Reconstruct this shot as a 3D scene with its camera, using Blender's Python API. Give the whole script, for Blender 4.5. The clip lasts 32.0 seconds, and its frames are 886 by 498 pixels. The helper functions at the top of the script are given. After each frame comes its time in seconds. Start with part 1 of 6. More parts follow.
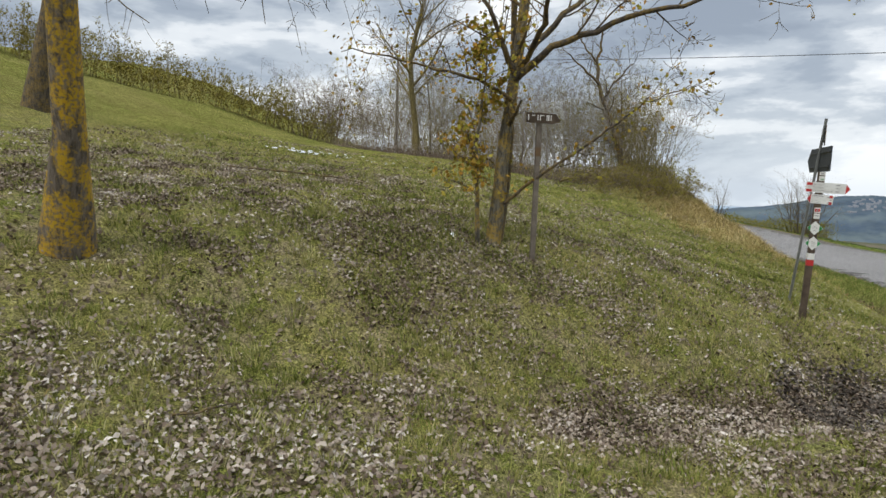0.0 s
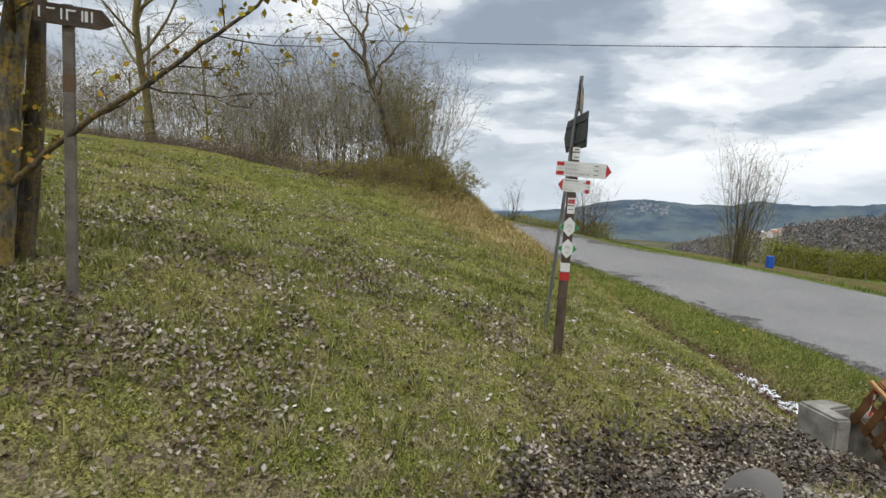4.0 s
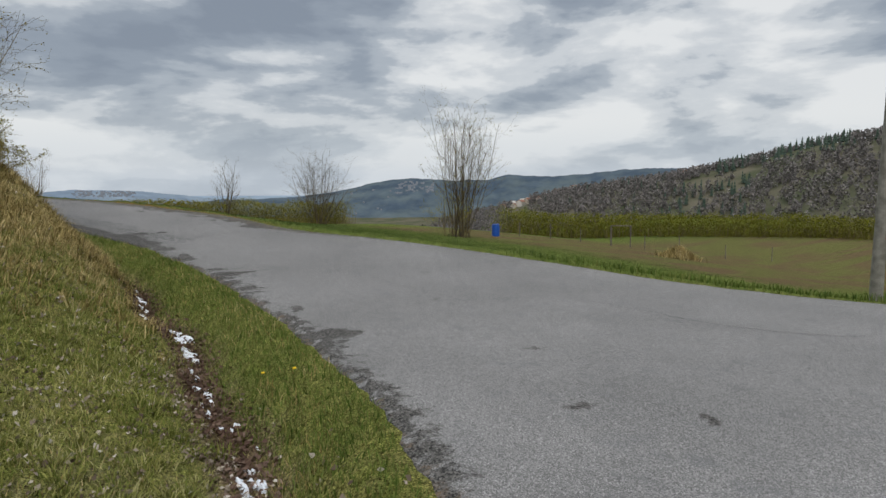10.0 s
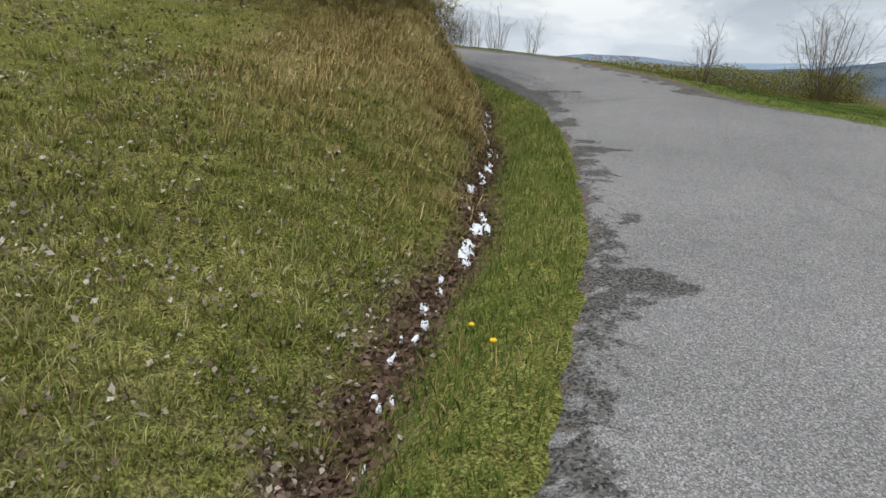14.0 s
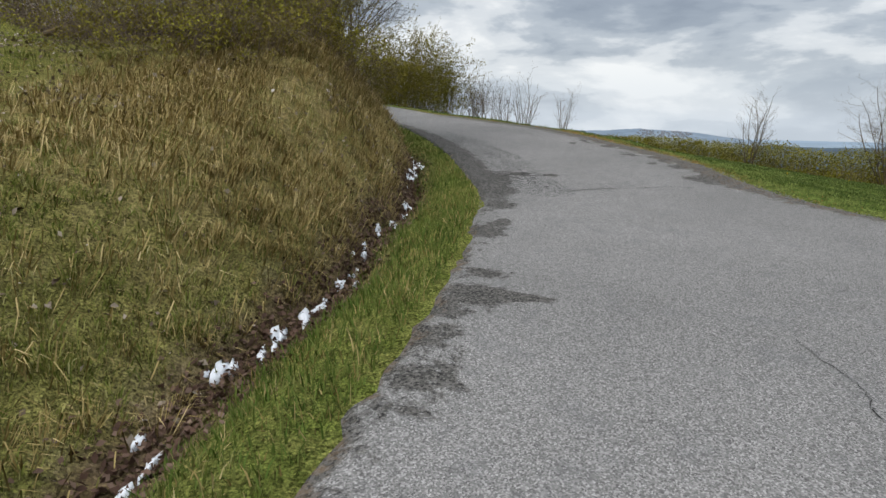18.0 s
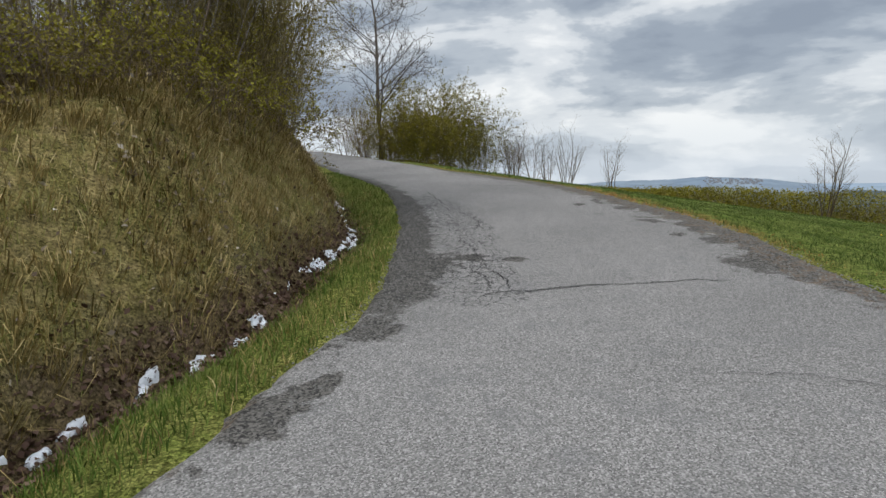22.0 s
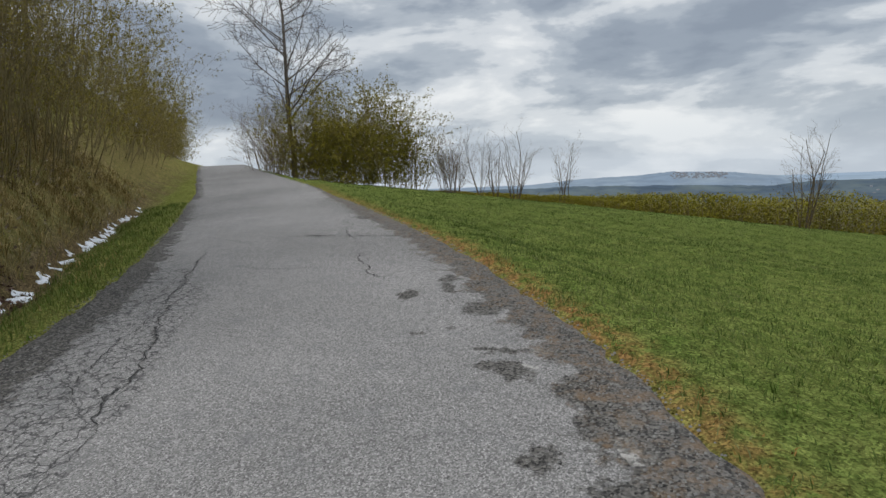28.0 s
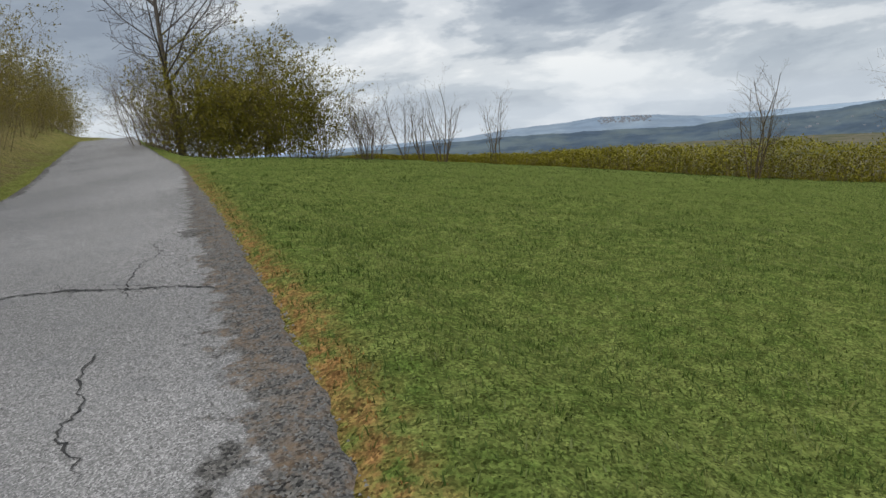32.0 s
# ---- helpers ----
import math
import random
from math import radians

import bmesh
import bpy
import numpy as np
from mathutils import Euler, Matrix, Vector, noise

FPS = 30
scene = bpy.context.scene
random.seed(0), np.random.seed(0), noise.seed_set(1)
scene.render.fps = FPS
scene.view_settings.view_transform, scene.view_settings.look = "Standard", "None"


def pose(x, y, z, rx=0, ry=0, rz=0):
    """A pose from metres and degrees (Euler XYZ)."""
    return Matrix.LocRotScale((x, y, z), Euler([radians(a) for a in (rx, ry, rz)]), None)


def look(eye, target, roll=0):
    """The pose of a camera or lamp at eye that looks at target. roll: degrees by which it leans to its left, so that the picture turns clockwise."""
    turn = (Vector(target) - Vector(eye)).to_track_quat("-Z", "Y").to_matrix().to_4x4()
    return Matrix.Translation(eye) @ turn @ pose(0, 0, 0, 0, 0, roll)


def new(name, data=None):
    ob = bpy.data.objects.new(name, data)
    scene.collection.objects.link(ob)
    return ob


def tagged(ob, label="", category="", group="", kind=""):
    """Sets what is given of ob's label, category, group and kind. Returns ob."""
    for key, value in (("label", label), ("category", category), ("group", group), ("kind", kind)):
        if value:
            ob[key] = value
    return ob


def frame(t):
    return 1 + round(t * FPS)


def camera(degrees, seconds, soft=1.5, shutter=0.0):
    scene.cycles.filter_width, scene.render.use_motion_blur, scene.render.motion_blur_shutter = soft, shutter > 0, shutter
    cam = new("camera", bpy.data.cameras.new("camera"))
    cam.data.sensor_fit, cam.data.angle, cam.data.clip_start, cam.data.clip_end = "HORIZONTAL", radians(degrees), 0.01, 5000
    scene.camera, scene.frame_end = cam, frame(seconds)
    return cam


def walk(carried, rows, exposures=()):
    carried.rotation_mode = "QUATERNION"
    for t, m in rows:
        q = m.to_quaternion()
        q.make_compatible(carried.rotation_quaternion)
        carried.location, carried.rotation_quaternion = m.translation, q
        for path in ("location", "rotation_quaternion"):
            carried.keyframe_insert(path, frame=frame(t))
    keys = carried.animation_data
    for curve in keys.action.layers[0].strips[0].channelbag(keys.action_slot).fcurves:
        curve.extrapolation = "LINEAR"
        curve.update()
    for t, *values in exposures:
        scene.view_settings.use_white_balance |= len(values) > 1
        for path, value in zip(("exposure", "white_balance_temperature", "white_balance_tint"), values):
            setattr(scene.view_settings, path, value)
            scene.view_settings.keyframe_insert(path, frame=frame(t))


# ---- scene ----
cam = camera(72.21, 32.0)
# seconds, place, and turn in degrees
PATH = [
    (0.0, 0.001, 0.001, -0.000, 83.32, -2.01, 0.23),
    (0.5, 0.252, 0.517, -0.030, 83.49, -0.96, 2.17),
    (1.0, 0.494, 1.094, -0.075, 84.00, -0.78, 1.54),
    (1.5, 0.762, 1.577, -0.102, 83.59, -1.59, -7.18),
    (2.0, 1.078, 2.061, -0.100, 84.20, 0.41, -10.52),
    (2.5, 1.343, 2.558, -0.115, 84.23, -0.93, -9.49),
    (3.0, 1.736, 2.965, -0.152, 84.17, 0.08, -13.32),
    (3.5, 2.231, 3.288, -0.166, 82.94, -0.70, -13.03),
    (4.0, 2.645, 3.638, -0.223, 84.29, -2.57, -16.61),
    (4.5, 3.092, 4.003, -0.284, 84.16, 0.79, -19.64),
    (6.5, 4.929, 5.397, -0.401, 79.87, -1.53, -21.86),
    (7.0, 5.361, 5.729, -0.452, 81.81, -1.59, -28.01),
    (7.5, 5.864, 5.960, -0.478, 82.01, 0.87, -27.85),
    (8.0, 6.391, 6.183, -0.520, 77.69, -1.12, -33.26),
    (8.5, 6.987, 6.365, -0.533, 80.11, -0.13, -37.63),
    (9.0, 7.658, 6.504, -0.539, 82.39, 0.46, -33.54),
    (9.5, 8.249, 6.640, -0.585, 83.78, 0.41, -37.89),
    (10.0, 8.803, 6.861, -0.629, 83.17, 0.37, -37.84),
    (10.5, 9.335, 6.991, -0.654, 82.05, -0.16, -30.31),
    (11.0, 9.821, 7.142, -0.690, 83.12, -1.54, -32.00),
    (11.5, 10.251, 7.336, -0.735, 83.72, 0.36, -27.12),
    (12.0, 10.625, 7.663, -0.767, 81.94, -0.62, -19.83),
    (12.5, 10.755, 8.119, -0.819, 80.78, 0.50, -19.32),
    (13.0, 11.052, 8.538, -0.870, 82.17, 0.48, -9.49),
    (13.5, 11.216, 9.056, -0.960, 73.92, -1.28, -0.32),
    (15.5, 12.065, 11.306, -1.073, 69.73, 4.28, 15.97),
    (16.0, 12.247, 11.922, -1.093, 69.24, 2.44, 16.28),
    (16.5, 12.439, 12.511, -1.092, 72.64, 1.49, 16.04),
    (17.0, 12.649, 13.054, -1.093, 76.31, 1.75, 16.65),
    (17.5, 12.886, 13.598, -1.116, 76.12, -0.68, 18.13),
    (18.0, 13.151, 14.085, -1.116, 77.41, -1.41, 10.99),
    (18.5, 13.381, 14.566, -1.098, 78.36, -0.47, 9.37),
    (19.0, 13.543, 15.077, -1.113, 78.31, -0.76, 9.60),
    (19.5, 13.652, 15.572, -1.112, 77.98, -0.03, 8.66),
    (20.0, 13.798, 16.080, -1.070, 79.32, 1.58, 12.88),
    (20.5, 13.897, 16.560, -1.063, 81.80, 0.47, 11.89),
    (21.0, 14.022, 17.027, -1.073, 81.53, 0.48, 10.88),
    (21.5, 14.149, 17.496, -1.063, 80.79, 2.15, 13.13),
    (22.0, 14.239, 18.002, -1.061, 82.42, 0.42, 16.62),
    (22.5, 14.364, 18.504, -1.063, 82.64, 1.22, 19.79),
    (23.0, 14.404, 19.007, -1.067, 82.85, 1.58, 22.50),
    (23.5, 14.424, 19.522, -1.040, 82.80, 1.16, 18.48),
    (24.0, 14.511, 20.029, -1.011, 82.04, 1.89, 16.87),
    (24.5, 14.589, 20.494, -0.999, 82.29, 0.79, 14.33),
    (25.0, 14.686, 20.976, -0.955, 82.09, 0.69, 8.33),
    (25.5, 14.806, 21.438, -0.912, 82.72, 1.65, 8.93),
    (27.5, 15.189, 23.520, -0.603, 83.39, 1.84, 10.24),
    (28.0, 15.234, 24.016, -0.533, 82.60, 2.21, 13.91),
    (28.5, 15.348, 24.553, -0.492, 83.32, 1.82, 14.89),
    (29.0, 15.436, 25.073, -0.501, 82.68, 0.29, 9.87),
    (29.5, 15.402, 25.602, -0.485, 81.20, 1.80, 2.52),
    (30.0, 15.331, 26.172, -0.420, 81.77, 1.52, 2.97),
    (30.5, 15.193, 26.629, -0.413, 81.30, 1.12, 4.48),
    (31.0, 15.104, 27.063, -0.391, 78.05, 0.73, 6.95),
    (31.5, 15.105, 27.521, -0.313, 78.56, 5.16, 10.77),
    (32.0, 15.155, 27.971, -0.263, 78.07, 5.04, 7.50),
]
EXPOSURES = [(0.0, 0.18), (2.0, 0.12), (4.0, 0.14), (7.0, 0.02), (8.0, -0.05), (10.0, -0.30), (12.0, -0.26), (13.5, -0.08), (16.0, 0.38), (17.0, 0.06), (19.0, -0.04), (21.0, -0.04), (23.0, -0.04), (25.0, -0.22), (28.0, -0.16), (30.0, -0.28), (31.0, -0.16), (32.0, -0.09)]
SKY_STRENGTH = 1.0

walk(cam, [(t, pose(*row)) for t, *row in PATH], EXPOSURES)

# ---- light: a bright overcast sky, a broad weak sun behind the clouds ----
SUN_EL, SUN_AZ = 50.0, 215.0
world = bpy.data.worlds.new("sky")
scene.world = world
world.use_nodes = True
wn, wl = world.node_tree.nodes, world.node_tree.links
wn.clear()


def wnode(kind, **kw):
    n = wn.new(kind)
    for k, v in kw.items():
        n.inputs[k].default_value = v
    return n


w_out = wn.new("ShaderNodeOutputWorld")
sky = wn.new("ShaderNodeTexSky")
sky.sky_type, sky.sun_disc = "NISHITA", False
sky.sun_elevation, sky.sun_rotation = radians(SUN_EL), radians(SUN_AZ)
sky_bg = wnode("ShaderNodeBackground", Strength=0.10)
wl.new(sky.outputs[0], sky_bg.inputs[0])
w_co = wn.new("ShaderNodeTexCoord")
w_sep = wn.new("ShaderNodeSeparateXYZ")
wl.new(w_co.outputs["Generated"], w_sep.inputs[0])


def wmath(op, a, b=None):
    n = wn.new("ShaderNodeMath")
    n.operation = op
    for k, v in enumerate((a, b)):
        if v is None:
            continue
        if isinstance(v, (int, float)):
            n.inputs[k].default_value = v
        else:
            wl.new(v, n.inputs[k])
    return n.outputs[0]


# the cloud deck: heaps of cloud, flattened towards the horizon
w_flat = wn.new("ShaderNodeMapping")
w_flat.inputs["Scale"].default_value = (1.0, 1.0, 3.0)
wl.new(w_co.outputs["Generated"], w_flat.inputs[0])


def wnoise(scale, detail, rough, dist, shift=0.0):
    n = wnode("ShaderNodeTexNoise", Scale=scale, Detail=detail, Roughness=rough, Distortion=dist)
    m = wn.new("ShaderNodeMapping")
    m.inputs["Location"].default_value = (shift, shift * 0.7, shift * 0.3)
    wl.new(w_flat.outputs[0], m.inputs[0])
    wl.new(m.outputs[0], n.inputs["Vector"])
    return n.outputs["Fac"]


def wramp(fac, *stops):
    r = wn.new("ShaderNodeValToRGB")
    r.color_ramp.interpolation = "EASE"
    for k, (p, c) in enumerate(stops):
        e = r.color_ramp.elements[k] if k < 2 else r.color_ramp.elements.new(p)
        e.position, e.color = p, (*c, 1)
    wl.new(fac, r.inputs[0])
    return r.outputs[0]


billow = wnoise(3.7, 9, 0.54, 0.15, 7.4)
sheet = wnoise(1.7, 3, 0.5, 0.2, 11.0)
# thin gaps low down, a heavy deck above them, thinner again higher up
deck = wramp(w_sep.outputs[2], (0.0, (0.56, 0.56, 0.56)), (0.75, (0.55, 0.55, 0.55)), (0.06, (0.60, 0.60, 0.60)), (0.11, (0.52, 0.52, 0.52)), (0.17, (0.425, 0.425, 0.425)), (0.32, (0.475, 0.475, 0.475)))
heaps = wmath("MULTIPLY", wmath("SUBTRACT", billow, 0.5), 1.0)
mixed = wmath("ADD", wmath("ADD", heaps, wmath("MULTIPLY", sheet, 0.38)), wmath("ADD", 0.35, wmath("MULTIPLY", wmath("SUBTRACT", deck, 0.5), 0.65)))
cloud_col = wramp(mixed, (0.36, (0.30, 0.35, 0.425)), (0.66, (0.97, 0.99, 1.0)), (0.44, (0.36, 0.415, 0.49)),
                  (0.51, (0.505, 0.56, 0.625)), (0.57, (0.75, 0.79, 0.83)))
# the strip over the horizon is bright and hazy
haze = wramp(w_sep.outputs[2], (0.0, (1, 1, 1)), (0.09, (0, 0, 0)), (0.03, (0.6, 0.6, 0.6)))
w_mix = wn.new("ShaderNodeMix")
w_mix.data_type = "RGBA"
wl.new(wmath("MULTIPLY", haze, 0.62), w_mix.inputs["Factor"])
wl.new(cloud_col, w_mix.inputs[6])
w_mix.inputs[7].default_value = (0.72, 0.80, 0.89, 1)
cloud_bg = wnode("ShaderNodeBackground", Strength=SKY_STRENGTH)
# an overcast sky is brightest overhead
overhead = wramp(w_sep.outputs[2], (0.42, (0, 0, 0)), (0.95, (1, 1, 1)))
wl.new(wmath("ADD", SKY_STRENGTH, wmath("MULTIPLY", overhead, 1.5 * SKY_STRENGTH)), cloud_bg.inputs[1])
wl.new(w_mix.outputs[2], cloud_bg.inputs[0])
w_shade = wnode("ShaderNodeMixShader", Fac=0.93)
wl.new(sky_bg.outputs[0], w_shade.inputs[1])
wl.new(cloud_bg.outputs[0], w_shade.inputs[2])
wl.new(w_shade.outputs[0], w_out.inputs[0])

sun = new("sun", bpy.data.lights.new("sun", "SUN"))
sun.data.energy, sun.data.angle, sun.data.color = 1.5, radians(16), (1.0, 0.965, 0.91)
a_, e_ = radians(SUN_AZ), radians(SUN_EL)
sun.matrix_basis = look(Vector((math.sin(a_) * math.cos(e_), math.cos(a_) * math.cos(e_), math.sin(e_))) * 80, (0, 0, 0))

# ---- materials ----
class Mat:
    """A small builder of node materials."""

    def __init__(self, name, rough=0.8, metal=0.0, spec=0.3):
        self.m = bpy.data.materials.new(name)
        self.m.use_nodes = True
        self.n, self.l = self.m.node_tree.nodes, self.m.node_tree.links
        self.b = self.n["Principled BSDF"]
        self.b.inputs["Roughness"].default_value = rough
        self.b.inputs["Metallic"].default_value = metal
        self.b.inputs["Specular IOR Level"].default_value = spec
        self.co = None

    def link(self, a, b):
        self.l.new(a, b)
        return a

    def coord(self, scale=(1, 1, 1)):
        if self.co is None:
            g = self.n.new("ShaderNodeNewGeometry")
            self.co = g.outputs["Position"]
        if scale == (1, 1, 1):
            return self.co
        m = self.n.new("ShaderNodeMapping")
        m.inputs["Scale"].default_value = scale
        self.l.new(self.co, m.inputs[0])
        return m.outputs[0]

    def noise(self, scale, detail=4, rough=0.55, dist=0.0, stretch=(1, 1, 1)):
        n = self.n.new("ShaderNodeTexNoise")
        n.inputs["Scale"].default_value, n.inputs["Detail"].default_value = scale, detail
        n.inputs["Roughness"].default_value, n.inputs["Distortion"].default_value = rough, dist
        self.l.new(self.coord(stretch), n.inputs["Vector"])
        return n.outputs["Fac"]

    def voronoi(self, scale, feature="F1", dist=None):
        n = self.n.new("ShaderNodeTexVoronoi")
        n.feature = feature
        n.inputs["Scale"].default_value = scale
        v = self.coord()
        if dist is not None:
            a = self.n.new("ShaderNodeVectorMath")
            a.operation = "ADD"
            self.l.new(v, a.inputs[0])
            s = self.n.new("ShaderNodeVectorMath")
            s.operation = "SCALE"
            q = self.n.new("ShaderNodeTexNoise")
            q.inputs["Scale"].default_value = scale * 1.3
            q.inputs["Detail"].default_value = 4
            self.l.new(v, q.inputs["Vector"])
            self.l.new(q.outputs["Color"], s.inputs[0])
            s.inputs["Scale"].default_value = dist
            self.l.new(s.outputs[0], a.inputs[1])
            v = a.outputs[0]
        self.l.new(v, n.inputs["Vector"])
        return n

    def attr(self, name):
        a = self.n.new("ShaderNodeAttribute")
        a.attribute_name = name
        return a.outputs["Fac"]

    def random(self):
        return self.n.new("ShaderNodeObjectInfo").outputs["Random"]

    def island(self):
        return self.n.new("ShaderNodeNewGeometry").outputs["Random Per Island"]

    def math(self, op, a, b=0.0, clamp=False):
        n = self.n.new("ShaderNodeMath")
        n.operation, n.use_clamp = op, clamp
        for k, v in enumerate((a, b)):
            if isinstance(v, (int, float)):
                n.inputs[k].default_value = v
            else:
                self.l.new(v, n.inputs[k])
        return n.outputs[0]

    def ramp(self, fac, *stops):
        r = self.n.new("ShaderNodeValToRGB")
        for k, (p, c) in enumerate(stops):
            e = r.color_ramp.elements[k] if k < 2 else r.color_ramp.elements.new(p)
            c = (c, c, c) if isinstance(c, (int, float)) else c
            e.position, e.color = p, (*c, 1)
        self.l.new(fac, r.inputs[0])
        return r.outputs[0]

    def mix(self, fac, a, b, mode="MIX"):
        n = self.n.new("ShaderNodeMix")
        n.data_type, n.blend_type = "RGBA", mode
        for k, v in ((0, fac), (6, a), (7, b)):
            if isinstance(v, (int, float)):
                n.inputs[k].default_value = v
            elif isinstance(v, tuple):
                n.inputs[k].default_value = (*v, 1)
            else:
                self.l.new(v, n.inputs[k])
        return n.outputs[2]

    def done(self, color, bump=None, strength=0.3, dist=0.02, rough=None):
        if isinstance(color, tuple):
            self.b.inputs["Base Color"].default_value = (*color, 1)
        else:
            self.l.new(color, self.b.inputs["Base Color"])
        if bump is not None:
            n = self.n.new("ShaderNodeBump")
            n.inputs["Strength"].default_value, n.inputs["Distance"].default_value = strength, dist
            self.l.new(bump, n.inputs["Height"])
            self.l.new(n.outputs[0], self.b.inputs["Normal"])
        if rough is not None:
            self.l.new(rough, self.b.inputs["Roughness"])
        return self.m


def simple(name, c1, c2, scale=6.0, rough=0.8, metal=0.0, bump=0.0, fine=60.0, spec=0.3):
    """Two tones in blotches, with a finer grain over them."""
    m = Mat(name, rough, metal, spec)
    big, small = m.noise(scale, 5), m.noise(fine, 3)
    c = m.mix(m.ramp(big, (0.35, 0.0), (0.65, 1.0)), c1, c2)
    c = m.mix(m.math("MULTIPLY", small, 0.5), c, tuple(v * 0.6 for v in c1))
    return m.done(c, small if bump else None, bump)


def leafy(name, cols, rough=0.6):
    """Blades or leaves: every island its own tone out of a ramp, with patches across the ground."""
    m = Mat(name, rough, 0.0, 0.04)
    f = m.math("ADD", m.math("MULTIPLY", m.island(), 0.6), m.math("MULTIPLY", m.ramp(m.noise(0.9, 4), (0.3, 0.0), (0.7, 1.0)), 0.4))
    k = len(cols) - 1
    return m.done(m.ramp(f, (0.0, cols[0]), (1.0, cols[-1]), *[(i / k, cols[i]) for i in range(1, k)]))


# soil and turf; attributes say how much litter, dry straw or bare earth lies there
m = Mat("turf", 1.0, 0.0, 0.0)
g1, g2, g3 = m.noise(0.55, 5, 0.6), m.noise(4.5, 5, 0.65), m.noise(38, 4, 0.7)
green = m.mix(m.ramp(g1, (0.38, 0.0), (0.62, 1.0)), (0.145, 0.165, 0.036), (0.245, 0.242, 0.068))
green = m.mix(m.ramp(g2, (0.40, 0.0), (0.72, 1.0)), green, (0.25, 0.22, 0.075))
# fine dark flecks paint in the shade between the blades
green = m.mix(m.ramp(m.noise(70, 3, 0.7), (0.40, 0.0), (0.60, 0.9)), green, (0.034, 0.040, 0.010))
green = m.mix(m.math("MULTIPLY", m.attr("lush"), 0.85), green, m.mix(m.ramp(g2, (0.35, 0.0), (0.65, 1.0)), (0.060, 0.094, 0.021), (0.118, 0.146, 0.040)))
straw = m.mix(g3, (0.12, 0.092, 0.040), (0.34, 0.27, 0.13))
straw = m.mix(m.ramp(g2, (0.42, 0.0), (0.66, 1.0)), straw, (0.125, 0.110, 0.035))
col = m.mix(m.math("MULTIPLY", m.attr("dry"), m.ramp(m.noise(2.6, 5, 0.7), (0.25, 0.2), (0.6, 1.0))), green, straw)
litter = m.mix(m.ramp(m.noise(34, 4, 0.7), (0.35, 0.0), (0.62, 1.0)), (0.085, 0.062, 0.040), (0.29, 0.235, 0.165))
col = m.mix(m.math("MULTIPLY", m.attr("litter"), m.ramp(m.noise(3.1, 5, 0.7), (0.42, 0.0), (0.66, 0.75))), col, litter)
earth = m.mix(g3, (0.075, 0.048, 0.030), (0.15, 0.10, 0.065))
col = m.mix(m.attr("bare"), col, earth)
col = m.mix(m.math("MULTIPLY", m.attr("rust"), m.ramp(m.noise(7, 5, 0.7), (0.38, 0.0), (0.6, 1.0))), col, m.mix(g3, (0.13, 0.075, 0.028), (0.27, 0.15, 0.06)))
clump = m.ramp(m.voronoi(62.0, "F1", 0.02).outputs["Color"], (0.0, 0.25), (1.0, 1.8))
patch = m.ramp(m.voronoi(15.0, "F1", 0.05).outputs["Color"], (0.0, 0.72), (1.0, 1.25))
col = m.mix(1.0, m.mix(1.0, col, clump, "MULTIPLY"), patch, "MULTIPLY")
col = m.mix(m.attr("wet"), col, (0.028, 0.022, 0.016))
far = m.mix(m.ramp(m.noise(0.02, 6, 0.65), (0.4, 0.0), (0.6, 1.0)), (0.070, 0.078, 0.046), (0.125, 0.112, 0.082))
col = m.mix(m.attr("away"), col, far)
TURF = m.done(col, m.math("ADD", g3, m.math("MULTIPLY", g2, 1.2)), 0.7, 0.05)

# worn chip-seal asphalt: pale aggregate, darker stripped patches, cracks
m = Mat("asphalt", 0.95, 0.0, 0.12)
chips = m.voronoi(120.0)
tone = m.mix(m.ramp(m.noise(0.35, 4), (0.3, 0.0), (0.7, 1.0)), (0.182, 0.177, 0.173), (0.238, 0.231, 0.226))
spot = m.ramp(chips.outputs["Color"], (0.0, 0.30), (1.0, 1.85), (0.62, 0.95))
tone = m.mix(1.0, tone, spot, "MULTIPLY")
tone = m.mix(m.math("MULTIPLY", m.ramp(m.noise(3.2, 5, 0.6), (0.54, 0.0), (0.70, 1.0)), 0.35), tone, (0.12, 0.12, 0.125))
worn = m.ramp(m.math("ADD", m.attr("worn"), m.math("MULTIPLY", m.math("SUBTRACT", m.noise(5.0, 8, 0.74, 0.2), 0.5), 1.8)), (0.52, 0.0), (0.66, 1.0))
grit = m.mix(m.ramp(m.voronoi(68.0).outputs["Color"], (0.2, 0.0), (0.95, 1.0)), (0.012, 0.0115, 0.011), (0.150, 0.142, 0.130))
tone = m.mix(m.math("MULTIPLY", worn, 0.93), tone, grit)
edge_v = m.voronoi(8.5, "DISTANCE_TO_EDGE", 0.13)
craze = m.math("MULTIPLY", m.ramp(edge_v.outputs["Distance"], (0.0, 1.0), (0.07, 0.0)), m.ramp(m.math("ADD", m.attr("craze"), m.math("MULTIPLY", m.math("SUBTRACT", m.noise(2.2, 4), 0.5), 0.9)), (0.45, 0.0), (0.6, 1.0)))
tone = m.mix(m.math("MULTIPLY", craze, 0.95), tone, (0.03, 0.03, 0.031))
tone = m.mix(m.math("MULTIPLY", m.ramp(m.math("ADD", m.attr("pale"), m.math("MULTIPLY", m.math("SUBTRACT", m.noise(6.0, 5), 0.5), 1.0)), (0.55, 0.0), (0.6, 1.0)), 0.8), tone, (0.33, 0.32, 0.30))
rust = m.ramp(m.math("ADD", m.attr("gravel"), m.math("MULTIPLY", m.math("SUBTRACT", m.noise(3.4, 8, 0.72), 0.5), 2.0)), (0.45, 0.0), (0.60, 1.0))
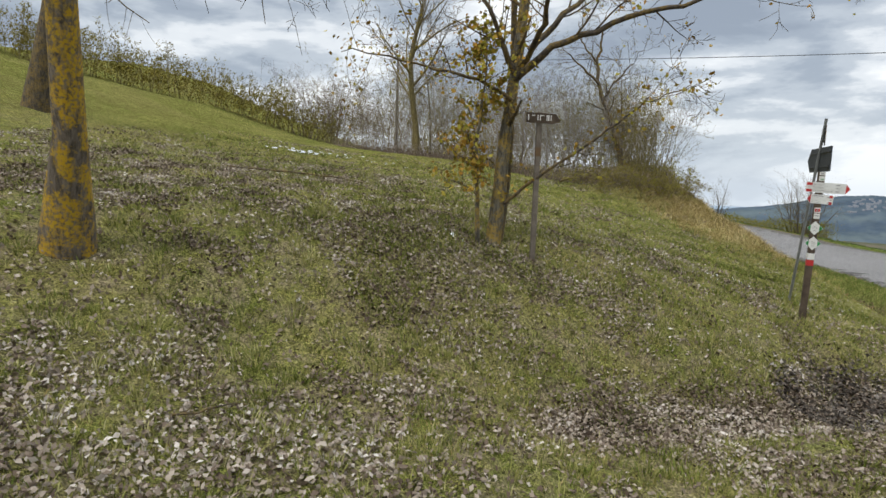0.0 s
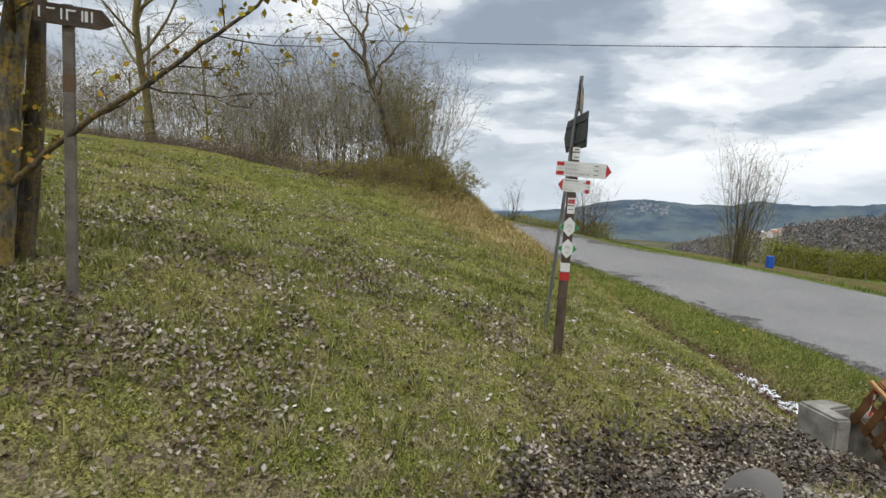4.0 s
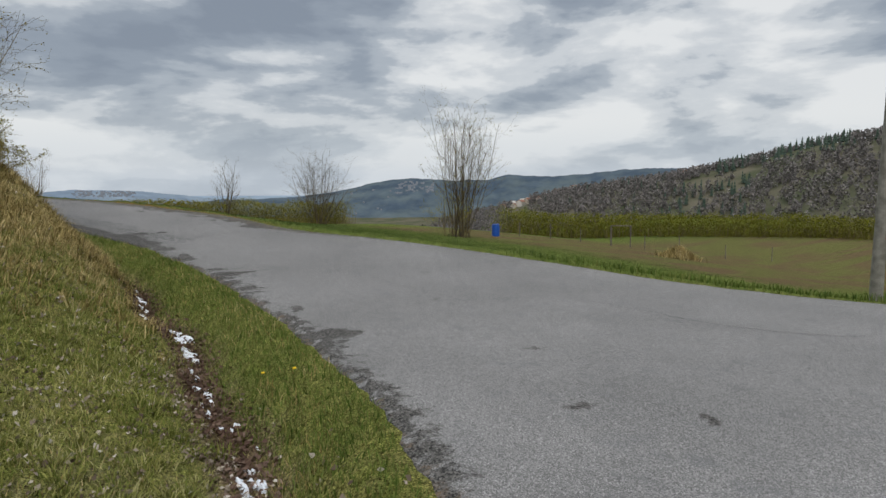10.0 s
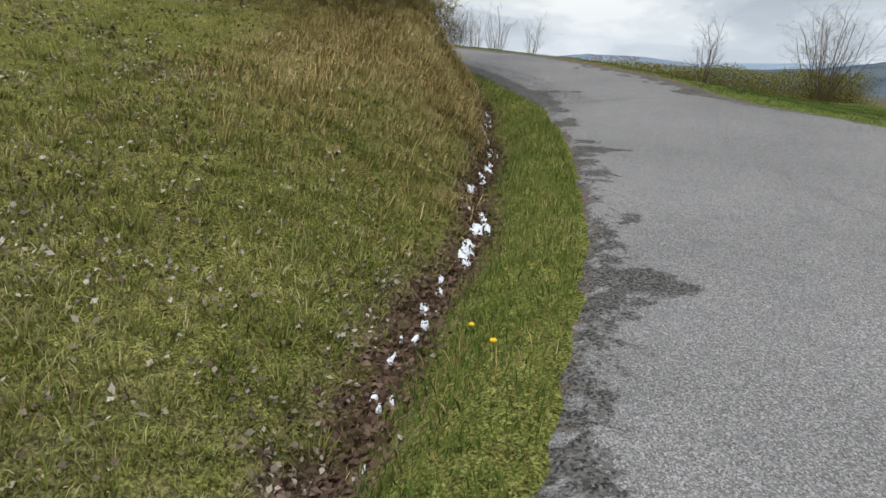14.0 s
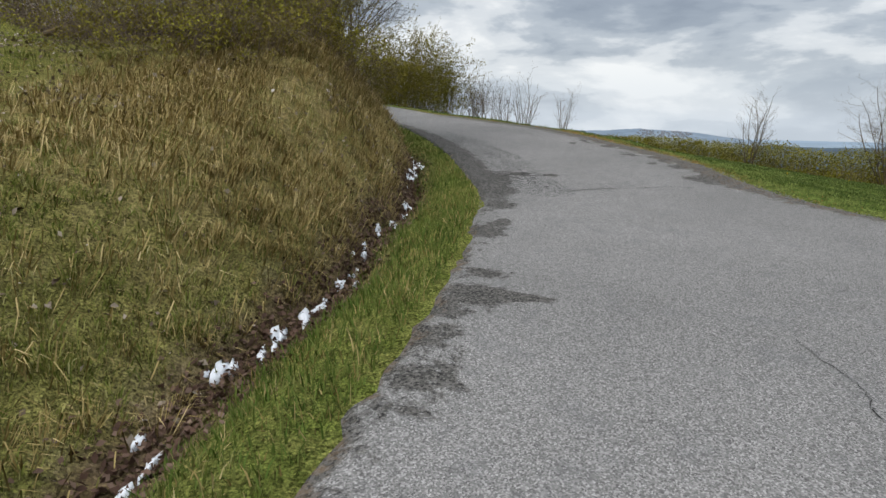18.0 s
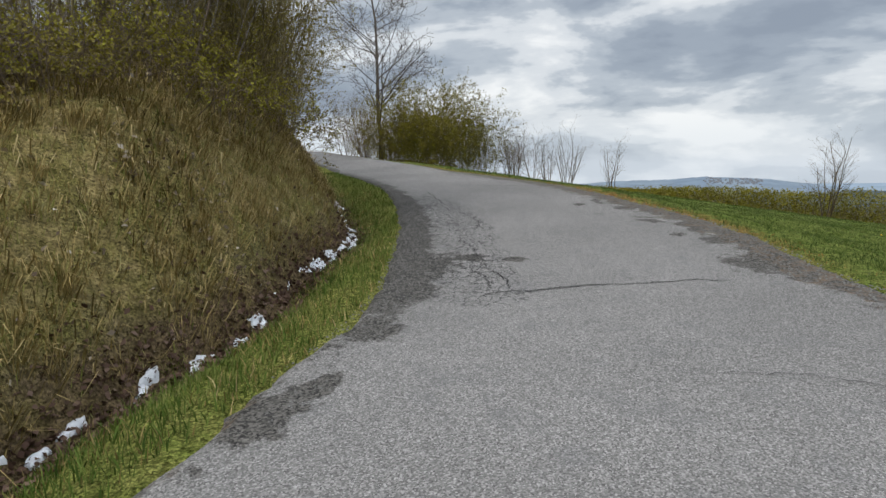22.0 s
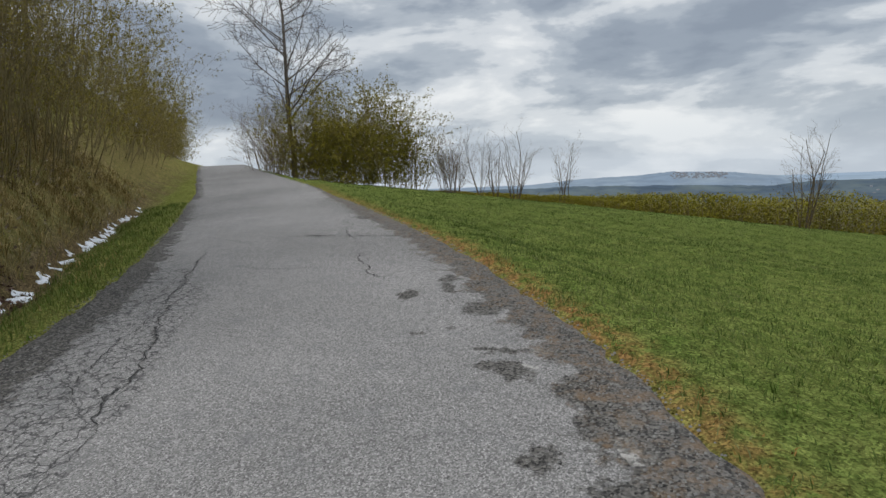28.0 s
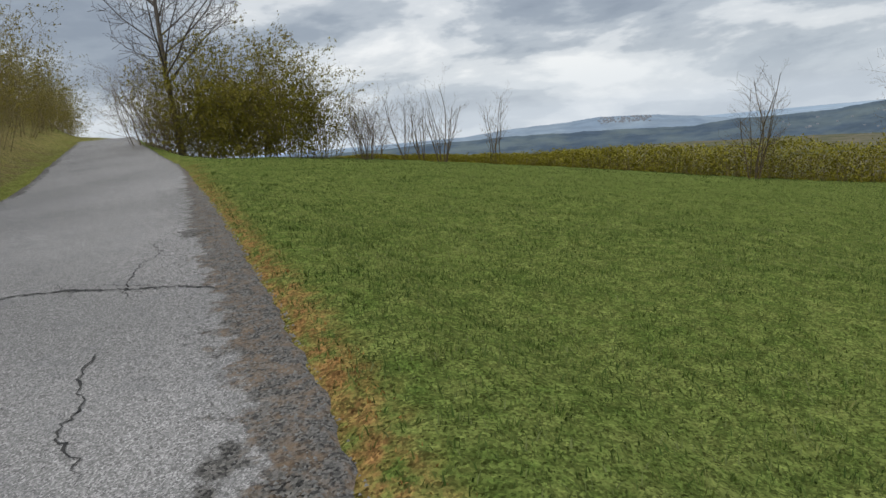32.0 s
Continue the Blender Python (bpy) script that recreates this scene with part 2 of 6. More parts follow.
gravel = m.mix(m.ramp(m.noise(9, 5, 0.7), (0.46, 0.0), (0.66, 0.75)), grit, (0.16, 0.108, 0.066))
tone = m.mix(m.math("MULTIPLY", rust, 0.9), tone, gravel)
ROAD = m.done(tone, m.math("SUBTRACT", chips.outputs["Distance"], m.math("MULTIPLY", worn, 0.4)), 0.5, 0.008)

CRACK = simple("crack_tar", (0.022, 0.022, 0.023), (0.05, 0.048, 0.045), 20, 0.95, bump=0.3)
SNOW = simple("old_snow", (0.80, 0.83, 0.88), (0.70, 0.74, 0.80), 9, 0.6, bump=0.6, fine=35)
CONCRETE = simple("weathered_concrete", (0.17, 0.158, 0.135), (0.33, 0.315, 0.275), 5.0, 0.9, bump=0.5, fine=45)
DARKWOOD = simple("weathered_post", (0.055, 0.038, 0.026), (0.12, 0.09, 0.065), 7, 0.85, bump=0.6, fine=70)
GREYWOOD = simple("grey_wood", (0.12, 0.10, 0.08), (0.21, 0.18, 0.15), 7, 0.9, bump=0.6, fine=70)
PALLET = simple("pallet_wood", (0.13, 0.065, 0.028), (0.30, 0.15, 0.055), 5, 0.8, bump=0.5, fine=60)
FRESHWOOD = simple("sawn_wood", (0.42, 0.25, 0.11), (0.33, 0.18, 0.08), 5, 0.75, bump=0.3, fine=60)
STEEL = simple("galvanised_steel", (0.30, 0.31, 0.31), (0.22, 0.225, 0.225), 8, 0.45, 0.7, 0.1)
WHITE = simple("white_paint", (0.72, 0.72, 0.70), (0.62, 0.62, 0.59), 9, 0.5)
RED = simple("red_paint", (0.50, 0.035, 0.035), (0.38, 0.03, 0.03), 9, 0.5)
GREEN = simple("green_paint", (0.03, 0.26, 0.075), (0.03, 0.20, 0.06), 9, 0.5)
BLACK = simple("dark_print", (0.03, 0.03, 0.032), (0.05, 0.05, 0.05), 9, 0.6)
GREYINK = simple("grey_print", (0.20, 0.20, 0.20), (0.28, 0.28, 0.28), 9, 0.6)
BLUESIGN = simple("blue_sign", (0.035, 0.12, 0.33), (0.05, 0.16, 0.38), 5, 0.45)
BROWNSIGN = simple("brown_sign", (0.13, 0.08, 0.04), (0.10, 0.06, 0.03), 5, 0.5)
SIGNBACK = simple("sign_back", (0.045, 0.05, 0.055), (0.075, 0.08, 0.085), 4, 0.5, 0.2)
BARREL = simple("blue_plastic", (0.012, 0.075, 0.36), (0.015, 0.095, 0.42), 4, 0.45)
TERRACOTTA = simple("roof_tiles", (0.30, 0.14, 0.085), (0.24, 0.115, 0.075), 0.4, 0.9)
PLASTER = simple("plaster", (0.62, 0.56, 0.47), (0.52, 0.46, 0.38), 0.3, 0.9)
PANE = simple("dark_pane", (0.03, 0.035, 0.04), (0.05, 0.055, 0.06), 1.0, 0.2)
WIRE = simple("cable_sheath", (0.03, 0.03, 0.03), (0.05, 0.05, 0.05), 4, 0.6)
DANDELION = simple("dandelion_yellow", (0.75, 0.50, 0.01), (0.65, 0.42, 0.01), 60, 0.7)
STONE = simple("field_stone", (0.30, 0.24, 0.20), (0.40, 0.33, 0.29), 6, 0.9, bump=0.6)


def bark(name, c1, c2, lichen=0.0):
    m = Mat(name, 0.95, 0.0, 0.2)
    ridge = m.noise(26, 5, 0.65, 0.4, (1, 1, 0.22))
    c = m.mix(m.ramp(ridge, (0.36, 0.0), (0.62, 1.0)), c1, c2)
    if lichen:
        spot = m.math("MULTIPLY", m.ramp(m.noise(5.0, 6, 0.7), (0.44, 0.0), (0.54, 1.0)), m.ramp(m.noise(30, 3), (0.38, 0.15), (0.55, 1.0)))
        c = m.mix(m.math("MULTIPLY", spot, lichen), c, m.mix(m.noise(18, 3), (0.46, 0.25, 0.010), (0.36, 0.27, 0.025)))
    return m.done(c, ridge, 0.9, 0.02)


BARK_LICHEN = bark("lichen_bark", (0.055, 0.045, 0.035), (0.16, 0.135, 0.11), 0.95)
BARK_DARK = bark("dark_bark", (0.040, 0.033, 0.027), (0.105, 0.088, 0.07), 0.25)
BARK_GREY = bark("grey_bark", (0.17, 0.152, 0.135), (0.36, 0.33, 0.30))
BARK_TREE = bark("bare_tree_bark", (0.055, 0.047, 0.040), (0.125, 0.108, 0.092))
BARK_TWIG = bark("twig_bark", (0.10, 0.075, 0.055), (0.21, 0.165, 0.125))
BARK_OLIVE = bark("olive_twig_bark", (0.115, 0.092, 0.042), (0.22, 0.18, 0.085))

GRASS = leafy("grass_blade", [(0.024, 0.038, 0.008), (0.120, 0.148, 0.028), (0.255, 0.248, 0.074), (0.50, 0.45, 0.25)])
GRASS_LUSH = leafy("lush_blade", [(0.020, 0.040, 0.008), (0.072, 0.116, 0.022), (0.135, 0.170, 0.040), (0.24, 0.225, 0.090)])
GRASS_MEADOW = leafy("meadow_blade", [(0.011, 0.024, 0.006), (0.048, 0.080, 0.018), (0.098, 0.130, 0.034), (0.20, 0.205, 0.10)])
GRASS_DRY = leafy("straw_blade", [(0.048, 0.037, 0.013), (0.205, 0.155, 0.054), (0.39, 0.30, 0.130), (0.60, 0.49, 0.28)])
GRASS_RUST = leafy("rusty_moss", [(0.17, 0.085, 0.025), (0.31, 0.165, 0.055), (0.20, 0.16, 0.045)])
DEADLEAF = leafy("dead_leaf", [(0.034, 0.024, 0.017), (0.125, 0.092, 0.068), (0.31, 0.26, 0.205), (0.60, 0.56, 0.51)])
REDLEAF = leafy("wet_leaf", [(0.045, 0.027, 0.020), (0.105, 0.064, 0.047), (0.21, 0.15, 0.115)])
WETLEAF = leafy("soaked_leaf", [(0.014, 0.011, 0.009), (0.050, 0.042, 0.034), (0.13, 0.112, 0.096), (0.40, 0.375, 0.345)])
BUDS = leafy("spring_bud", [(0.16, 0.14, 0.024), (0.26, 0.24, 0.036), (0.34, 0.33, 0.052)])
OAKLEAF = leafy("old_oak_leaf", [(0.20, 0.18, 0.026), (0.32, 0.28, 0.045), (0.36, 0.19, 0.035), (0.27, 0.28, 0.05)])
HEDGE = leafy("hedge_leaf", [(0.13, 0.105, 0.026), (0.21, 0.175, 0.036), (0.28, 0.25, 0.048)])
# grey of bare woods, lightened and cooled to put the valley haze in
FOREST = leafy("far_wood", [(0.080, 0.080, 0.078), (0.135, 0.125, 0.118), (0.195, 0.178, 0.168), (0.33, 0.30, 0.288)])
CONIFER = leafy("far_conifer", [(0.040, 0.062, 0.048), (0.062, 0.085, 0.062)])


def distance(name, lo, hi, haze_glow, scale):
    """The backdrop of far hills; miles of haze are put in as a bluish glow."""
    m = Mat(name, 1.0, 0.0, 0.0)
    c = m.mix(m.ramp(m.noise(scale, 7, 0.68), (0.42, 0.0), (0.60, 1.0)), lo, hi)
    e = m.mix(m.ramp(m.noise(scale * 2.3, 5, 0.6), (0.4, 0.0), (0.62, 1.0)), haze_glow, tuple(v * 1.25 for v in haze_glow))
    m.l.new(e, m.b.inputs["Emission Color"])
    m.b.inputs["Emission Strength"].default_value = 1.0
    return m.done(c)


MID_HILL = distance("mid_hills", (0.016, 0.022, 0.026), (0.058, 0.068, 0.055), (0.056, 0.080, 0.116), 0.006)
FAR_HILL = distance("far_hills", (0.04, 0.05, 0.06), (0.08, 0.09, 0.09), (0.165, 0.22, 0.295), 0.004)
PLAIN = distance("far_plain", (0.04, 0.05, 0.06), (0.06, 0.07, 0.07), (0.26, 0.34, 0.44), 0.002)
BARK_LINDEN = bark("linden_bark", (0.045, 0.041, 0.033), (0.150, 0.137, 0.108), 0.5)
GRIT = simple("loose_grit", (0.10, 0.098, 0.095), (0.21, 0.205, 0.195), 30, 0.95)
HEDGEROW = leafy("hedgerow_leaf", [(0.11, 0.098, 0.013), (0.185, 0.165, 0.020), (0.25, 0.225, 0.030)])
FIELDHEDGE = leafy("field_hedge_leaf", [(0.095, 0.100, 0.012), (0.150, 0.150, 0.017), (0.195, 0.185, 0.024)])
# concrete with brown stains, darkened further to paint in the inlet's shade
STAIN_SHADE = simple("stained_shaded_concrete", (0.070, 0.060, 0.042), (0.21, 0.195, 0.165), 4.0, 0.9, bump=0.6, fine=40)

# ---- the lie of the land ----
rng = np.random.default_rng(7)


def sstep(a, b, x):
    t = np.clip((x - a) / (b - a), 0, 1)
    return t * t * (3 - 2 * t)


def vnoise(x, y, seed=0):
    """Smooth noise over the plan, 0 to 1."""
    xi, yi = np.floor(x).astype(np.int64), np.floor(y).astype(np.int64)
    fx, fy = x - xi, y - yi
    fx, fy = fx * fx * (3 - 2 * fx), fy * fy * (3 - 2 * fy)

    def h(a, b):
        n = (a * 374761393 + b * 668265263 + seed * 974711) & 0xFFFFFFFF
        n = ((n ^ (n >> 13)) * 1274126177) & 0xFFFFFFFF
        return ((n ^ (n >> 16)) & 0xFFFF) / 65535.0

    return (h(xi, yi) * (1 - fx) + h(xi + 1, yi) * fx) * (1 - fy) + (h(xi, yi + 1) * (1 - fx) + h(xi + 1, yi + 1) * fx) * fy


def fnoise(x, y, seed=0):
    return 0.5 * vnoise(x, y, seed) + 0.3 * vnoise(x * 2.1, y * 2.1, seed + 1) + 0.2 * vnoise(x * 4.3, y * 4.3, seed + 2)


# plan lines, as x over y: the asphalt's left edge, the turf's edge on its right, the ditch
LY = [-60, 4, 6.5, 9.3, 10.6, 12, 14.8, 16.5, 18.7, 21, 23, 24, 24.8, 26, 27.9, 29.3, 30.8, 33.2, 35.4, 40.6, 43.4, 48, 61.5, 80, 110, 160]
LX = [2, 10.1, 10.4, 10.62, 11.35, 11.65, 12.1, 12.2, 12.25, 12.2, 12.05, 11.75, 11.5, 11.15, 10.5, 9.85, 9.2, 7.8, 6.4, 2.9, 1.1, -2.2, -11.8, -25, -46, -82]
RY = [-60, 4, 12, 14.5, 17, 20, 22.8, 24.2, 25.5, 27.2, 28.8, 30.4, 32, 33.7, 37.5, 44.8, 56, 62.9, 80, 110, 160]
RX = [24, 26.0, 22.8, 21.3, 20.2, 19.0, 17.5, 16.6, 16.25, 15.9, 15.2, 14.3, 13.4, 12.3, 9.95, 5.2, -3.2, -8.2, -20.5, -41.5, -77]
DY = [-60, 7, 10, 12, 14, 16.5, 18.5, 21, 23, 26, 27.6, 28.8, 29.9, 31.9, 38.6, 52.2, 61.5, 80, 110, 160]
DX = [0, 9.8, 10.1, 10.45, 10.84, 11.06, 11.08, 11.0, 10.85, 10.32, 9.62, 8.95, 8.25, 6.95, 2.6, -6.8, -13.4, -26.6, -48, -84]


def soft(y, ys, xs):
    """A polyline rounded at its corners."""
    return sum(np.interp(y + d, ys, xs) for d in (-1.0, -0.5, 0.0, 0.5, 1.0)) / 5


def road_left(y):
    return soft(y, LY, LX)


def road_right(y):
    return soft(y, RY, RX)


def ditch_x(y):
    return soft(y, DY, DX) + 0.08 * np.sin(y * 1.7)


def road_z(x, y):
    z = soft(y, [-60, 5, 10, 13.7, 18.6, 24.4, 27, 30, 32.5, 34.7, 41, 55, 70, 85, 110, 160], [-2.2, -2.6, -2.66, -2.7, -2.475, -2.217, -1.981, -1.734, -1.507, -1.413, -1.165, -0.288, 0.598, 0.734, -0.49, -7.037])
    return z + np.interp(y, [12, 20, 26], [-0.055, -0.02, 0.0]) * (np.clip(x, 10, 24) - 13)


def hill_z(x, y):
    """The slope left of the road."""
    a, b = np.clip(x, -22, 11) / 10, np.clip(y, -12, 44) / 10
    z = -1.0134 - 1.2005 * a - 1.5317 * b - 0.1157 * a * a - 0.8419 * a * b + 1.6147 * b * b + 0.2854 * a * a * b + 0.4764 * a * b * b - 0.0583 * a ** 3 - 0.4440 * b ** 3 + 0.0479 * a * a * b * b + 0.0403 * b ** 4 - 0.0550 * a * b ** 3
    # the shoulder under the trees and the brow above the bend
    near_trees = np.exp(-((x - 0.5) / 6.0) ** 2)
    z = z + near_trees * (0.779 * np.tanh((y - 7.40 - 0.30 * x) / 1.40))
    z = z + 0.960 * np.exp(-((x - 8.2) / 2.6) ** 2 - ((y - 25.5) / 3.0) ** 2)
    z = np.where(z > 3.2, 3.2 + (z - 3.2) * 0.45, z)
    return z - 0.05 * (np.clip(x, -400, -22) + 22) + 0.05 * np.clip(y - 44, 0, 40) - 0.12 * np.clip(y - 92, 0, 300)


def meadow_z(x, y):
    a, b = np.clip(x, 4, 70) / 10, np.clip(y, 8, 72) / 10
    return -0.6201 - 1.708 * a + 0.7146 * b + 0.0804 * a * b - 0.1064 * b * b - 0.02095 * np.clip(y - 15, 0, 57) * sstep(48, 27, x)


AZ = [-180, -120, -60, -30, 0, 8, 12, 20, 27, 33, 40, 50, 60, 65, 70, 80, 100, 130, 160, 180]
NEAR_RIDGE = [-130, -130, -130, -130, -130, -130, -130, -130, -120, -95, -62, -26, -2, 16, 36, 60, 62, 40, -40, -130]
MID_AZ = [-60, -20, -1, 4, 9, 14, 17.5, 22.5, 26, 29, 31, 33, 35, 39, 42, 44, 48, 51, 54, 58, 70, 100]
MID_EL = [-2.2, -2.1, -1.95, -2.08, -2.1, -2.3, -1.95, -1.9, -1.65, -1.15, -0.65, -0.35, -0.15, -0.45, -0.35, 0.1, -0.1, 0.1, 0.45, 0.6, 0.3, -0.5]
FAR_AZ = [-60, -20, -6, -1, 2, 4.2, 6.7, 9, 11.5, 14.8, 17.5, 20, 26, 34, 60, 100]
FAR_EL = [-1.9, -1.8, -1.7, -1.3, -1.22, -1.08, -0.9, -0.98, -1.1, -1.5, -1.9, -2.1, -2.1, -2.1, -2.1, -2.1]


def ridge_z(R, az, azs, els, r0, r1, base, lump, seed):
    """Height of a far ridge over the valley, by bearing and distance."""
    el = np.interp(az, azs, els) + lump * (fnoise(az * 0.9, az * 0 + seed, seed) - 0.5) + 0.5 * lump * (fnoise(az * 5.0, az * 0 + seed, seed + 3) - 0.5)
    top = r1 * np.tan(np.radians(el))
    fold = 0.12 * (fnoise(az * 1.3, R / (r1 * 0.06), seed + 5) - 0.5)
    return base + (top - base) * np.clip(sstep(r0, r1, R) + fold * sstep(r0, r0 * 1.2, R) * sstep(r1, r1 * 0.93, R), 0, 1)


RUN = [(1.6, 5.9, -2.45), (2.8, 6.5, -2.62), (4.2, 7.2, -2.78), (5.7, 7.9, -2.90), (7.4, 8.4, -3.00), (9.0, 8.6, -3.08), (9.7, 8.6, -3.2)]


def runnel(x, y):
    """Distance from the wet runnel that leads to the inlet, and its depth."""
    best, zb = np.full(np.shape(x), 1e6), np.full(np.shape(x), -2.0)
    for (xa, ya, za), (xb, yb, zb1) in zip(RUN, RUN[1:]):
        t = np.clip(((x - xa) * (xb - xa) + (y - ya) * (yb - ya)) / ((xb - xa) ** 2 + (yb - ya) ** 2), 0, 1)
        q = np.hypot(x - xa - (xb - xa) * t, y - ya - (yb - ya) * t)
        zb = np.where(q < best, za + (zb1 - za) * t, zb)
        best = np.minimum(q, best)
    return best, zb


def ground_z(x, y):
    xl, xr, xd = road_left(y), road_right(y), ditch_x(y)
    zr = road_z(np.clip(x, xl, xr), y)
    # right of the road
    past = np.clip(x - xr, 0, 1e4)
    right = zr + (np.where(x < 12, np.minimum(meadow_z(x, y), zr - 0.10 * past), meadow_z(x, y)) - zr) * sstep(0, 2.4, past)
    # left: verge, ditch, bank, hill
    zd = soft(y, [-60, 5, 10, 15, 17, 19.6, 26.2, 30, 36, 45, 60, 80, 110], [-2.8, -3.15, -3.26, -3.14, -3.032, -2.856, -2.255, -1.914, -1.59, -1.178, -0.193, 0.538, -0.59])
    d = xd - x
    steep = np.interp(y, [5, 10, 13, 16, 18, 20, 22, 24, 28, 34, 40, 60], [0.24, 0.345, 0.465, 0.74, 0.90, 1.10, 1.34, 1.40, 1.25, 1.1, 0.9, 0.6])
    bank = zd + np.where(d > 0, steep * d + 0.05 * np.sin(d * 2.3 + y) * sstep(0, 0.5, d) + 0.22 * sstep(0, 0.3, d) * sstep(17, 21, y), 0)
    bank = bank + 0.5 * np.clip(d - 3.8, 0, None)
    h = hill_z(x, y)
    k = 0.2
    left = -k * np.log(np.exp(-bank / k) + np.exp(-h / k)) if np.isscalar(x) else -k * np.logaddexp(-bank / k, -h / k)
    verge_w = np.clip(xl - xd, 0.3, 5)
    verge = zd + (zr - 0.03 - zd) * sstep(0.0, 0.75, -d / verge_w)
    with_ditch = np.where(d > 0, left, verge)
    plain = h + (zr - 0.03 - h) * sstep(-2.2, -0.1, x - xl)
    w = sstep(6.2, 8.4, y)
    lft = plain + (with_ditch - plain) * w
    # the wet hollow that runs to the inlet
    lft = lft + (np.minimum(lft, -2.80) - lft) * sstep(7.7, 9.0, x) * sstep(6.5, 7.3, y) * sstep(10.0, 9.3, y) * sstep(-0.05, -0.4, x - xl)
    q, zq = runnel(x, y)
    lft = lft + (np.minimum(lft, zq) - lft) * sstep(1.25, 0.20, q)
    pu, pv = (x - 6.63) * 0.82 + (y - 7.55) * 0.57, (y - 7.55) * 0.82 - (x - 6.63) * 0.57
    pool = (pu / 0.85) ** 2 + (pv / 0.36) ** 2
    lft = lft + (np.minimum(lft, -2.97 + 0.05 * np.sin(x * 7.0) * np.sin(y * 9.0 + 1.0)) - lft) * sstep(1.7, 0.5, pool)
    z = np.where(x < xl, lft, np.where(x > xr, right, zr - 0.05))
    # beyond the hedges the land falls into the valley, and hills rise again
    hedge = np.interp(x, [-90, -40, -12, 0, 6.8, 13.3, 20, 25, 33, 45, 60, 100, 160, 300], [170, 125, 90, 77, 72.5, 68.5, 62, 59, 59, 62, 66, 74, 60, -40])
    s = np.clip(y - hedge - 2.0, 0, None)
    s = np.where(x < road_right(y) + 6, 0, s)
    z = z - 130 * (1 - np.exp(-s * 0.30 / 130)) - 60 * sstep(110, 420, x) - 40 * sstep(-60, -400, y)
    R, az = np.hypot(x - 10, y - 10), np.degrees(np.arctan2(x - 10, y - 10))
    lump = (fnoise(x / 140.0, y / 140.0, 5) - 0.5)
    near = np.interp(az, AZ, NEAR_RIDGE) + 16 * lump
    base = -130.0
    hills = base + (near - base) * sstep(330, 900, R) * sstep(1700, 950, R) * (near > base)
    return z + (hills - z) * sstep(200, 420, R) - 160 * sstep(2500, 3800, R)


def lines(mid0, mid1, step, lo, hi, grow):
    a = list(np.arange(mid0, mid1 + 1e-6, step))
    s, v = step, a[-1]
    while v < hi:
        s *= grow
        v += s
        a.append(v)
    s, v = step, a[0]
    while v > lo:
        s *= grow
        v -= s
        a.insert(0, v)
    return np.array(a)


def part(name, data, material, parent=None, label=""):
    """Links a bmesh, or (vertices, faces), as one mesh object under a thing."""
    me = bpy.data.meshes.new(name)
    if isinstance(data, bmesh.types.BMesh):
        data.to_mesh(me)
        data.free()
    else:
        me.from_pydata(*[list(map(tuple, a)) for a in (data[0],)], [], [tuple(f) for f in data[1]])
    me.materials.append(material)
    ob = new(name, me)
    if parent is not None:
        ob.parent = parent
    return tagged(ob, label)


def quick(name, verts, faces, material, parent=None, smooth=False):
    """A large mesh from arrays: faces all of one size."""
    verts, faces = np.asarray(verts, np.float32), np.asarray(faces, np.int32)
    me = bpy.data.meshes.new(name)
    k = faces.shape[1]
    me.vertices.add(len(verts))
    me.loops.add(faces.size)
    me.polygons.add(len(faces))
    me.vertices.foreach_set("co", verts.ravel())
    me.loops.foreach_set("vertex_index", faces.ravel())
    me.polygons.foreach_set("loop_start", np.arange(0, faces.size, k, dtype=np.int32))
    me.polygons.foreach_set("loop_total", np.full(len(faces), k, np.int32))
    if smooth:
        me.polygons.foreach_set("use_smooth", np.ones(len(faces), bool))
    me.update(calc_edges=True)
    me.materials.append(material)
    ob = new(name, me)
    if parent is not None:
        ob.parent = parent
    return ob


def put_attr(ob, name, values):
    a = ob.data.attributes.new(name, "FLOAT", "POINT")
    a.data.foreach_set("value", np.asarray(values, np.float32))


def grid_faces(nx, ny):
    i = np.arange(ny - 1)[:, None] * nx + np.arange(nx - 1)[None, :]
    i = i.ravel()
    return np.stack([i, i + 1, i + nx + 1, i + nx], 1)


# zones of the ground, 0 to 1
def litter_at(x, y):
    a = sstep(12.5, 7.0, y - 0.2 * x) * sstep(-16, -6, x) * sstep(12, 9, x)
    b = 0.9 * sstep(0.55, 0.15, np.abs(x - ditch_x(y))) * sstep(10, 11.5, y)
    a = a * 0.7 + 0.75 * np.exp(-((x + 4.5) / 5.0) ** 2 - ((y - 13.0) / 3.2) ** 2)
    return np.clip(a + 0.9 * sstep(0.95, 0.3, runnel(x, y)[0]) + b + 0.25 * sstep(22, 12, y) * sstep(11, 8, x), 0, 1)


def dry_at(x, y):
    d = ditch_x(y) - x
    bank = sstep(0.1, 0.6, d) * sstep(5.5, 2.4, d) * sstep(14.5, 20.0, y)
    return np.clip(bank * 0.95 + 0.35 * sstep(0.45, 0.7, fnoise(x * 0.5, y * 0.5, 3)) * (d > 0), 0, 1)


def lush_at(x, y):
    xl, xr = road_left(y), road_right(y)
    verge = sstep(0.15, 0.5, x - ditch_x(y)) * (x < xl + 0.2) * sstep(10, 13, y)
    return np.clip(verge * 0.32 + (x > xr) * 0.95, 0, 1)


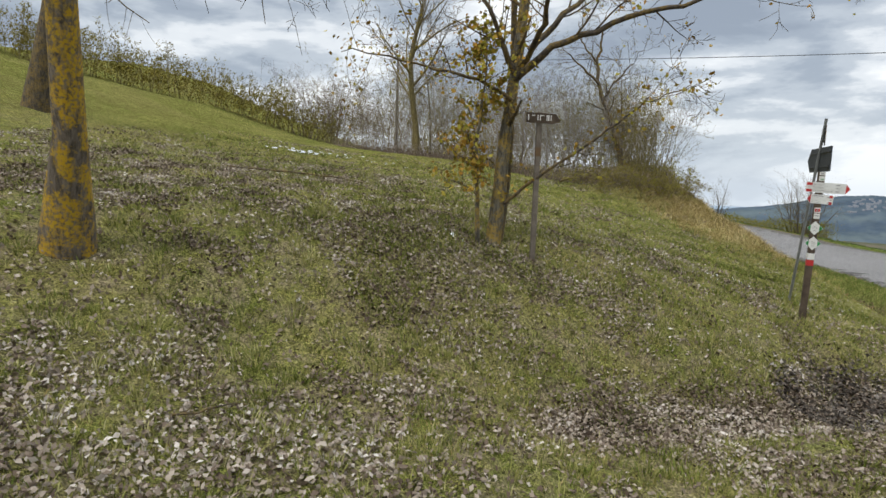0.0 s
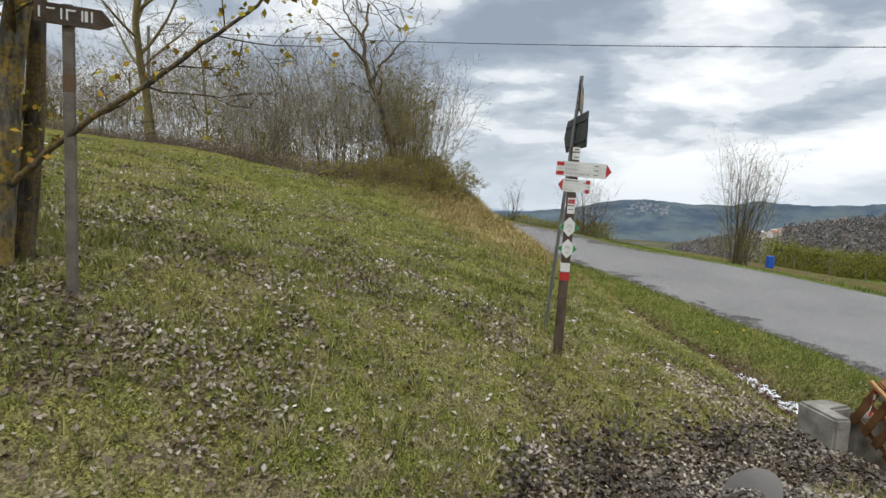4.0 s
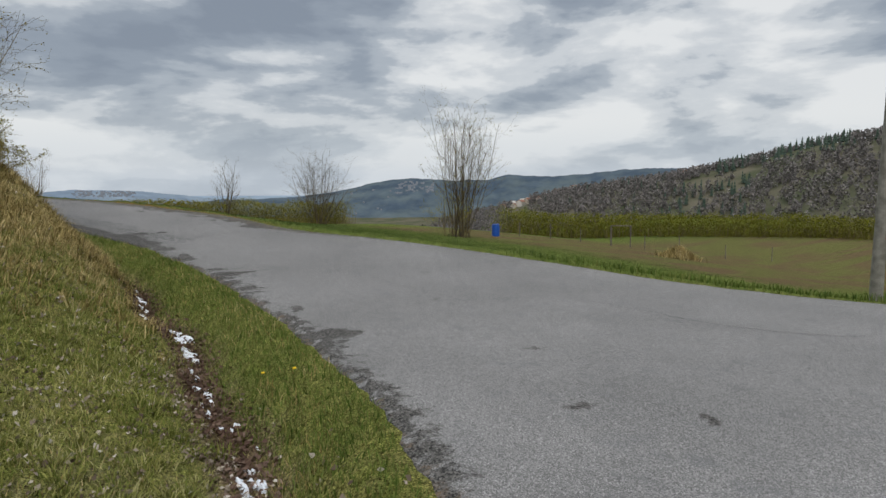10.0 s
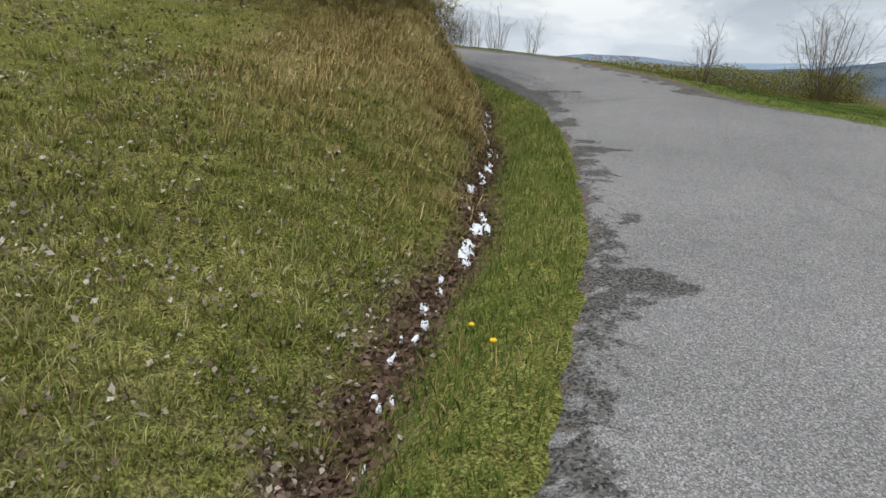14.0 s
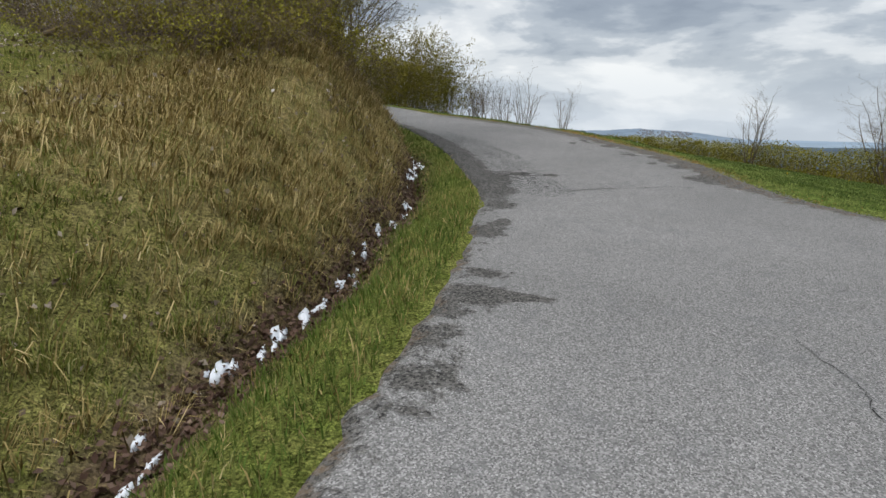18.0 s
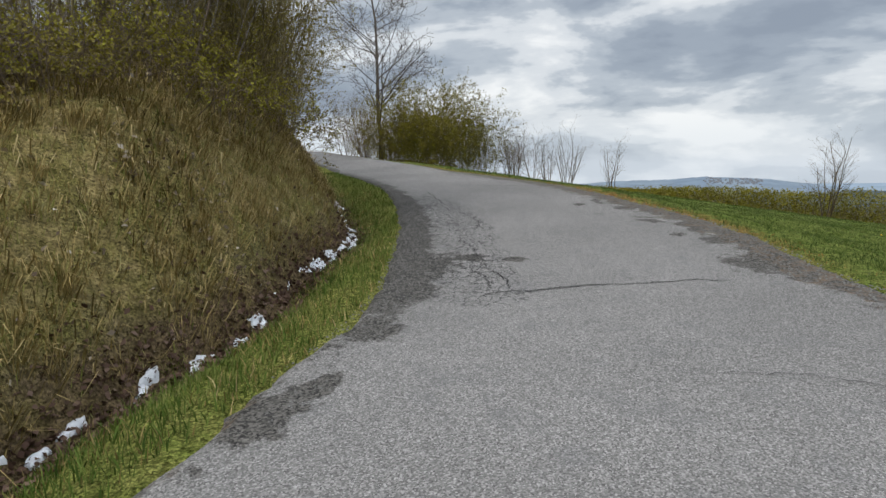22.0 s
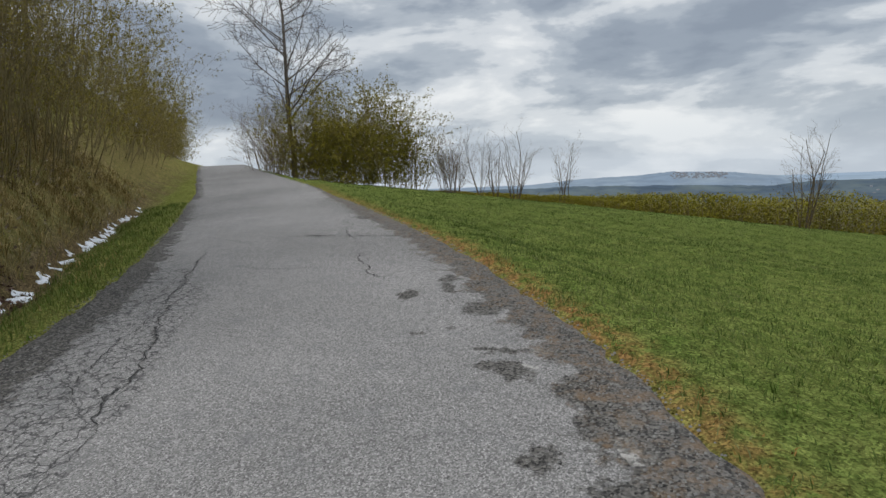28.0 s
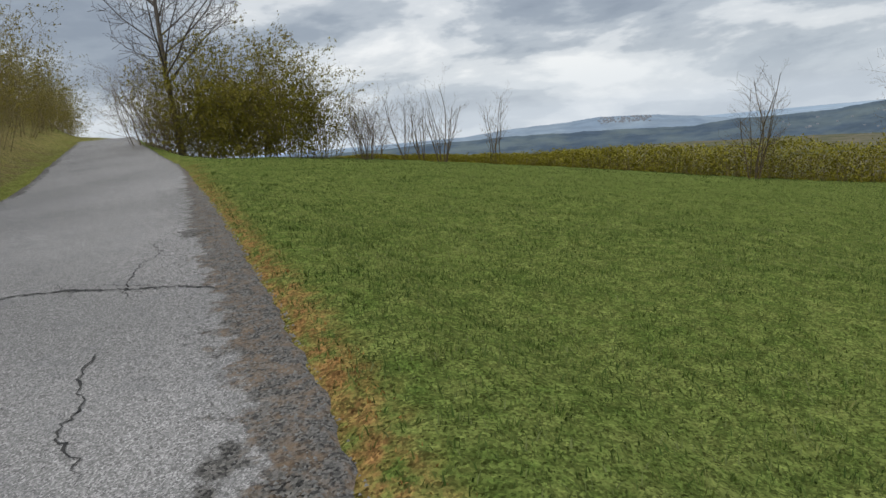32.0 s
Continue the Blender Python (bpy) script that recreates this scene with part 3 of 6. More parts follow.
gx = lines(-3.0, 21.0, 0.16, -4700, 4700, 1.10)
gy = lines(-1.5, 37.0, 0.16, -4700, 4700, 1.10)
GXX, GYY = np.meshgrid(gx, gy)
GZZ = ground_z(GXX, GYY)
near = sstep(120, 60, np.hypot(GXX - 12, GYY - 18))
off_road = 1 - sstep(0.3, -0.1, GXX - road_right(GYY)) * sstep(-0.3, 0.1, GXX - road_left(GYY))
GZZ = GZZ + near * off_road * (0.10 * (fnoise(GXX * 0.8, GYY * 0.8, 21) - 0.5) + 0.05 * (vnoise(GXX * 5, GYY * 5, 22) - 0.5))
# the shaft of the inlet
shaft = (GXX > 9.40) & (GXX < 10.60) & (GYY > 7.75) & (GYY < 9.25)
GZZ = np.where(shaft, -3.75, GZZ)
ground = quick("ground", np.stack([GXX.ravel(), GYY.ravel(), GZZ.ravel()], 1), grid_faces(len(gx), len(gy)), TURF, smooth=True)
tagged(ground, "grassy hillside and meadow falling to a wide valley", "ground", kind="structure")
gxf, gyf = GXX.ravel(), GYY.ravel()
put_attr(ground, "litter", litter_at(gxf, gyf))
put_attr(ground, "dry", np.clip(dry_at(gxf, gyf) + 0.12 * sstep(30, 36, gxf) * sstep(11, 16, gyf - 0.1 * gxf) * sstep(62, 52, gyf + 0.1 * gxf), 0, 1))
put_attr(ground, "lush", lush_at(gxf, gyf))
run_d, _ = runnel(gxf, gyf)
inlet = 0.8 * sstep(0.75, 0.25, run_d) * sstep(0.35, 0.55, fnoise(gxf * 2, gyf * 2, 31))
field = sstep(31, 36, gxf) * sstep(11, 16, gyf - 0.1 * gxf) * sstep(62, 52, gyf + 0.1 * gxf)
put_attr(ground, "bare", np.clip(0.75 * sstep(0.35, 0.12, np.abs(gxf - ditch_x(gyf))) * sstep(10, 11, gyf) + inlet + field * (0.35 + 0.5 * sstep(0.42, 0.6, fnoise(gxf * 0.25, gyf * 0.7, 33))), 0, 1) * (gyf < 90))
put_attr(ground, "wet", 0.9 * sstep(0.5, 0.15, run_d))
put_attr(ground, "rust", sstep(0.32, 0.10, np.abs(gxf - road_right(gyf) - 0.08)) * sstep(24, 29, gyf) * sstep(50, 42, gyf))
put_attr(ground, "away", sstep(120, 320, np.hypot(gxf - 10, gyf - 10)))


def on_ground(x, y):
    """The height of the sheet itself at places of the plan."""
    x, y = np.asarray(x, float), np.asarray(y, float)
    i = np.clip(np.searchsorted(gx, x) - 1, 0, len(gx) - 2)
    j = np.clip(np.searchsorted(gy, y) - 1, 0, len(gy) - 2)
    fx, fy = (x - gx[i]) / (gx[i + 1] - gx[i]), (y - gy[j]) / (gy[j + 1] - gy[j])
    return (GZZ[j, i] * (1 - fx) + GZZ[j, i + 1] * fx) * (1 - fy) + (GZZ[j + 1, i] * (1 - fx) + GZZ[j + 1, i + 1] * fx) * fy


def gz(x, y):
    return float(on_ground([x], [y])[0])


# ---- the road ----
ry_ = np.concatenate([np.arange(-55, 6, 1.0), np.arange(6, 44, 0.15), np.arange(44, 150, 0.6)])
COLS = 61
ru = np.linspace(0, 1, COLS)
RYY = np.repeat(ry_[:, None], COLS, 1)
jag_l = 0.10 * (fnoise(ry_ * 1.3, ry_ * 0 + 3.3, 41) - 0.5) + 0.09 * (vnoise(ry_ * 6, ry_ * 0 + 1.1, 42) - 0.5)
jag_r = 0.16 * (fnoise(ry_ * 1.1, ry_ * 0 + 7.3, 43) - 0.5) + 0.10 * (vnoise(ry_ * 6, ry_ * 0 + 4.1, 44) - 0.5)
xl_, xr_ = (road_left(ry_) + jag_l)[:, None], (road_right(ry_) + jag_r)[:, None]
RXX = xl_ + (xr_ - xl_) * ru[None, :]
edge = np.minimum(RXX - xl_, xr_ - RXX)
RZZ = road_z(RXX, RYY) + 0.012 * (fnoise(RXX * 0.9, RYY * 0.9, 45) - 0.5) - 0.055 * sstep(0.06, 0.0, edge)
road = quick("road", np.stack([RXX.ravel(), RYY.ravel(), RZZ.ravel()], 1), grid_faces(COLS, len(ry_)), ROAD, smooth=True)
tagged(road, "narrow country road of worn grey asphalt with cracks and stripped patches", "road", kind="structure")
rxf, ryf = RXX.ravel(), RYY.ravel()
lf, rf = (RXX - xl_).ravel(), (xr_ - RXX).ravel()
worn = (0.40 + 0.5 * fnoise(ryf * 0.7, ryf * 0 + 5.0, 46)) * sstep(0.85, 0.08, lf) * sstep(2, 5, ryf) * (0.95 + 0.1 * sstep(22, 24, ryf))
worn = worn + 0.5 * sstep(1.2, 0.2, lf) * sstep(22.6, 23.6, ryf) * sstep(33, 29.5, ryf)
for px, py, rx_, ry2, s in ((12.35, 13.84, 0.55, 0.35, 1.1), (12.60, 19.12, 0.30, 0.14, 1.1), (12.60, 18.55, 0.40, 0.32, 1.15), (12.98, 18.60, 0.28, 0.12, 1.1), (12.3, 18.2, 0.35, 0.3, 1.0), (12.53, 21.16, 0.16, 0.3, 1.0), (12.16, 22.95, 0.25, 0.5, 0.95), (12.45, 25.1, 0.35, 0.25, 1.0), (12.56, 17.14, 0.35, 0.5, 0.8),
                            (12.6, 15.4, 0.22, 0.25, 0.75), (12.40, 20.7, 0.35, 0.5, 0.9), (12.40, 22.2, 0.35, 0.35, 0.95), (12.1, 24.6, 0.5, 0.9, 0.85), (12.3, 23.46, 0.4, 0.2, 1.0),
                            (13.0, 25.16, 0.24, 0.20, 1.0), (14.60, 28.05, 0.26, 0.16, 1.0), (14.72, 27.83, 0.22, 0.12, 0.95), (15.15, 27.75, 0.24, 0.28, 1.05), (15.27, 27.25, 0.22, 0.35, 1.05), (14.98, 26.92, 0.17, 0.14, 1.0),
                            (15.45, 26.6, 0.35, 0.35, 0.95), (15.7, 25.4, 0.5, 0.7, 0.9), (13.81, 28.61, 0.10, 0.07, 1.1), (14.07, 28.75, 0.09, 0.07, 1.1), (14.07, 28.29, 0.13, 0.06, 1.1), (14.5, 28.36, 0.25, 0.12, 0.9),
                            (13.41, 29.72, 0.15, 0.22, 1.0), (13.79, 29.95, 0.14, 0.18, 1.0), (13.69, 30.3, 0.15, 0.25, 0.95), (14.26, 29.35, 0.26, 0.32, 1.0), (14.05, 30.2, 0.2, 0.6, 0.85), (10.9, 35.25, 0.4, 0.5, 0.9),
                            (10.6, 36.7, 0.5, 0.8, 0.8), (16.3, 17.2, 0.3, 0.2, 0.6), (15.0, 15.0, 0.3, 0.25, 0.6), (14.2, 12.0, 0.3, 0.25, 0.7), (12.9, 10.2, 0.25, 0.2, 0.85), (13.6, 9.4, 0.2, 0.3, 0.8)):
    worn = np.maximum(worn, s * np.exp(-(((rxf - px) / rx_) ** 2 + ((ryf - py) / ry2) ** 2)))
put_attr(road, "worn", worn)
put_attr(road, "gravel", 0.95 * sstep(1.0, 0.12, rf) * sstep(21, 25, ryf) * sstep(46, 36, ryf) + 0.75 * sstep(0.35, 0.05, rf) + 0.7 * sstep(0.3, 0.0, lf) * sstep(24, 20, ryf))
put_attr(road, "craze", 1.25 * sstep(1.9, 1.0, lf) * sstep(22.7, 23.7, ryf) * sstep(33.0, 28.0, ryf))
pale = np.zeros(len(rxf))
for px, py, rx_, ry2 in ((15.37, 27.22, 0.10, 0.13), (15.47, 27.01, 0.15, 0.12), (15.41, 27.43, 0.07, 0.07), (14.86, 28.36, 0.16, 0.10), (14.8, 28.1, 0.12, 0.1)):
    pale = np.maximum(pale, np.exp(-(((rxf - px) / rx_) ** 2 + ((ryf - py) / ry2) ** 2)))
put_attr(road, "pale", pale)

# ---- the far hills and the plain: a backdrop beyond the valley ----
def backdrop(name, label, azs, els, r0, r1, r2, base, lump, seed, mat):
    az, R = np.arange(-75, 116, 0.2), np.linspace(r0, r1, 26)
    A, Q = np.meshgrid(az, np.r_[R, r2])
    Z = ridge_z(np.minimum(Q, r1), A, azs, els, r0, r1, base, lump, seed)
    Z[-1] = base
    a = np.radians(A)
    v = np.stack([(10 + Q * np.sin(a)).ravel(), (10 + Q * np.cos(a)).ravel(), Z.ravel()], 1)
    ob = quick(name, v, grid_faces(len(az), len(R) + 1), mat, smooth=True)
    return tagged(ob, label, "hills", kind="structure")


# each ridge's haze is glow in its material, paler the farther it lies
backdrop("backdrop", "wooded hills across the wide valley, blue-grey haze painted in", MID_AZ, MID_EL, 1750, 2500, 2700, -150, 0.16, 9, MID_HILL)
backdrop("backdrop", "hills with a small town far off, pale blue haze painted in", FAR_AZ, FAR_EL, 3000, 4000, 4200, -150, 0.10, 13, FAR_HILL)
backdrop("backdrop", "plain at the horizon, haze painted in as a pale glow", [-75, 115], [-1.05, -1.05], 4300, 8000, 8300, -150, 0.05, 17, PLAIN)

# ---- builders of branches, blades and boards ----
def tubes(paths, sides=5):
    """Tapered tubes along polylines: (points, radii) each. Returns vertices and quads."""
    V, F, n0 = [], [], 0
    ang = np.arange(sides) * 2 * np.pi / sides
    ring = np.stack([np.cos(ang), np.sin(ang)], 1)
    for pts, rad in paths:
        pts = np.asarray(pts, float)
        n = len(pts)
        d = np.gradient(pts, axis=0)
        d /= np.linalg.norm(d, axis=1)[:, None] + 1e-9
        ref = np.where(np.abs(d[:, 2:3]) > 0.9, np.array([[1.0, 0, 0]]), np.array([[0, 0, 1.0]]))
        u = np.cross(d, ref)
        u /= np.linalg.norm(u, axis=1)[:, None] + 1e-9
        v = np.cross(d, u)
        r = np.asarray(rad, float)[:, None, None]
        V.append((pts[:, None, :] + r * (u[:, None, :] * ring[None, :, :1] + v[:, None, :] * ring[None, :, 1:])).reshape(-1, 3))
        i = n0 + np.arange(n - 1)[:, None] * sides + np.arange(sides)[None, :]
        j = n0 + np.arange(n - 1)[:, None] * sides + (np.arange(sides)[None, :] + 1) % sides
        F.append(np.stack([i, j, j + sides, i + sides], 2).reshape(-1, 4))
        n0 += n * sides
    return np.concatenate(V), np.concatenate(F)


def limb(r, start, way, length, r0, r1, steps=5, bend=0.18, lift=0.1):
    """One crooked limb: its points and radii."""
    p, d = np.array(start, float), np.array(way, float)
    d /= np.linalg.norm(d)
    pts, step = [p.copy()], length / steps
    for _ in range(steps):
        d = d + r.normal(0, bend, 3) + np.array([0, 0, lift])
        d /= np.linalg.norm(d)
        p = p + d * step
        pts.append(p.copy())
    return np.array(pts), np.linspace(r0, r1, steps + 1)


def grow(r, start, way, length, r0, depth, kids=(6, 5, 4), spread=0.8, ratio=0.55, bend=0.14, lift=0.08, first=0.3, out=None, tip=0.0035):
    """A branching system, limb by limb; out[k] holds the limbs of level k."""
    if out is None:
        out = [[] for _ in range(depth + 1)]
    level = len(out) - 1 - depth
    pts, rad = limb(r, start, way, length, r0, max(tip, r0 * (0.35 if depth else 0.3)), (6, 4, 3)[min(level, 2)] if depth or level < 2 else 2, bend, lift)
    out[level].append((pts, rad))
    if depth:
        n = kids[min(level, len(kids) - 1)]
        for k in range(n):
            t = first + (1 - first) * (k + r.uniform(0.1, 0.9)) / n
            q = t * (len(pts) - 1)
            i = min(int(q), len(pts) - 2)
            p = pts[i] + (pts[i + 1] - pts[i]) * (q - i)
            d = pts[i + 1] - pts[i]
            d /= np.linalg.norm(d)
            side = np.cross(d, r.normal(0, 1, 3))
            side /= np.linalg.norm(side) + 1e-9
            w = d * (1 - spread * 0.5) + side * spread
            rr = np.interp(q, np.arange(len(rad)), rad)
            grow(r, p, w, length * ratio * r.uniform(0.7, 1.15) * (1.15 - 0.5 * t), max(tip, rr * r.uniform(0.36, 0.55)), depth - 1, kids, spread, ratio, bend * 1.1, lift, 0.25, out, tip)
    return out


def flakes(pts, size, r, aspect=1.0, up=0.0):
    """Small leaves as bent quads at points, in random attitudes."""
    n = len(pts)
    a = r.normal(0, 1, (n, 3))
    a[:, 2] += up
    a /= np.linalg.norm(a, axis=1)[:, None]
    b = np.cross(a, r.normal(0, 1, (n, 3)))
    b /= np.linalg.norm(b, axis=1)[:, None] + 1e-9
    c = np.cross(a, b)
    s = (size * r.uniform(0.6, 1.3, n))[:, None]
    V = np.stack([pts - b * s * 0.5, pts + c * s * 0.36 * aspect + a * s * 0.12, pts + b * s * 0.5, pts - c * s * 0.36 * aspect + a * s * 0.12], 1).reshape(-1, 3)
    return V, np.arange(4 * n).reshape(-1, 4)


def blades(x, y, z, h, w, r, lean=0.5):
    """Grass blades, a narrow bent triangle pair each."""
    n = len(x)
    a = r.uniform(0, 2 * np.pi, n)
    la = r.uniform(0, 2 * np.pi, n)
    ll = r.uniform(0.1, 1.0, n) * lean * h
    base = np.stack([x, y, z], 1)
    side = np.stack([np.cos(a), np.sin(a), np.zeros(n)], 1) * (w * 0.5)[:, None]
    lean_v = np.stack([np.cos(la), np.sin(la), np.zeros(n)], 1)
    upv = np.array([[0, 0, 1.0]])
    mid = base + upv * (h * 0.55)[:, None] + lean_v * (ll * 0.35)[:, None]
    top = base + upv * (h * np.sqrt(np.clip(1 - (ll / (h + 1e-9)) ** 2 * 0.5, 0.2, 1)))[:, None] + lean_v * ll[:, None]
    V = np.stack([base - side, base + side, mid + side * 0.75, mid - side * 0.75, top], 1).reshape(-1, 3)
    i = np.arange(n) * 5
    T = np.stack([np.stack([i, i + 1, i + 2], 1), np.stack([i, i + 2, i + 3], 1), np.stack([i + 3, i + 2, i + 4], 1)], 1).reshape(-1, 3)
    return V, T


def thing(name, label, category, x, y, z, rz=0.0, group=""):
    ob = new(name)
    ob.matrix_basis = pose(x, y, z, 0, 0, rz)
    return tagged(ob, label, category, group)


def box(sx, sy, sz, at=(0, 0, 0), bevel=0.004, rot=None):
    bm = bmesh.new()
    bmesh.ops.create_cube(bm, size=1.0)
    bmesh.ops.scale(bm, vec=(sx, sy, sz), verts=bm.verts)
    if bevel:
        bmesh.ops.bevel(bm, geom=bm.edges[:], offset=bevel, segments=1, affect="EDGES")
    if rot is not None:
        bmesh.ops.rotate(bm, matrix=Euler([radians(a) for a in rot]).to_matrix(), verts=bm.verts)
    bmesh.ops.translate(bm, vec=at, verts=bm.verts)
    return bm


def plate(outline, thick, at=(0, 0, 0), axis="y"):
    """A flat board of that outline (u, v), standing upright, facing -y, its front at y = at[1]."""
    bm = bmesh.new()
    f = bm.faces.new([bm.verts.new((at[0] + u, at[1], at[2] + v)) for u, v in outline])
    got = bmesh.ops.extrude_face_region(bm, geom=[f])
    bmesh.ops.translate(bm, vec=(0, thick, 0), verts=[g for g in got["geom"] if isinstance(g, bmesh.types.BMVert)])
    bmesh.ops.recalc_face_normals(bm, faces=bm.faces)
    return bm


def rod(a, b, r0, r1=None, sides=10):
    """A closed round bar from a to b."""
    a, b = Vector(a), Vector(b)
    bm = bmesh.new()
    bmesh.ops.create_cone(bm, cap_ends=True, segments=sides, radius1=r0, radius2=r0 if r1 is None else r1, depth=(b - a).length)
    m = Matrix.Translation((a + b) / 2) @ (b - a).to_track_quat("Z", "Y").to_matrix().to_4x4()
    bmesh.ops.transform(bm, matrix=m, verts=bm.verts)
    return bm


def lettering(name, text, size, material, parent, at, rot=(90, 0, 0), align="LEFT"):
    cu = bpy.data.curves.new(name, "FONT")
    cu.body, cu.size, cu.align_x, cu.align_y, cu.extrude = text, size, align, "CENTER", 0.0006
    tmp = bpy.data.objects.new(name, cu)
    me = bpy.data.meshes.new_from_object(tmp)
    bpy.data.objects.remove(tmp)
    me.materials.clear()
    me.materials.append(material)
    ob = new(name, me)
    ob.parent = parent
    ob.matrix_basis = pose(*at, *rot)
    return ob

# ---- trees and thickets ----
def tree(name, label, seed, x, y, height, r0, lean=(0, 0), depth=3, kids=(9, 6, 5), spread=0.8, ratio=0.5, first=0.3, barkm=BARK_GREY, twigm=BARK_TWIG,
         leaves=None, bend=0.1, lift=0.08, flare=1.35, group="", category="tree", tip=0.004, sink=0.06):
    r = np.random.default_rng(seed)
    z = gz(x, y) - sink
    t = thing(name, label, category, x, y, z, 0, group)
    out = grow(r, (0, 0, 0), (lean[0], lean[1], 1), height, r0, depth, kids, spread, ratio, bend, lift, first, None, tip)
    tr = out[0][0]
    tr[1][0] *= flare
    v, f = tubes([tr], 12)
    quick("trunk", v, f, barkm, t, True)
    limbs = [p for lev in out[1:2] for p in lev]
    if limbs:
        v, f = tubes(limbs, 6)
        quick("limb_system", v, f, barkm, t, True)
    fine = [p for lev in out[2:] for p in lev]
    if fine:
        v, f = tubes(fine, 3)
        quick("crown", v, f, twigm, t)
    if leaves:
        mat, count, size, lab = leaves
        src = out[-1]
        pts = np.array([src[k][0][r.integers(1, len(src[k][0]))] for k in r.integers(0, len(src), count)]) + r.normal(0, size * 0.5, (count, 3))
        v, f = flakes(pts, size, r)
        tagged(quick("foliage", v, f, mat, t), lab)
    return t, out


def shrub(name, label, seed, x, y, stems, height, spread, barkm=BARK_TWIG, leaves=None, depth=2, kids=(6, 4), r0=0.018, footprint=0.5, group="", category="shrub",
          tilt=0.35, ratio=0.42, lift=0.06, first=0.25, skirt=0.0):
    """Many stems from one root."""
    r = np.random.default_rng(seed)
    z = gz(x, y) - 0.05
    t = thing(name, label, category, x, y, z, 0, group)
    paths, tips = [], []
    for _ in range(stems):
        a, q = r.uniform(0, 2 * np.pi), r.uniform(0, 1) ** 0.6
        px, py = footprint * q * np.cos(a), footprint * q * np.sin(a)
        pz = gz(x + px, y + py) - 0.05 - z
        way = (np.cos(a) * tilt * q * spread + r.normal(0, 0.1), np.sin(a) * tilt * q * spread + r.normal(0, 0.1), 1)
        out = grow(r, (px, py, pz), way, height * r.uniform(0.6, 1.05), r0 * r.uniform(0.6, 1.2), depth, kids, 0.75, ratio, 0.09, lift, first, None, 0.003)
        for lev in out:
            paths += lev
        tips += out[-1]
    v, f = tubes(paths, 3)
    quick("crown", v, f, barkm, t)
    if leaves:
        mat, count, size, lab = leaves
        pts = np.array([tips[k][0][r.integers(1, len(tips[k][0]))] for k in r.integers(0, len(tips), count)]) + r.normal(0, size * 0.6, (count, 3))
        if skirt:
            n = int(count * skirt)
            a, q = r.uniform(0, 2 * np.pi, n), np.sqrt(r.uniform(0, 1, n)) * (footprint + 0.35)
            low = np.stack([q * np.cos(a), q * np.sin(a), r.uniform(0.05, 0.62, n) * height], 1)
            low[:, :2] *= (0.8 + 0.5 * low[:, 2:] / height)
            pts = np.concatenate([pts, low])
        v, f = flakes(pts, size, r)
        tagged(quick("foliage", v, f, mat, t), lab)
    return t


# the old tree with orange lichen, a darker one behind it
TREE_A, _ = tree("old_tree", "old tree trunk covered in orange lichen with bare twigs", 3, -3.90, 6.25, 8.0, 0.165, (0.0, 0.02), 3, (8, 7, 6), 0.95, 0.5, 0.30, BARK_LICHEN, BARK_DARK, flare=1.75, lift=0.0, sink=0.15)
tree("dark_tree", "dark leaning tree on the open slope", 5, -10.75, 16.2, 8.5, 0.27, (0.30, 0.0), 3, (8, 6, 5), 0.9, 0.5, 0.3, BARK_DARK, BARK_DARK, flare=1.6, sink=0.2)


def limbs_from(r, paths, depth, kids, twig=0.5):
    """Twigs that spring from given main limbs."""
    fine = []
    for pts, rad in paths:
        n = kids
        for k in range(n):
            q = (0.25 + 0.75 * (k + r.uniform(0.1, 0.9)) / n) * (len(pts) - 1)
            i = min(int(q), len(pts) - 2)
            p = pts[i] + (pts[i + 1] - pts[i]) * (q - i)
            d = pts[i + 1] - pts[i]
            d /= np.linalg.norm(d)
            side = np.cross(d, r.normal(0, 1, 3))
            side /= np.linalg.norm(side) + 1e-9
            out = grow(r, p, d * 0.6 + side * 0.8, twig * r.uniform(0.6, 1.4), max(0.004, float(np.interp(q, np.arange(len(rad)), rad)) * 0.45), depth, (5, 4), 0.8, 0.5, 0.12, 0.03, 0.2, None, 0.0032)
            for lev in out:
                fine += lev
    return fine


def curve_pts(r, knots, r0, r1, jitter=0.03):
    """A crooked main limb through knots."""
    k = np.array(knots, float)
    t = np.linspace(0, len(k) - 1, 4 * (len(k) - 1) + 1)
    p = np.stack([np.interp(t, np.arange(len(k)), k[:, a]) for a in range(3)], 1)
    p = p + r.normal(0, jitter, p.shape) * np.linspace(0.2, 1, len(p))[:, None]
    return p, np.linspace(r0, r1, len(p))


def hanging_limbs(tree_, seed):
    """Low limbs of the old tree that droop over the slope."""
    r = np.random.default_rng(seed)
    big = [curve_pts(r, [(0.05, 0.0, 3.0), (0.7, 0.1, 3.55), (1.5, 0.1, 3.7), (2.3, 0.0, 3.55), (3.0, -0.1, 3.2)], 0.05, 0.010, 0.03),
           curve_pts(r, [(0.05, 0.1, 3.3), (0.5, 0.6, 3.9), (1.2, 1.0, 4.0), (1.9, 1.3, 3.7)], 0.045, 0.010, 0.03),
           curve_pts(r, [(-0.05, 0.0, 2.9), (-0.6, 0.3, 3.3), (-1.4, 0.5, 3.2), (-2.0, 0.6, 2.8)], 0.045, 0.010, 0.03)]
    for b in big:
        v, f = tubes([b], 7)
        quick("limb", v, f, BARK_DARK, tree_, True)
    fine = limbs_from(r, big, 2, 16, 0.8)
    for p, _ in fine:
        d = np.linalg.norm(p - p[0], axis=1)
        p[:, 2] -= 0.35 * d ** 2
    v, f = tubes(fine, 3)
    tagged(quick("crown", v, f, BARK_DARK, tree_), "thin drooping twigs", kind="stuff")


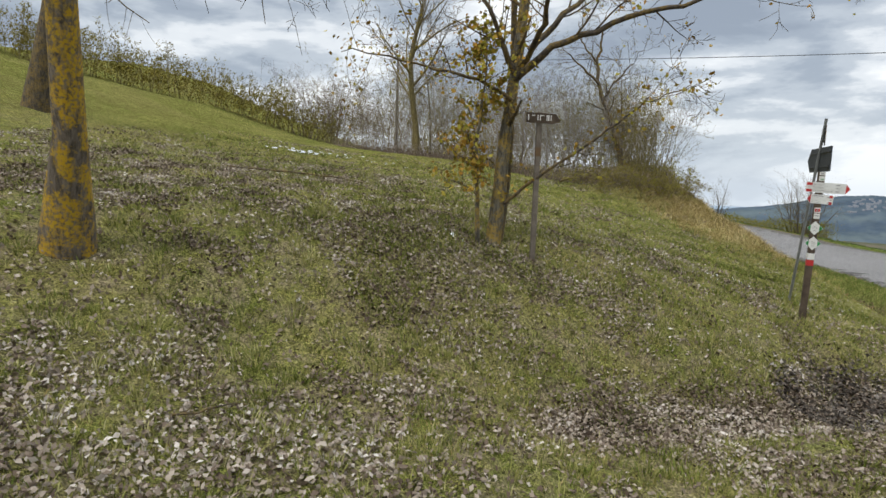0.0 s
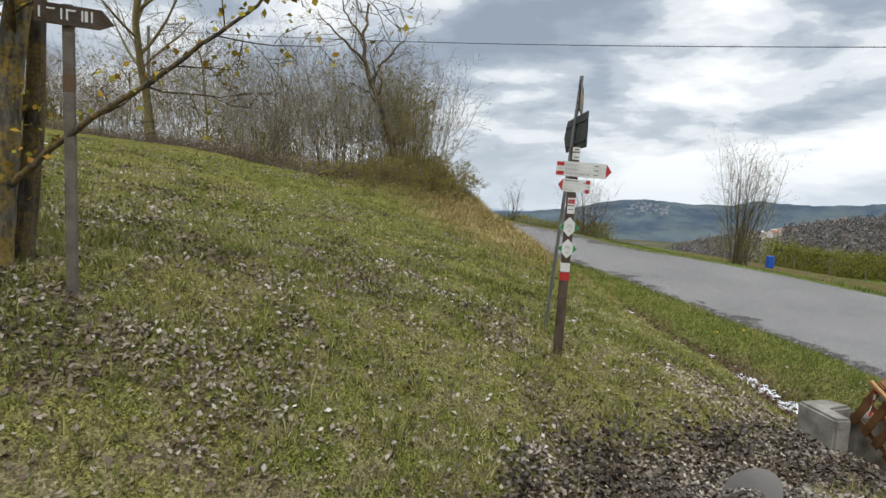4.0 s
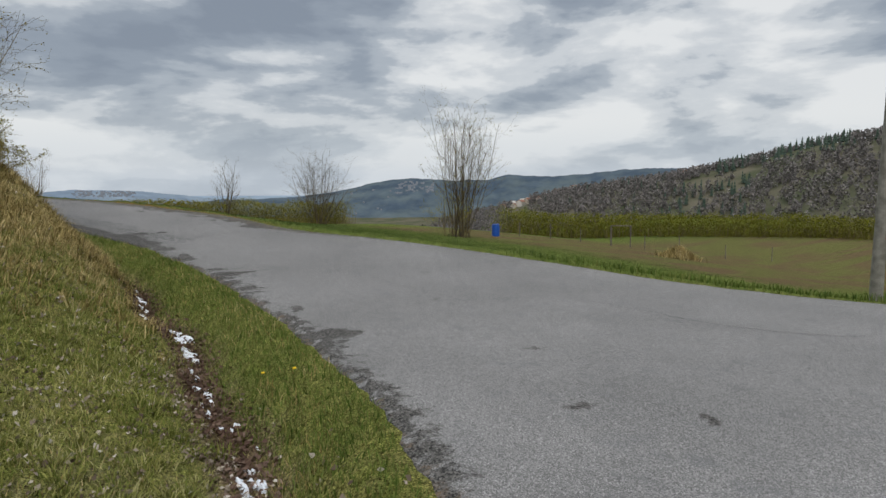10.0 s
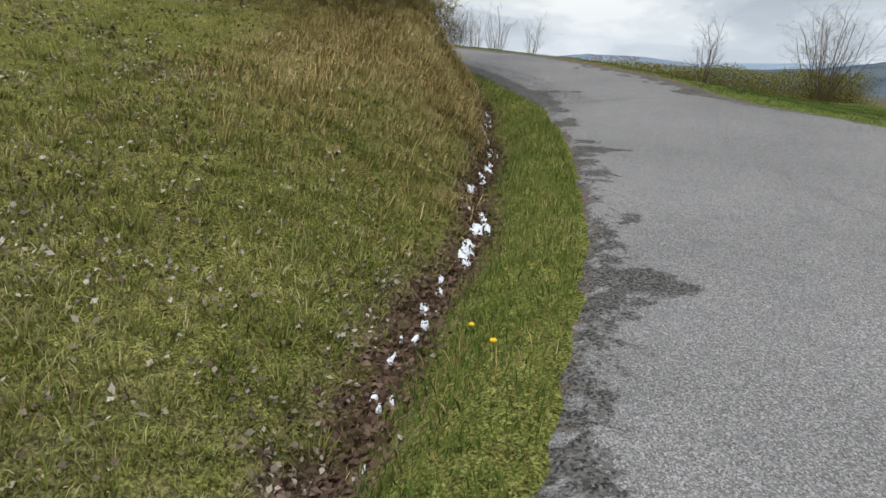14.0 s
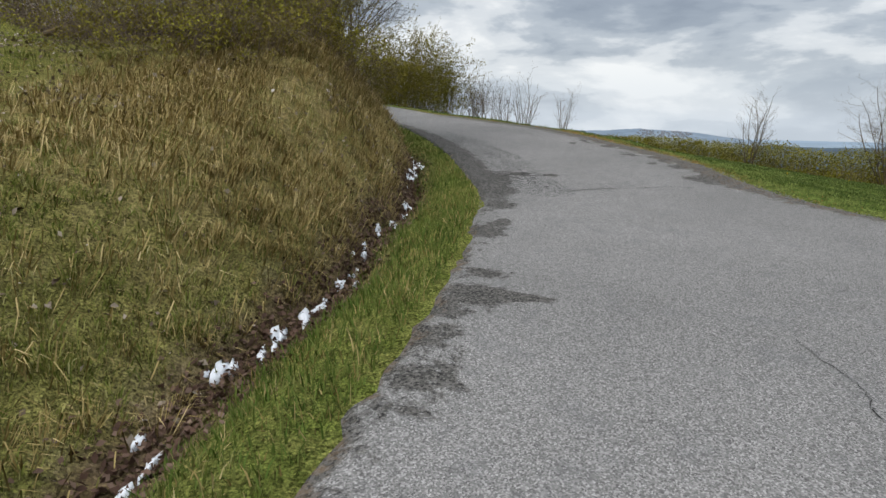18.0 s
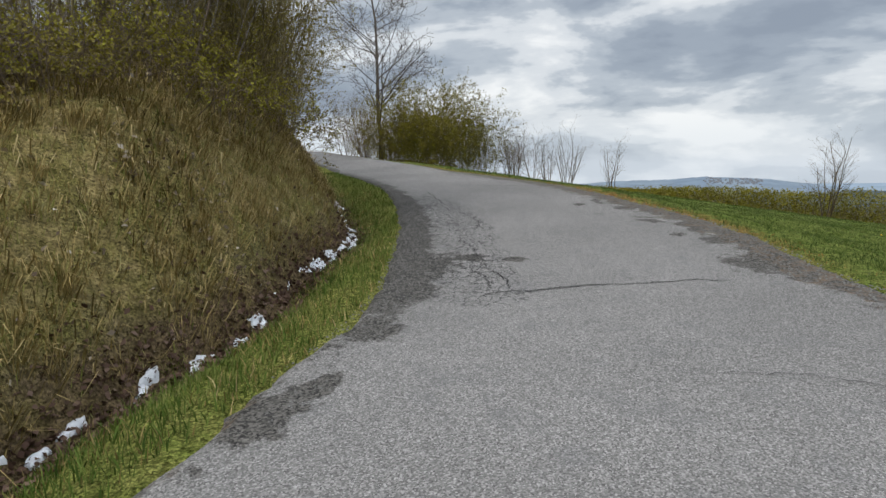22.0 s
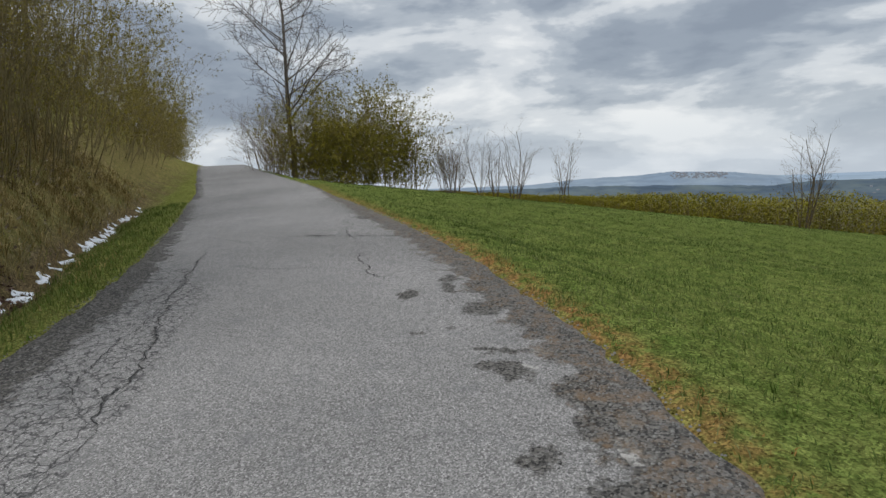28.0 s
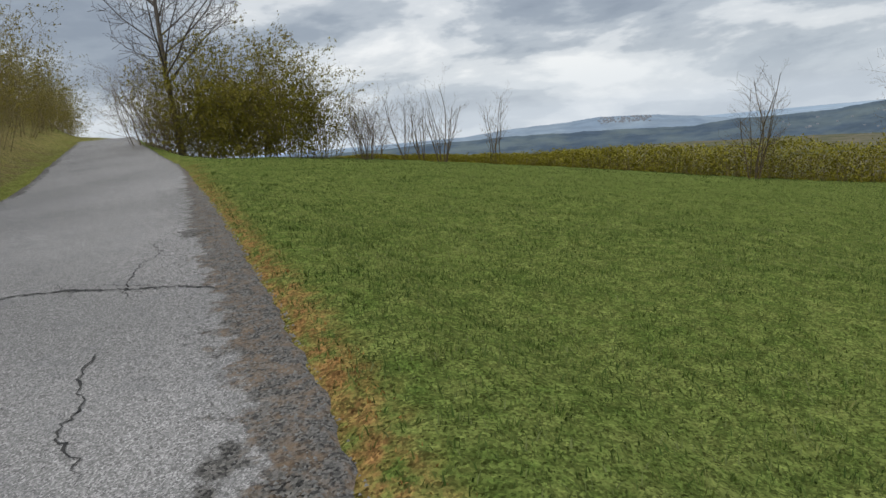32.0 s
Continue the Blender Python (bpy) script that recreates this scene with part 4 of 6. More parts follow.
hanging_limbs(TREE_A, 44)


def linden(x, y):
    r = np.random.default_rng(12)
    t = thing("linden_tree", "lichen-spotted tree with bare sweeping limbs and yellow leaves", "tree", x, y, gz(x, y) - 0.12)
    main = curve_pts(r, [(0, 0, 0), (0.06, 0.0, 0.6), (0.12, 0.05, 1.5), (0.24, 0.1, 2.6), (0.36, 0.15, 4.0), (0.5, 0.3, 6.0), (0.8, 0.3, 8.0)], 0.122, 0.04, 0.01)
    main[1][0] *= 1.5
    v, f = tubes([main], 14)
    quick("trunk", v, f, BARK_LINDEN, t, True)
    second = curve_pts(r, [(0.1, 0.25, 0), (0.2, 0.3, 1.2), (0.24, 0.35, 2.6), (0.2, 0.5, 4.2), (0.1, 0.6, 6.5)], 0.09, 0.02, 0.015)
    v, f = tubes([second], 10)
    tagged(quick("trunk", v, f, BARK_DARK, t, True), "thinner second trunk")
    big = [curve_pts(r, [(0.14, -0.05, 0.70), (0.50, -0.18, 1.02), (1.0, -0.32, 1.40), (1.5, -0.42, 1.78), (1.9, -0.5, 2.10), (2.2, -0.55, 2.24), (2.6, -0.6, 2.4)], 0.027, 0.005, 0.02),
           curve_pts(r, [(0.24, 0, 2.5), (0.70, -0.2, 2.9), (1.5, -0.3, 3.2), (2.4, -0.5, 3.5), (3.4, -0.6, 3.75), (4.3, -0.8, 3.95)], 0.06, 0.010, 0.04),
           curve_pts(r, [(0.22, 0, 2.55), (0.02, -0.1, 2.95), (-0.25, -0.2, 3.5), (-0.45, -0.3, 4.8)], 0.05, 0.015, 0.03),
           curve_pts(r, [(0.42, 0.1, 2.9), (0.9, 0.1, 3.4), (1.6, 0.2, 4.1), (2.5, 0.2, 4.9)], 0.055, 0.010, 0.04),
           curve_pts(r, [(0.5, 0.1, 3.7), (-0.2, 0.1, 4.4), (-1.2, 0.1, 5.0), (-2.0, 0, 5.3)], 0.05, 0.010, 0.04),
           curve_pts(r, [(0.36, 0.1, 2.7), (0.5, -0.8, 3.1), (0.4, -1.8, 3.5), (0.6, -3.0, 3.6)], 0.045, 0.010, 0.04),
           curve_pts(r, [(0.6, 0.2, 4.6), (1.3, 0.3, 5.3), (2.0, 0.2, 6.2)], 0.04, 0.010, 0.04),
           curve_pts(r, [(0.2, 0.0, 2.2), (-0.3, -0.1, 2.45), (-0.9, -0.2, 2.55), (-1.6, -0.3, 2.7), (-2.2, -0.4, 2.72)], 0.032, 0.006, 0.04)]
    for b in big:
        v, f = tubes([b], 7)
        quick("limb", v, f, BARK_DARK, t, True)
    fine = limbs_from(r, big, 2, 10, 0.75) + limbs_from(r, [main], 2, 8, 0.7)
    v, f = tubes(fine, 3)
    tagged(quick("crown", v, f, BARK_DARK, t), "bare dark twigs", kind="stuff")
    tips = [p[k] for p, _ in fine for k in (-1, -2)]
    pts = np.array([tips[k] for k in r.integers(0, len(tips), 1250)]) + r.normal(0, 0.05, (1250, 3))
    pts = np.concatenate([pts, main[0][r.integers(6, 16, 120)] + r.normal(0, 0.13, (120, 3)), big[0][0][r.integers(1, len(big[0][0]), 130)] + r.normal(0, 0.09, (130, 3)),
                          big[-1][0][r.integers(1, len(big[-1][0]), 260)] + r.normal(0, 0.16, (260, 3))])
    v, f = flakes(pts, 0.062, r)
    tagged(quick("foliage", v, f, OAKLEAF, t), "young yellow-green leaves", kind="stuff")
    return t


linden(0.72, 8.95)


def sapling(x, y):
    r = np.random.default_rng(40)
    t = thing("oak_sapling", "slender sapling with old orange and new yellow leaves", "sapling", x, y, gz(x, y) - 0.05)
    main = curve_pts(r, [(0, 0, 0), (-0.03, 0, 0.7), (-0.08, 0, 1.5), (0.02, 0, 2.3), (0.0, 0, 3.0)], 0.038, 0.008, 0.01)
    v, f = tubes([main], 8)
    quick("trunk", v, f, BARK_LINDEN, t, True)
    fine = limbs_from(r, [main], 2, 24, 0.5)
    v, f = tubes(fine, 3)
    tagged(quick("crown", v, f, BARK_DARK, t), kind="stuff")
    tips = np.concatenate([p[1:] for p, _ in fine])
    pts = tips[r.integers(0, len(tips), 1150)] + r.normal(0, 0.04, (1150, 3))
    v, f = flakes(pts, 0.078, r)
    tagged(quick("foliage", v, f, OAKLEAF, t), "orange and yellow-green leaves", kind="stuff")
    return t


sapling(0.50, 8.78)

# the hazel thicket along the crest, with a leaning tree
r_ = np.random.default_rng(77)
t_ = thing("leaning_tree", "dark leaning tree with moss in the hazel thicket", "tree", 7.25, 25.2, gz(7.25, 25.2) - 0.1)
lean_main = curve_pts(r_, [(0, 0, 0), (-0.15, 0, 0.9), (-0.55, 0, 2.0), (-0.95, 0.05, 2.9), (-1.2, 0.1, 3.7), (-1.25, 0.2, 4.6), (-1.1, 0.2, 5.6)], 0.14, 0.035, 0.03)
v_, f_ = tubes([lean_main], 10)
quick("trunk", v_, f_, BARK_DARK, t_, True)
lean_limbs = [curve_pts(r_, [(-0.95, 0, 2.9), (-0.6, -0.1, 3.6), (0.0, -0.2, 4.2), (0.5, -0.2, 4.9)], 0.06, 0.012, 0.05),
              curve_pts(r_, [(-1.15, 0, 3.5), (-1.7, -0.1, 4.0), (-2.3, -0.2, 4.4), (-2.9, -0.3, 5.0)], 0.06, 0.012, 0.05),
              curve_pts(r_, [(-1.25, 0.2, 4.4), (-1.8, 0.3, 5.1), (-2.1, 0.3, 6.0)], 0.05, 0.012, 0.05),
              curve_pts(r_, [(-0.5, 0, 1.9), (-1.0, -0.1, 2.5), (-1.7, -0.1, 2.8)], 0.05, 0.012, 0.05)]
for b_ in lean_limbs:
    v_, f_ = tubes([b_], 6)
    quick("limb", v_, f_, BARK_DARK, t_, True)
fine_ = limbs_from(r_, lean_limbs + [lean_main], 2, 9, 1.0)
v_, f_ = tubes(fine_, 3)
tagged(quick("crown", v_, f_, BARK_DARK, t_), kind="stuff")
v_, f_ = flakes(np.concatenate([p[1:] for p, _ in fine_])[::2] + r_.normal(0, 0.05, (len(np.concatenate([p[1:] for p, _ in fine_])[::2]), 3)), 0.035, r_)
tagged(quick("foliage", v_, f_, BUDS, t_), "yellow-green buds", kind="stuff")

crest = [(8.0, 24.6), (7.8, 25.9), (6.5, 25.0), (5.7, 25.6), (4.9, 25.2), (4.2, 26.2), (3.2, 26.0), (2.4, 27.2), (1.4, 27.6), (0.4, 28.6), (-0.6, 29.4), (-1.8, 30.6), (-3.0, 32.0), (6.9, 26.8), (5.2, 27.4), (3.4, 28.4), (1.6, 29.6), (-0.4, 31.4)]
for k, (x, y) in enumerate(crest):
    shrub("hazel_bush", "tall bare hazel bush with many thin grey stems", 100 + k, x, y, 12, 4.4 if x < 7 else 3.6, 1.1 if x < 7 else 1.25, BARK_GREY if k % 3 else BARK_TWIG,
          (BUDS, 420, 0.032, "sparse buds"), group="hazel thicket", r0=0.016, footprint=0.9, kids=(7, 4), ratio=0.40)
# brown undergrowth along the crest is built with the hedgerows below
# budding bushes on the bank above the road
bank_row = [(7.7, 23.8), (7.9, 25.4), (7.8, 26.6), (7.3, 27.8), (6.7, 29.0), (5.9, 30.2), (5.1, 31.5), (4.2, 32.9), (3.3, 34.4), (2.3, 36.0)]
for k, (x, y) in enumerate(bank_row):
    shrub("bank_bush", "dense budding bush of olive stems above the road bank", 150 + k, x, y, 20 if y < 26 else 28, 3.5 if y < 26 else 4.2, 0.8 if y < 26 else 1.0, BARK_OLIVE, (HEDGE, 1500 if y < 26 else 4600, 0.042, "olive and yellow-green spring leaves"),
          group="bushes on the bank", footprint=1.0, r0=0.016, kids=(7, 5), first=0.12, skirt=0.12)
yb = 37.0
k = 0
while yb < 112:
    xb = float(ditch_x(np.array([yb]))[0]) - 1.9 - 0.5 * (k % 3)
    shrub("bank_bush", "tall budding bush leaning over the road bank", 400 + k, xb, yb, 14, 6.0 + 0.6 * (k % 2), 1.5, BARK_OLIVE, (HEDGE, 4200, 0.055 + 0.0006 * (yb - 37), "olive and yellow-green spring leaves"),
          group="bushes on the bank", footprint=1.1, r0=0.02, kids=(7, 4), first=0.12, skirt=0.22)
    yb += 2.4 + 0.03 * (yb - 37)
    k += 1
for k, (x, y) in enumerate([(8.5, 23.0), (8.7, 24.2), (8.6, 25.4), (8.3, 26.6), (7.8, 27.8), (7.9, 22.6), (7.2, 23.1), (8.0, 23.5), (6.4, 23.3), (5.5, 23.7)]):
    shrub("bramble", "low tangled bramble on the steep bank", 190 + k, x, y, 26, 1.1, 2.2, BARK_TWIG, (BUDS if k % 2 else HEDGE, 2600, 0.036, "small green leaves"), group="brambles", footprint=0.8, r0=0.007, tilt=0.7, lift=-0.05)

# behind the crest: a tall bare tree, a yellowish hedge, loose shrubs
tree("tall_bare_tree", "tall bare tree with a mossy trunk in the thicket", 61, -1.45, 29.6, 9.0, 0.16, (0.0, 0.0), 3, (20, 9, 5), 0.7, 0.42, 0.22, BARK_OLIVE, BARK_GREY, lift=0.10, tip=0.008)
for k in range(15):
    u = k / 14
    x, y = -25 + 17.5 * u, 25.5 + 9.5 * u
    shrub("hedge_bush", "yellowish hedge bush on the hilltop", 300 + k, x, y, 14, 2.5 - 0.3 * (k % 3), 1.1, BARK_OLIVE, (HEDGE, 1300, 0.085, "dull yellow-green leaves"), group="hilltop hedge", footprint=1.0, r0=0.018, first=0.1, skirt=0.5)
for k, (x, y) in enumerate([(-8.0, 34.5), (-6.4, 35.5), (-5.0, 37.5), (-6.8, 38.5), (-3.6, 39.5)]):
    shrub("hilltop_shrub", "bare round shrub on the hilltop", 330 + k, x, y, 20, 3.6, 1.6, BARK_TWIG, None, group="hilltop shrubs", footprint=0.7, r0=0.02, kids=(8, 5))

# right of the road, by the bend: one tall tree in a clump of bushes
tree("roadside_tree", "tall bare tree rising out of roadside bushes", 31, -1.2, 55.6, 12.0, 0.145, (0.0, 0), 3, (22, 10, 6), 0.85, 0.46, 0.22, BARK_TREE, BARK_TREE, lift=0.10, tip=0.010, bend=0.09)
for k, (x, y, h, l) in enumerate([(-4.6, 58.4, 3.2, 0), (-3.4, 57.0, 3.4, 0), (-2.2, 56.6, 3.2, 300), (-0.9, 56.2, 3.6, 1500), (0.0, 55.8, 4.1, 4200), (1.4, 55.4, 4.4, 5200), (2.8, 55.6, 4.2, 5200), (4.2, 55.8, 3.6, 4200), (5.2, 57.0, 3.2, 1800), (1.8, 57.0, 4.4, 3800)]):
    shrub("roadside_bush", "round roadside bush with fresh yellow-green leaves" if l > 1000 else "stiff bare roadside bush with upright stems", 200 + k, x, y, 24, h * 1.32, 1.5 if l else 0.6, BARK_OLIVE if l > 1000 else BARK_TWIG,
          (HEDGEROW if k % 2 else HEDGE, int(l * 1.5), 0.085, "fresh yellow-green leaves") if l else None, group="roadside bushes", footprint=1.0, r0=0.02, kids=(8, 5), first=0.08, skirt=0.75)
shrub("roadside_shrub", "bare rounded shrub at the meadow edge", 230, 7.0, 58.5, 30, 3.5, 1.3, BARK_TWIG, (BUDS, 250, 0.05, "sparse buds"), footprint=0.5, r0=0.02, kids=(8, 5))
for k, (x, y, n, h, sp) in enumerate([(6.6, 70.6, 5, 5.8, 0.5), (4.6, 71.5, 4, 3.2, 0.6), (9.8, 66.4, 8, 4.8, 0.6), (13.2, 67.2, 5, 4.8, 0.5), (24.9, 56.4, 7, 4.4, 0.45), (7.9, 70.0, 5, 4.0, 0.5)]):
    shrub("thin_sapling", "thin bare sapling at the far meadow edge", 240 + k, x, y, n, h, sp, BARK_DARK, (BUDS, 300, 0.06, "sparse grey buds") if n > 9 else None, group="meadow edge saplings", footprint=0.35, r0=0.04, kids=(9, 5), first=0.2, lift=0.14)
shrub("rounded_shrub", "wide bare shrub in the meadow hedge", 250, 33.5, 57.0, 22, 6.3, 2.0, BARK_DARK, None, footprint=0.5, r0=0.04, kids=(9, 6), first=0.25)
shrub("field_tree", "many-stemmed bare tree beside the road field", 251, 33.3, 36.6, 26, 8.4, 0.4, BARK_DARK, (BUDS, 1400, 0.07, "a few young leaves"), category="tree", footprint=0.7, r0=0.04, kids=(9, 5), lift=0.14, ratio=0.36)
shrub("field_bush", "low bush with young leaves under the field tree", 252, 33.0, 37.2, 26, 2.6, 1.2, BARK_OLIVE, (BUDS, 1800, 0.05, "young yellow-green leaves"), footprint=0.9)


# hedgerows: stuff, a strip of upright stems and small leaves along a line of the plan
def hedgerow(name, label, line, height, width, stems, leaves, size, seed, mat=HEDGE, stemm=BARK_OLIVE, rise=(1.0, 1.0)):
    r = np.random.default_rng(seed)
    p = np.array(line, float)
    seg = np.r_[0, np.cumsum(np.hypot(*np.diff(p, axis=0).T))]

    def spots(n):
        s = r.uniform(0, seg[-1], n)
        x = np.interp(s, seg, p[:, 0]) + r.normal(0, width * 0.4, n)
        y = np.interp(s, seg, p[:, 1]) + r.normal(0, width * 0.4, n)
        top = height * np.interp(s / seg[-1], np.linspace(0, 1, len(rise)), rise) * (0.45 + 0.55 * fnoise(s * 0.55, s * 0 + seed, seed) + 0.5 * fnoise(x * 2.0, y * 2.0, seed))
        return x, y, on_ground(x, y), top

    x, y, z, top = spots(stems)
    v, f = blades(x, y, z - 0.05, top * r.uniform(0.6, 1.15, stems), np.full(stems, size * 0.3), r, 0.35)
    a = quick(name, v, f, stemm)
    tagged(a, label, "hedge", kind="stuff")
    x, y, z, top = spots(leaves)
    pts = np.stack([x, y, z + top * r.uniform(0.02, 1.15, leaves) ** 1.1], 1)
    v, f = flakes(pts, size, r)
    quick("foliage", v, f, mat, a)
    return a


hedgerow("meadow_hedge", "low olive hedge of young shoots along the meadow", [(-1, 74), (7, 71.8), (13.3, 68.0), (20, 61.6), (25, 58.4), (33, 58.2), (37.5, 59.5)], 1.6, 1.5, 1700, 74000, 0.095, 5, HEDGEROW, rise=(0.2, 0.26, 0.5, 0.9, 1.15))
hedgerow("field_hedge", "long yellow-green hedge beyond the ploughed field", [(60, 61), (78, 56), (100, 40), (120, 16)], 2.5, 2.2, 2500, 70000, 0.17, 6, FIELDHEDGE)

hedgerow("bank_undergrowth", "olive brambles and ivy spilling over the top of the bank", [(8.5, 23.1), (8.75, 24.2), (8.6, 25.8), (8.0, 27.8), (6.5, 30.2), (4.2, 33.2)], 0.42, 0.7, 2600, 18000, 0.036, 9, HEDGE, BARK_TWIG)
hedgerow("undergrowth", "brown brambles and dead leaves at the foot of the thicket", [(8.0, 23.3), (6.4, 23.9), (4.6, 24.3), (3.0, 25.0), (0.4, 27.4), (-3.0, 30.6), (-6.0, 33.0)], 0.42, 0.75, 2600, 5000, 0.06, 8, DEADLEAF, BARK_TWIG)

# ---- the trail signpost ----
def bars(name, parent, mat, rows, at, w, h, y):
    """Unreadable print: small flat bars."""
    for k, (u, v, l) in enumerate(rows):
        part(name, box(l * w, 0.001, h, (at[0] + u * w + l * w / 2, y, at[2] + v), 0), mat, parent)


sx, sy = 6.02, 9.95
post = thing("signpost", "leaning weathered wooden trail post with markers and arrow boards", "signpost", sx, sy, gz(sx, sy), -22)
post.matrix_basis = pose(sx, sy, gz(sx, sy) - 0.08, 1.5, 1.2, -22)
part("post", box(0.10, 0.09, 2.52, (0, 0, 1.26), 0.008), DARKWOOD, post)
part("paint_band", box(0.104, 0.094, 0.10, (0, 0, 1.04), 0.006), RED, post, "faded red paint band")
part("paint_band", box(0.104, 0.094, 0.11, (0, 0, 1.146), 0.006), WHITE, post, "worn white paint band")
FY = -0.0425


def arrow_board(z, w, h, tip, tilt, y, flip=False):
    s = -1 if flip else 1
    o = new("arrow_board")
    o.parent = post
    o.matrix_basis = pose(0.0, y, z, 0, tilt, 0)
    x0 = -0.20 * s
    outline = [(x0, -h / 2), (x0 + s * (w - tip), -h / 2), (x0 + s * w, 0), (x0 + s * (w - tip), h / 2), (x0, h / 2)]
    me = plate(outline if not flip else outline[::-1], 0.006, (0, -0.006, 0))
    dat = bpy.data.meshes.new("arrow_board")
    me.to_mesh(dat)
    me.free()
    dat.materials.append(WHITE)
    bpy.data.objects.remove(o)
    o = new("arrow_board", dat)
    o.parent = post
    o.matrix_basis = pose(0.0, y, z, 0, tilt, 0)
    tipo = [(x0 + s * (w - tip), -h / 2 + 0.004), (x0 + s * (w - 0.006), 0), (x0 + s * (w - tip), h / 2 - 0.004)]
    part("red_tip", plate(tipo if not flip else tipo[::-1], 0.001, (0, -0.0075, 0)), RED, o)
    for v in (-0.052, 0.052):
        cx = x0 + s * 0.047 if not flip else x0 - 0.035
        part("red_field", box(0.082 if not flip else 0.045, 0.001, 0.042, (cx, -0.0073, v), 0), RED, o)
    for v in (-0.025, 0.025):
        part("rule", box(w - tip - 0.10, 0.0008, 0.0015, (x0 + s * (w - tip + 0.09) / 2, -0.0073, v), 0), GREYINK, o)
    return o


b1 = arrow_board(2.27, 0.62, 0.165, 0.065, 1.2, FY)
lettering("lettering", "San Rocco", 0.034, GREYINK, b1, (-0.10, -0.0075, 0.050))
lettering("lettering", "Bossolasco", 0.034, GREYINK, b1, (-0.10, -0.0075, 0.001))
lettering("lettering", "Frazione Paveglione", 0.034, GREYINK, b1, (-0.095, -0.0075, -0.049))
lettering("lettering", "201", 0.032, GREYINK, b1, (-0.178, -0.0075, 0.0))
for v in (0.05, 0.0, -0.05):
    part("print_bar", box(0.055, 0.001, 0.012, (0.245, -0.0075, v), 0), GREYINK, b1)
b2 = arrow_board(2.085, 0.37, 0.145, 0.055, 2.5, FY - 0.008, True)
lettering("lettering", "Murazzano", 0.026, GREYINK, b2, (-0.105, -0.0075, -0.049))
for u, v, l in ((-0.02, 0.052, 0.16), (0.13, 0.04, 0.035), (0.14, -0.05, 0.03), (0.17, 0.0, 0.02)):
    part("print_bar", box(l, 0.001, 0.011, (u, -0.0075, v), 0), GREYINK, b2)
for u, v, mat in ((-0.03, 2.49, WHITE), (-0.03, 2.415, WHITE)):
    pl = part("marker_plate", box(0.085, 0.004, 0.045 if v > 2.45 else 0.075, (0.01, FY - 0.003, v), 0.001), mat, post)
    part("print_bar", box(0.05, 0.001, 0.012, (0.012, FY - 0.0056, v + (0.0 if v > 2.45 else -0.012)), 0), BLACK if v > 2.45 else GREEN, pl)
pl = part("marker_plate", box(0.085, 0.004, 0.085, (0.005, FY - 0.003, 1.905), 0.001), WHITE, post, "small white plate with a red and black mark")
for u in (-0.022, 0.022):
    part("red_mark", box(0.028, 0.001, 0.05, (0.005 + u, FY - 0.0056, 1.905), 0), RED, pl)
part("black_mark", box(0.010, 0.001, 0.05, (0.005, FY - 0.0058, 1.905), 0), BLACK, pl)
pl = part("marker_plate", box(0.085, 0.004, 0.085, (0.005, FY - 0.003, 1.81), 0.001), WHITE, post)
part("print_bar", box(0.055, 0.001, 0.008, (0.005, FY - 0.0056, 1.815), 0), BLACK, pl)
for z in (1.615, 1.365):
    s = 0.112
    dia = part("diamond_plate", plate([(0, -s), (s, 0), (0, s), (-s, 0)], 0.004, (0.003, FY - 0.006, z)), WHITE, post, "white diamond trail marker with green corners")
    for q in (-1, 1):
        tri = [(q * s * 0.97, 0), (q * s * 0.55, s * 0.42), (q * s * 0.55, -s * 0.42)]
        part("green_corner", plate(tri if q < 0 else tri[::-1], 0.001, (0.003, FY - 0.0075, z)), GREEN, dia)
    for u, v in ((-0.018, 0.004), (0.020, 0.004)):
        bm = bmesh.new()
        bmesh.ops.create_circle(bm, segments=14, radius=0.013)
        w = bmesh.ops.extrude_edge_only(bm, edges=bm.edges[:])
        bmesh.ops.scale(bm, vec=(0.78, 0.78, 1), verts=[g for g in w["geom"] if isinstance(g, bmesh.types.BMVert)])
        bmesh.ops.rotate(bm, matrix=Euler((radians(90), 0, 0)).to_matrix(), verts=bm.verts)
        bmesh.ops.translate(bm, vec=(0.003 + u, FY - 0.0078, z + v), verts=bm.verts)
        part("wheel_mark", bm, GREYINK, dia)
    part("print_bar", box(0.035, 0.001, 0.007, (0.003, FY - 0.0075, z - 0.045), 0), GREYINK, dia)
    part("print_bar", box(0.05, 0.001, 0.006, (0.003, FY - 0.0075, z + 0.024), 0, (0, 18, 0)), GREYINK, dia)

# ---- the steel pole with two direction panels behind it ----
px, py = 6.33, 10.92
pole = thing("sign_pole", "leaning galvanised pole with a blue and a brown direction panel", "sign", px, py, gz(px, py))
top = (0.06, -0.46, 3.25)
part("pole", rod((0, 0, -0.1), top, 0.024), STEEL, pole)


def on_pole(z):
    return Vector(top) * (z / 3.25)


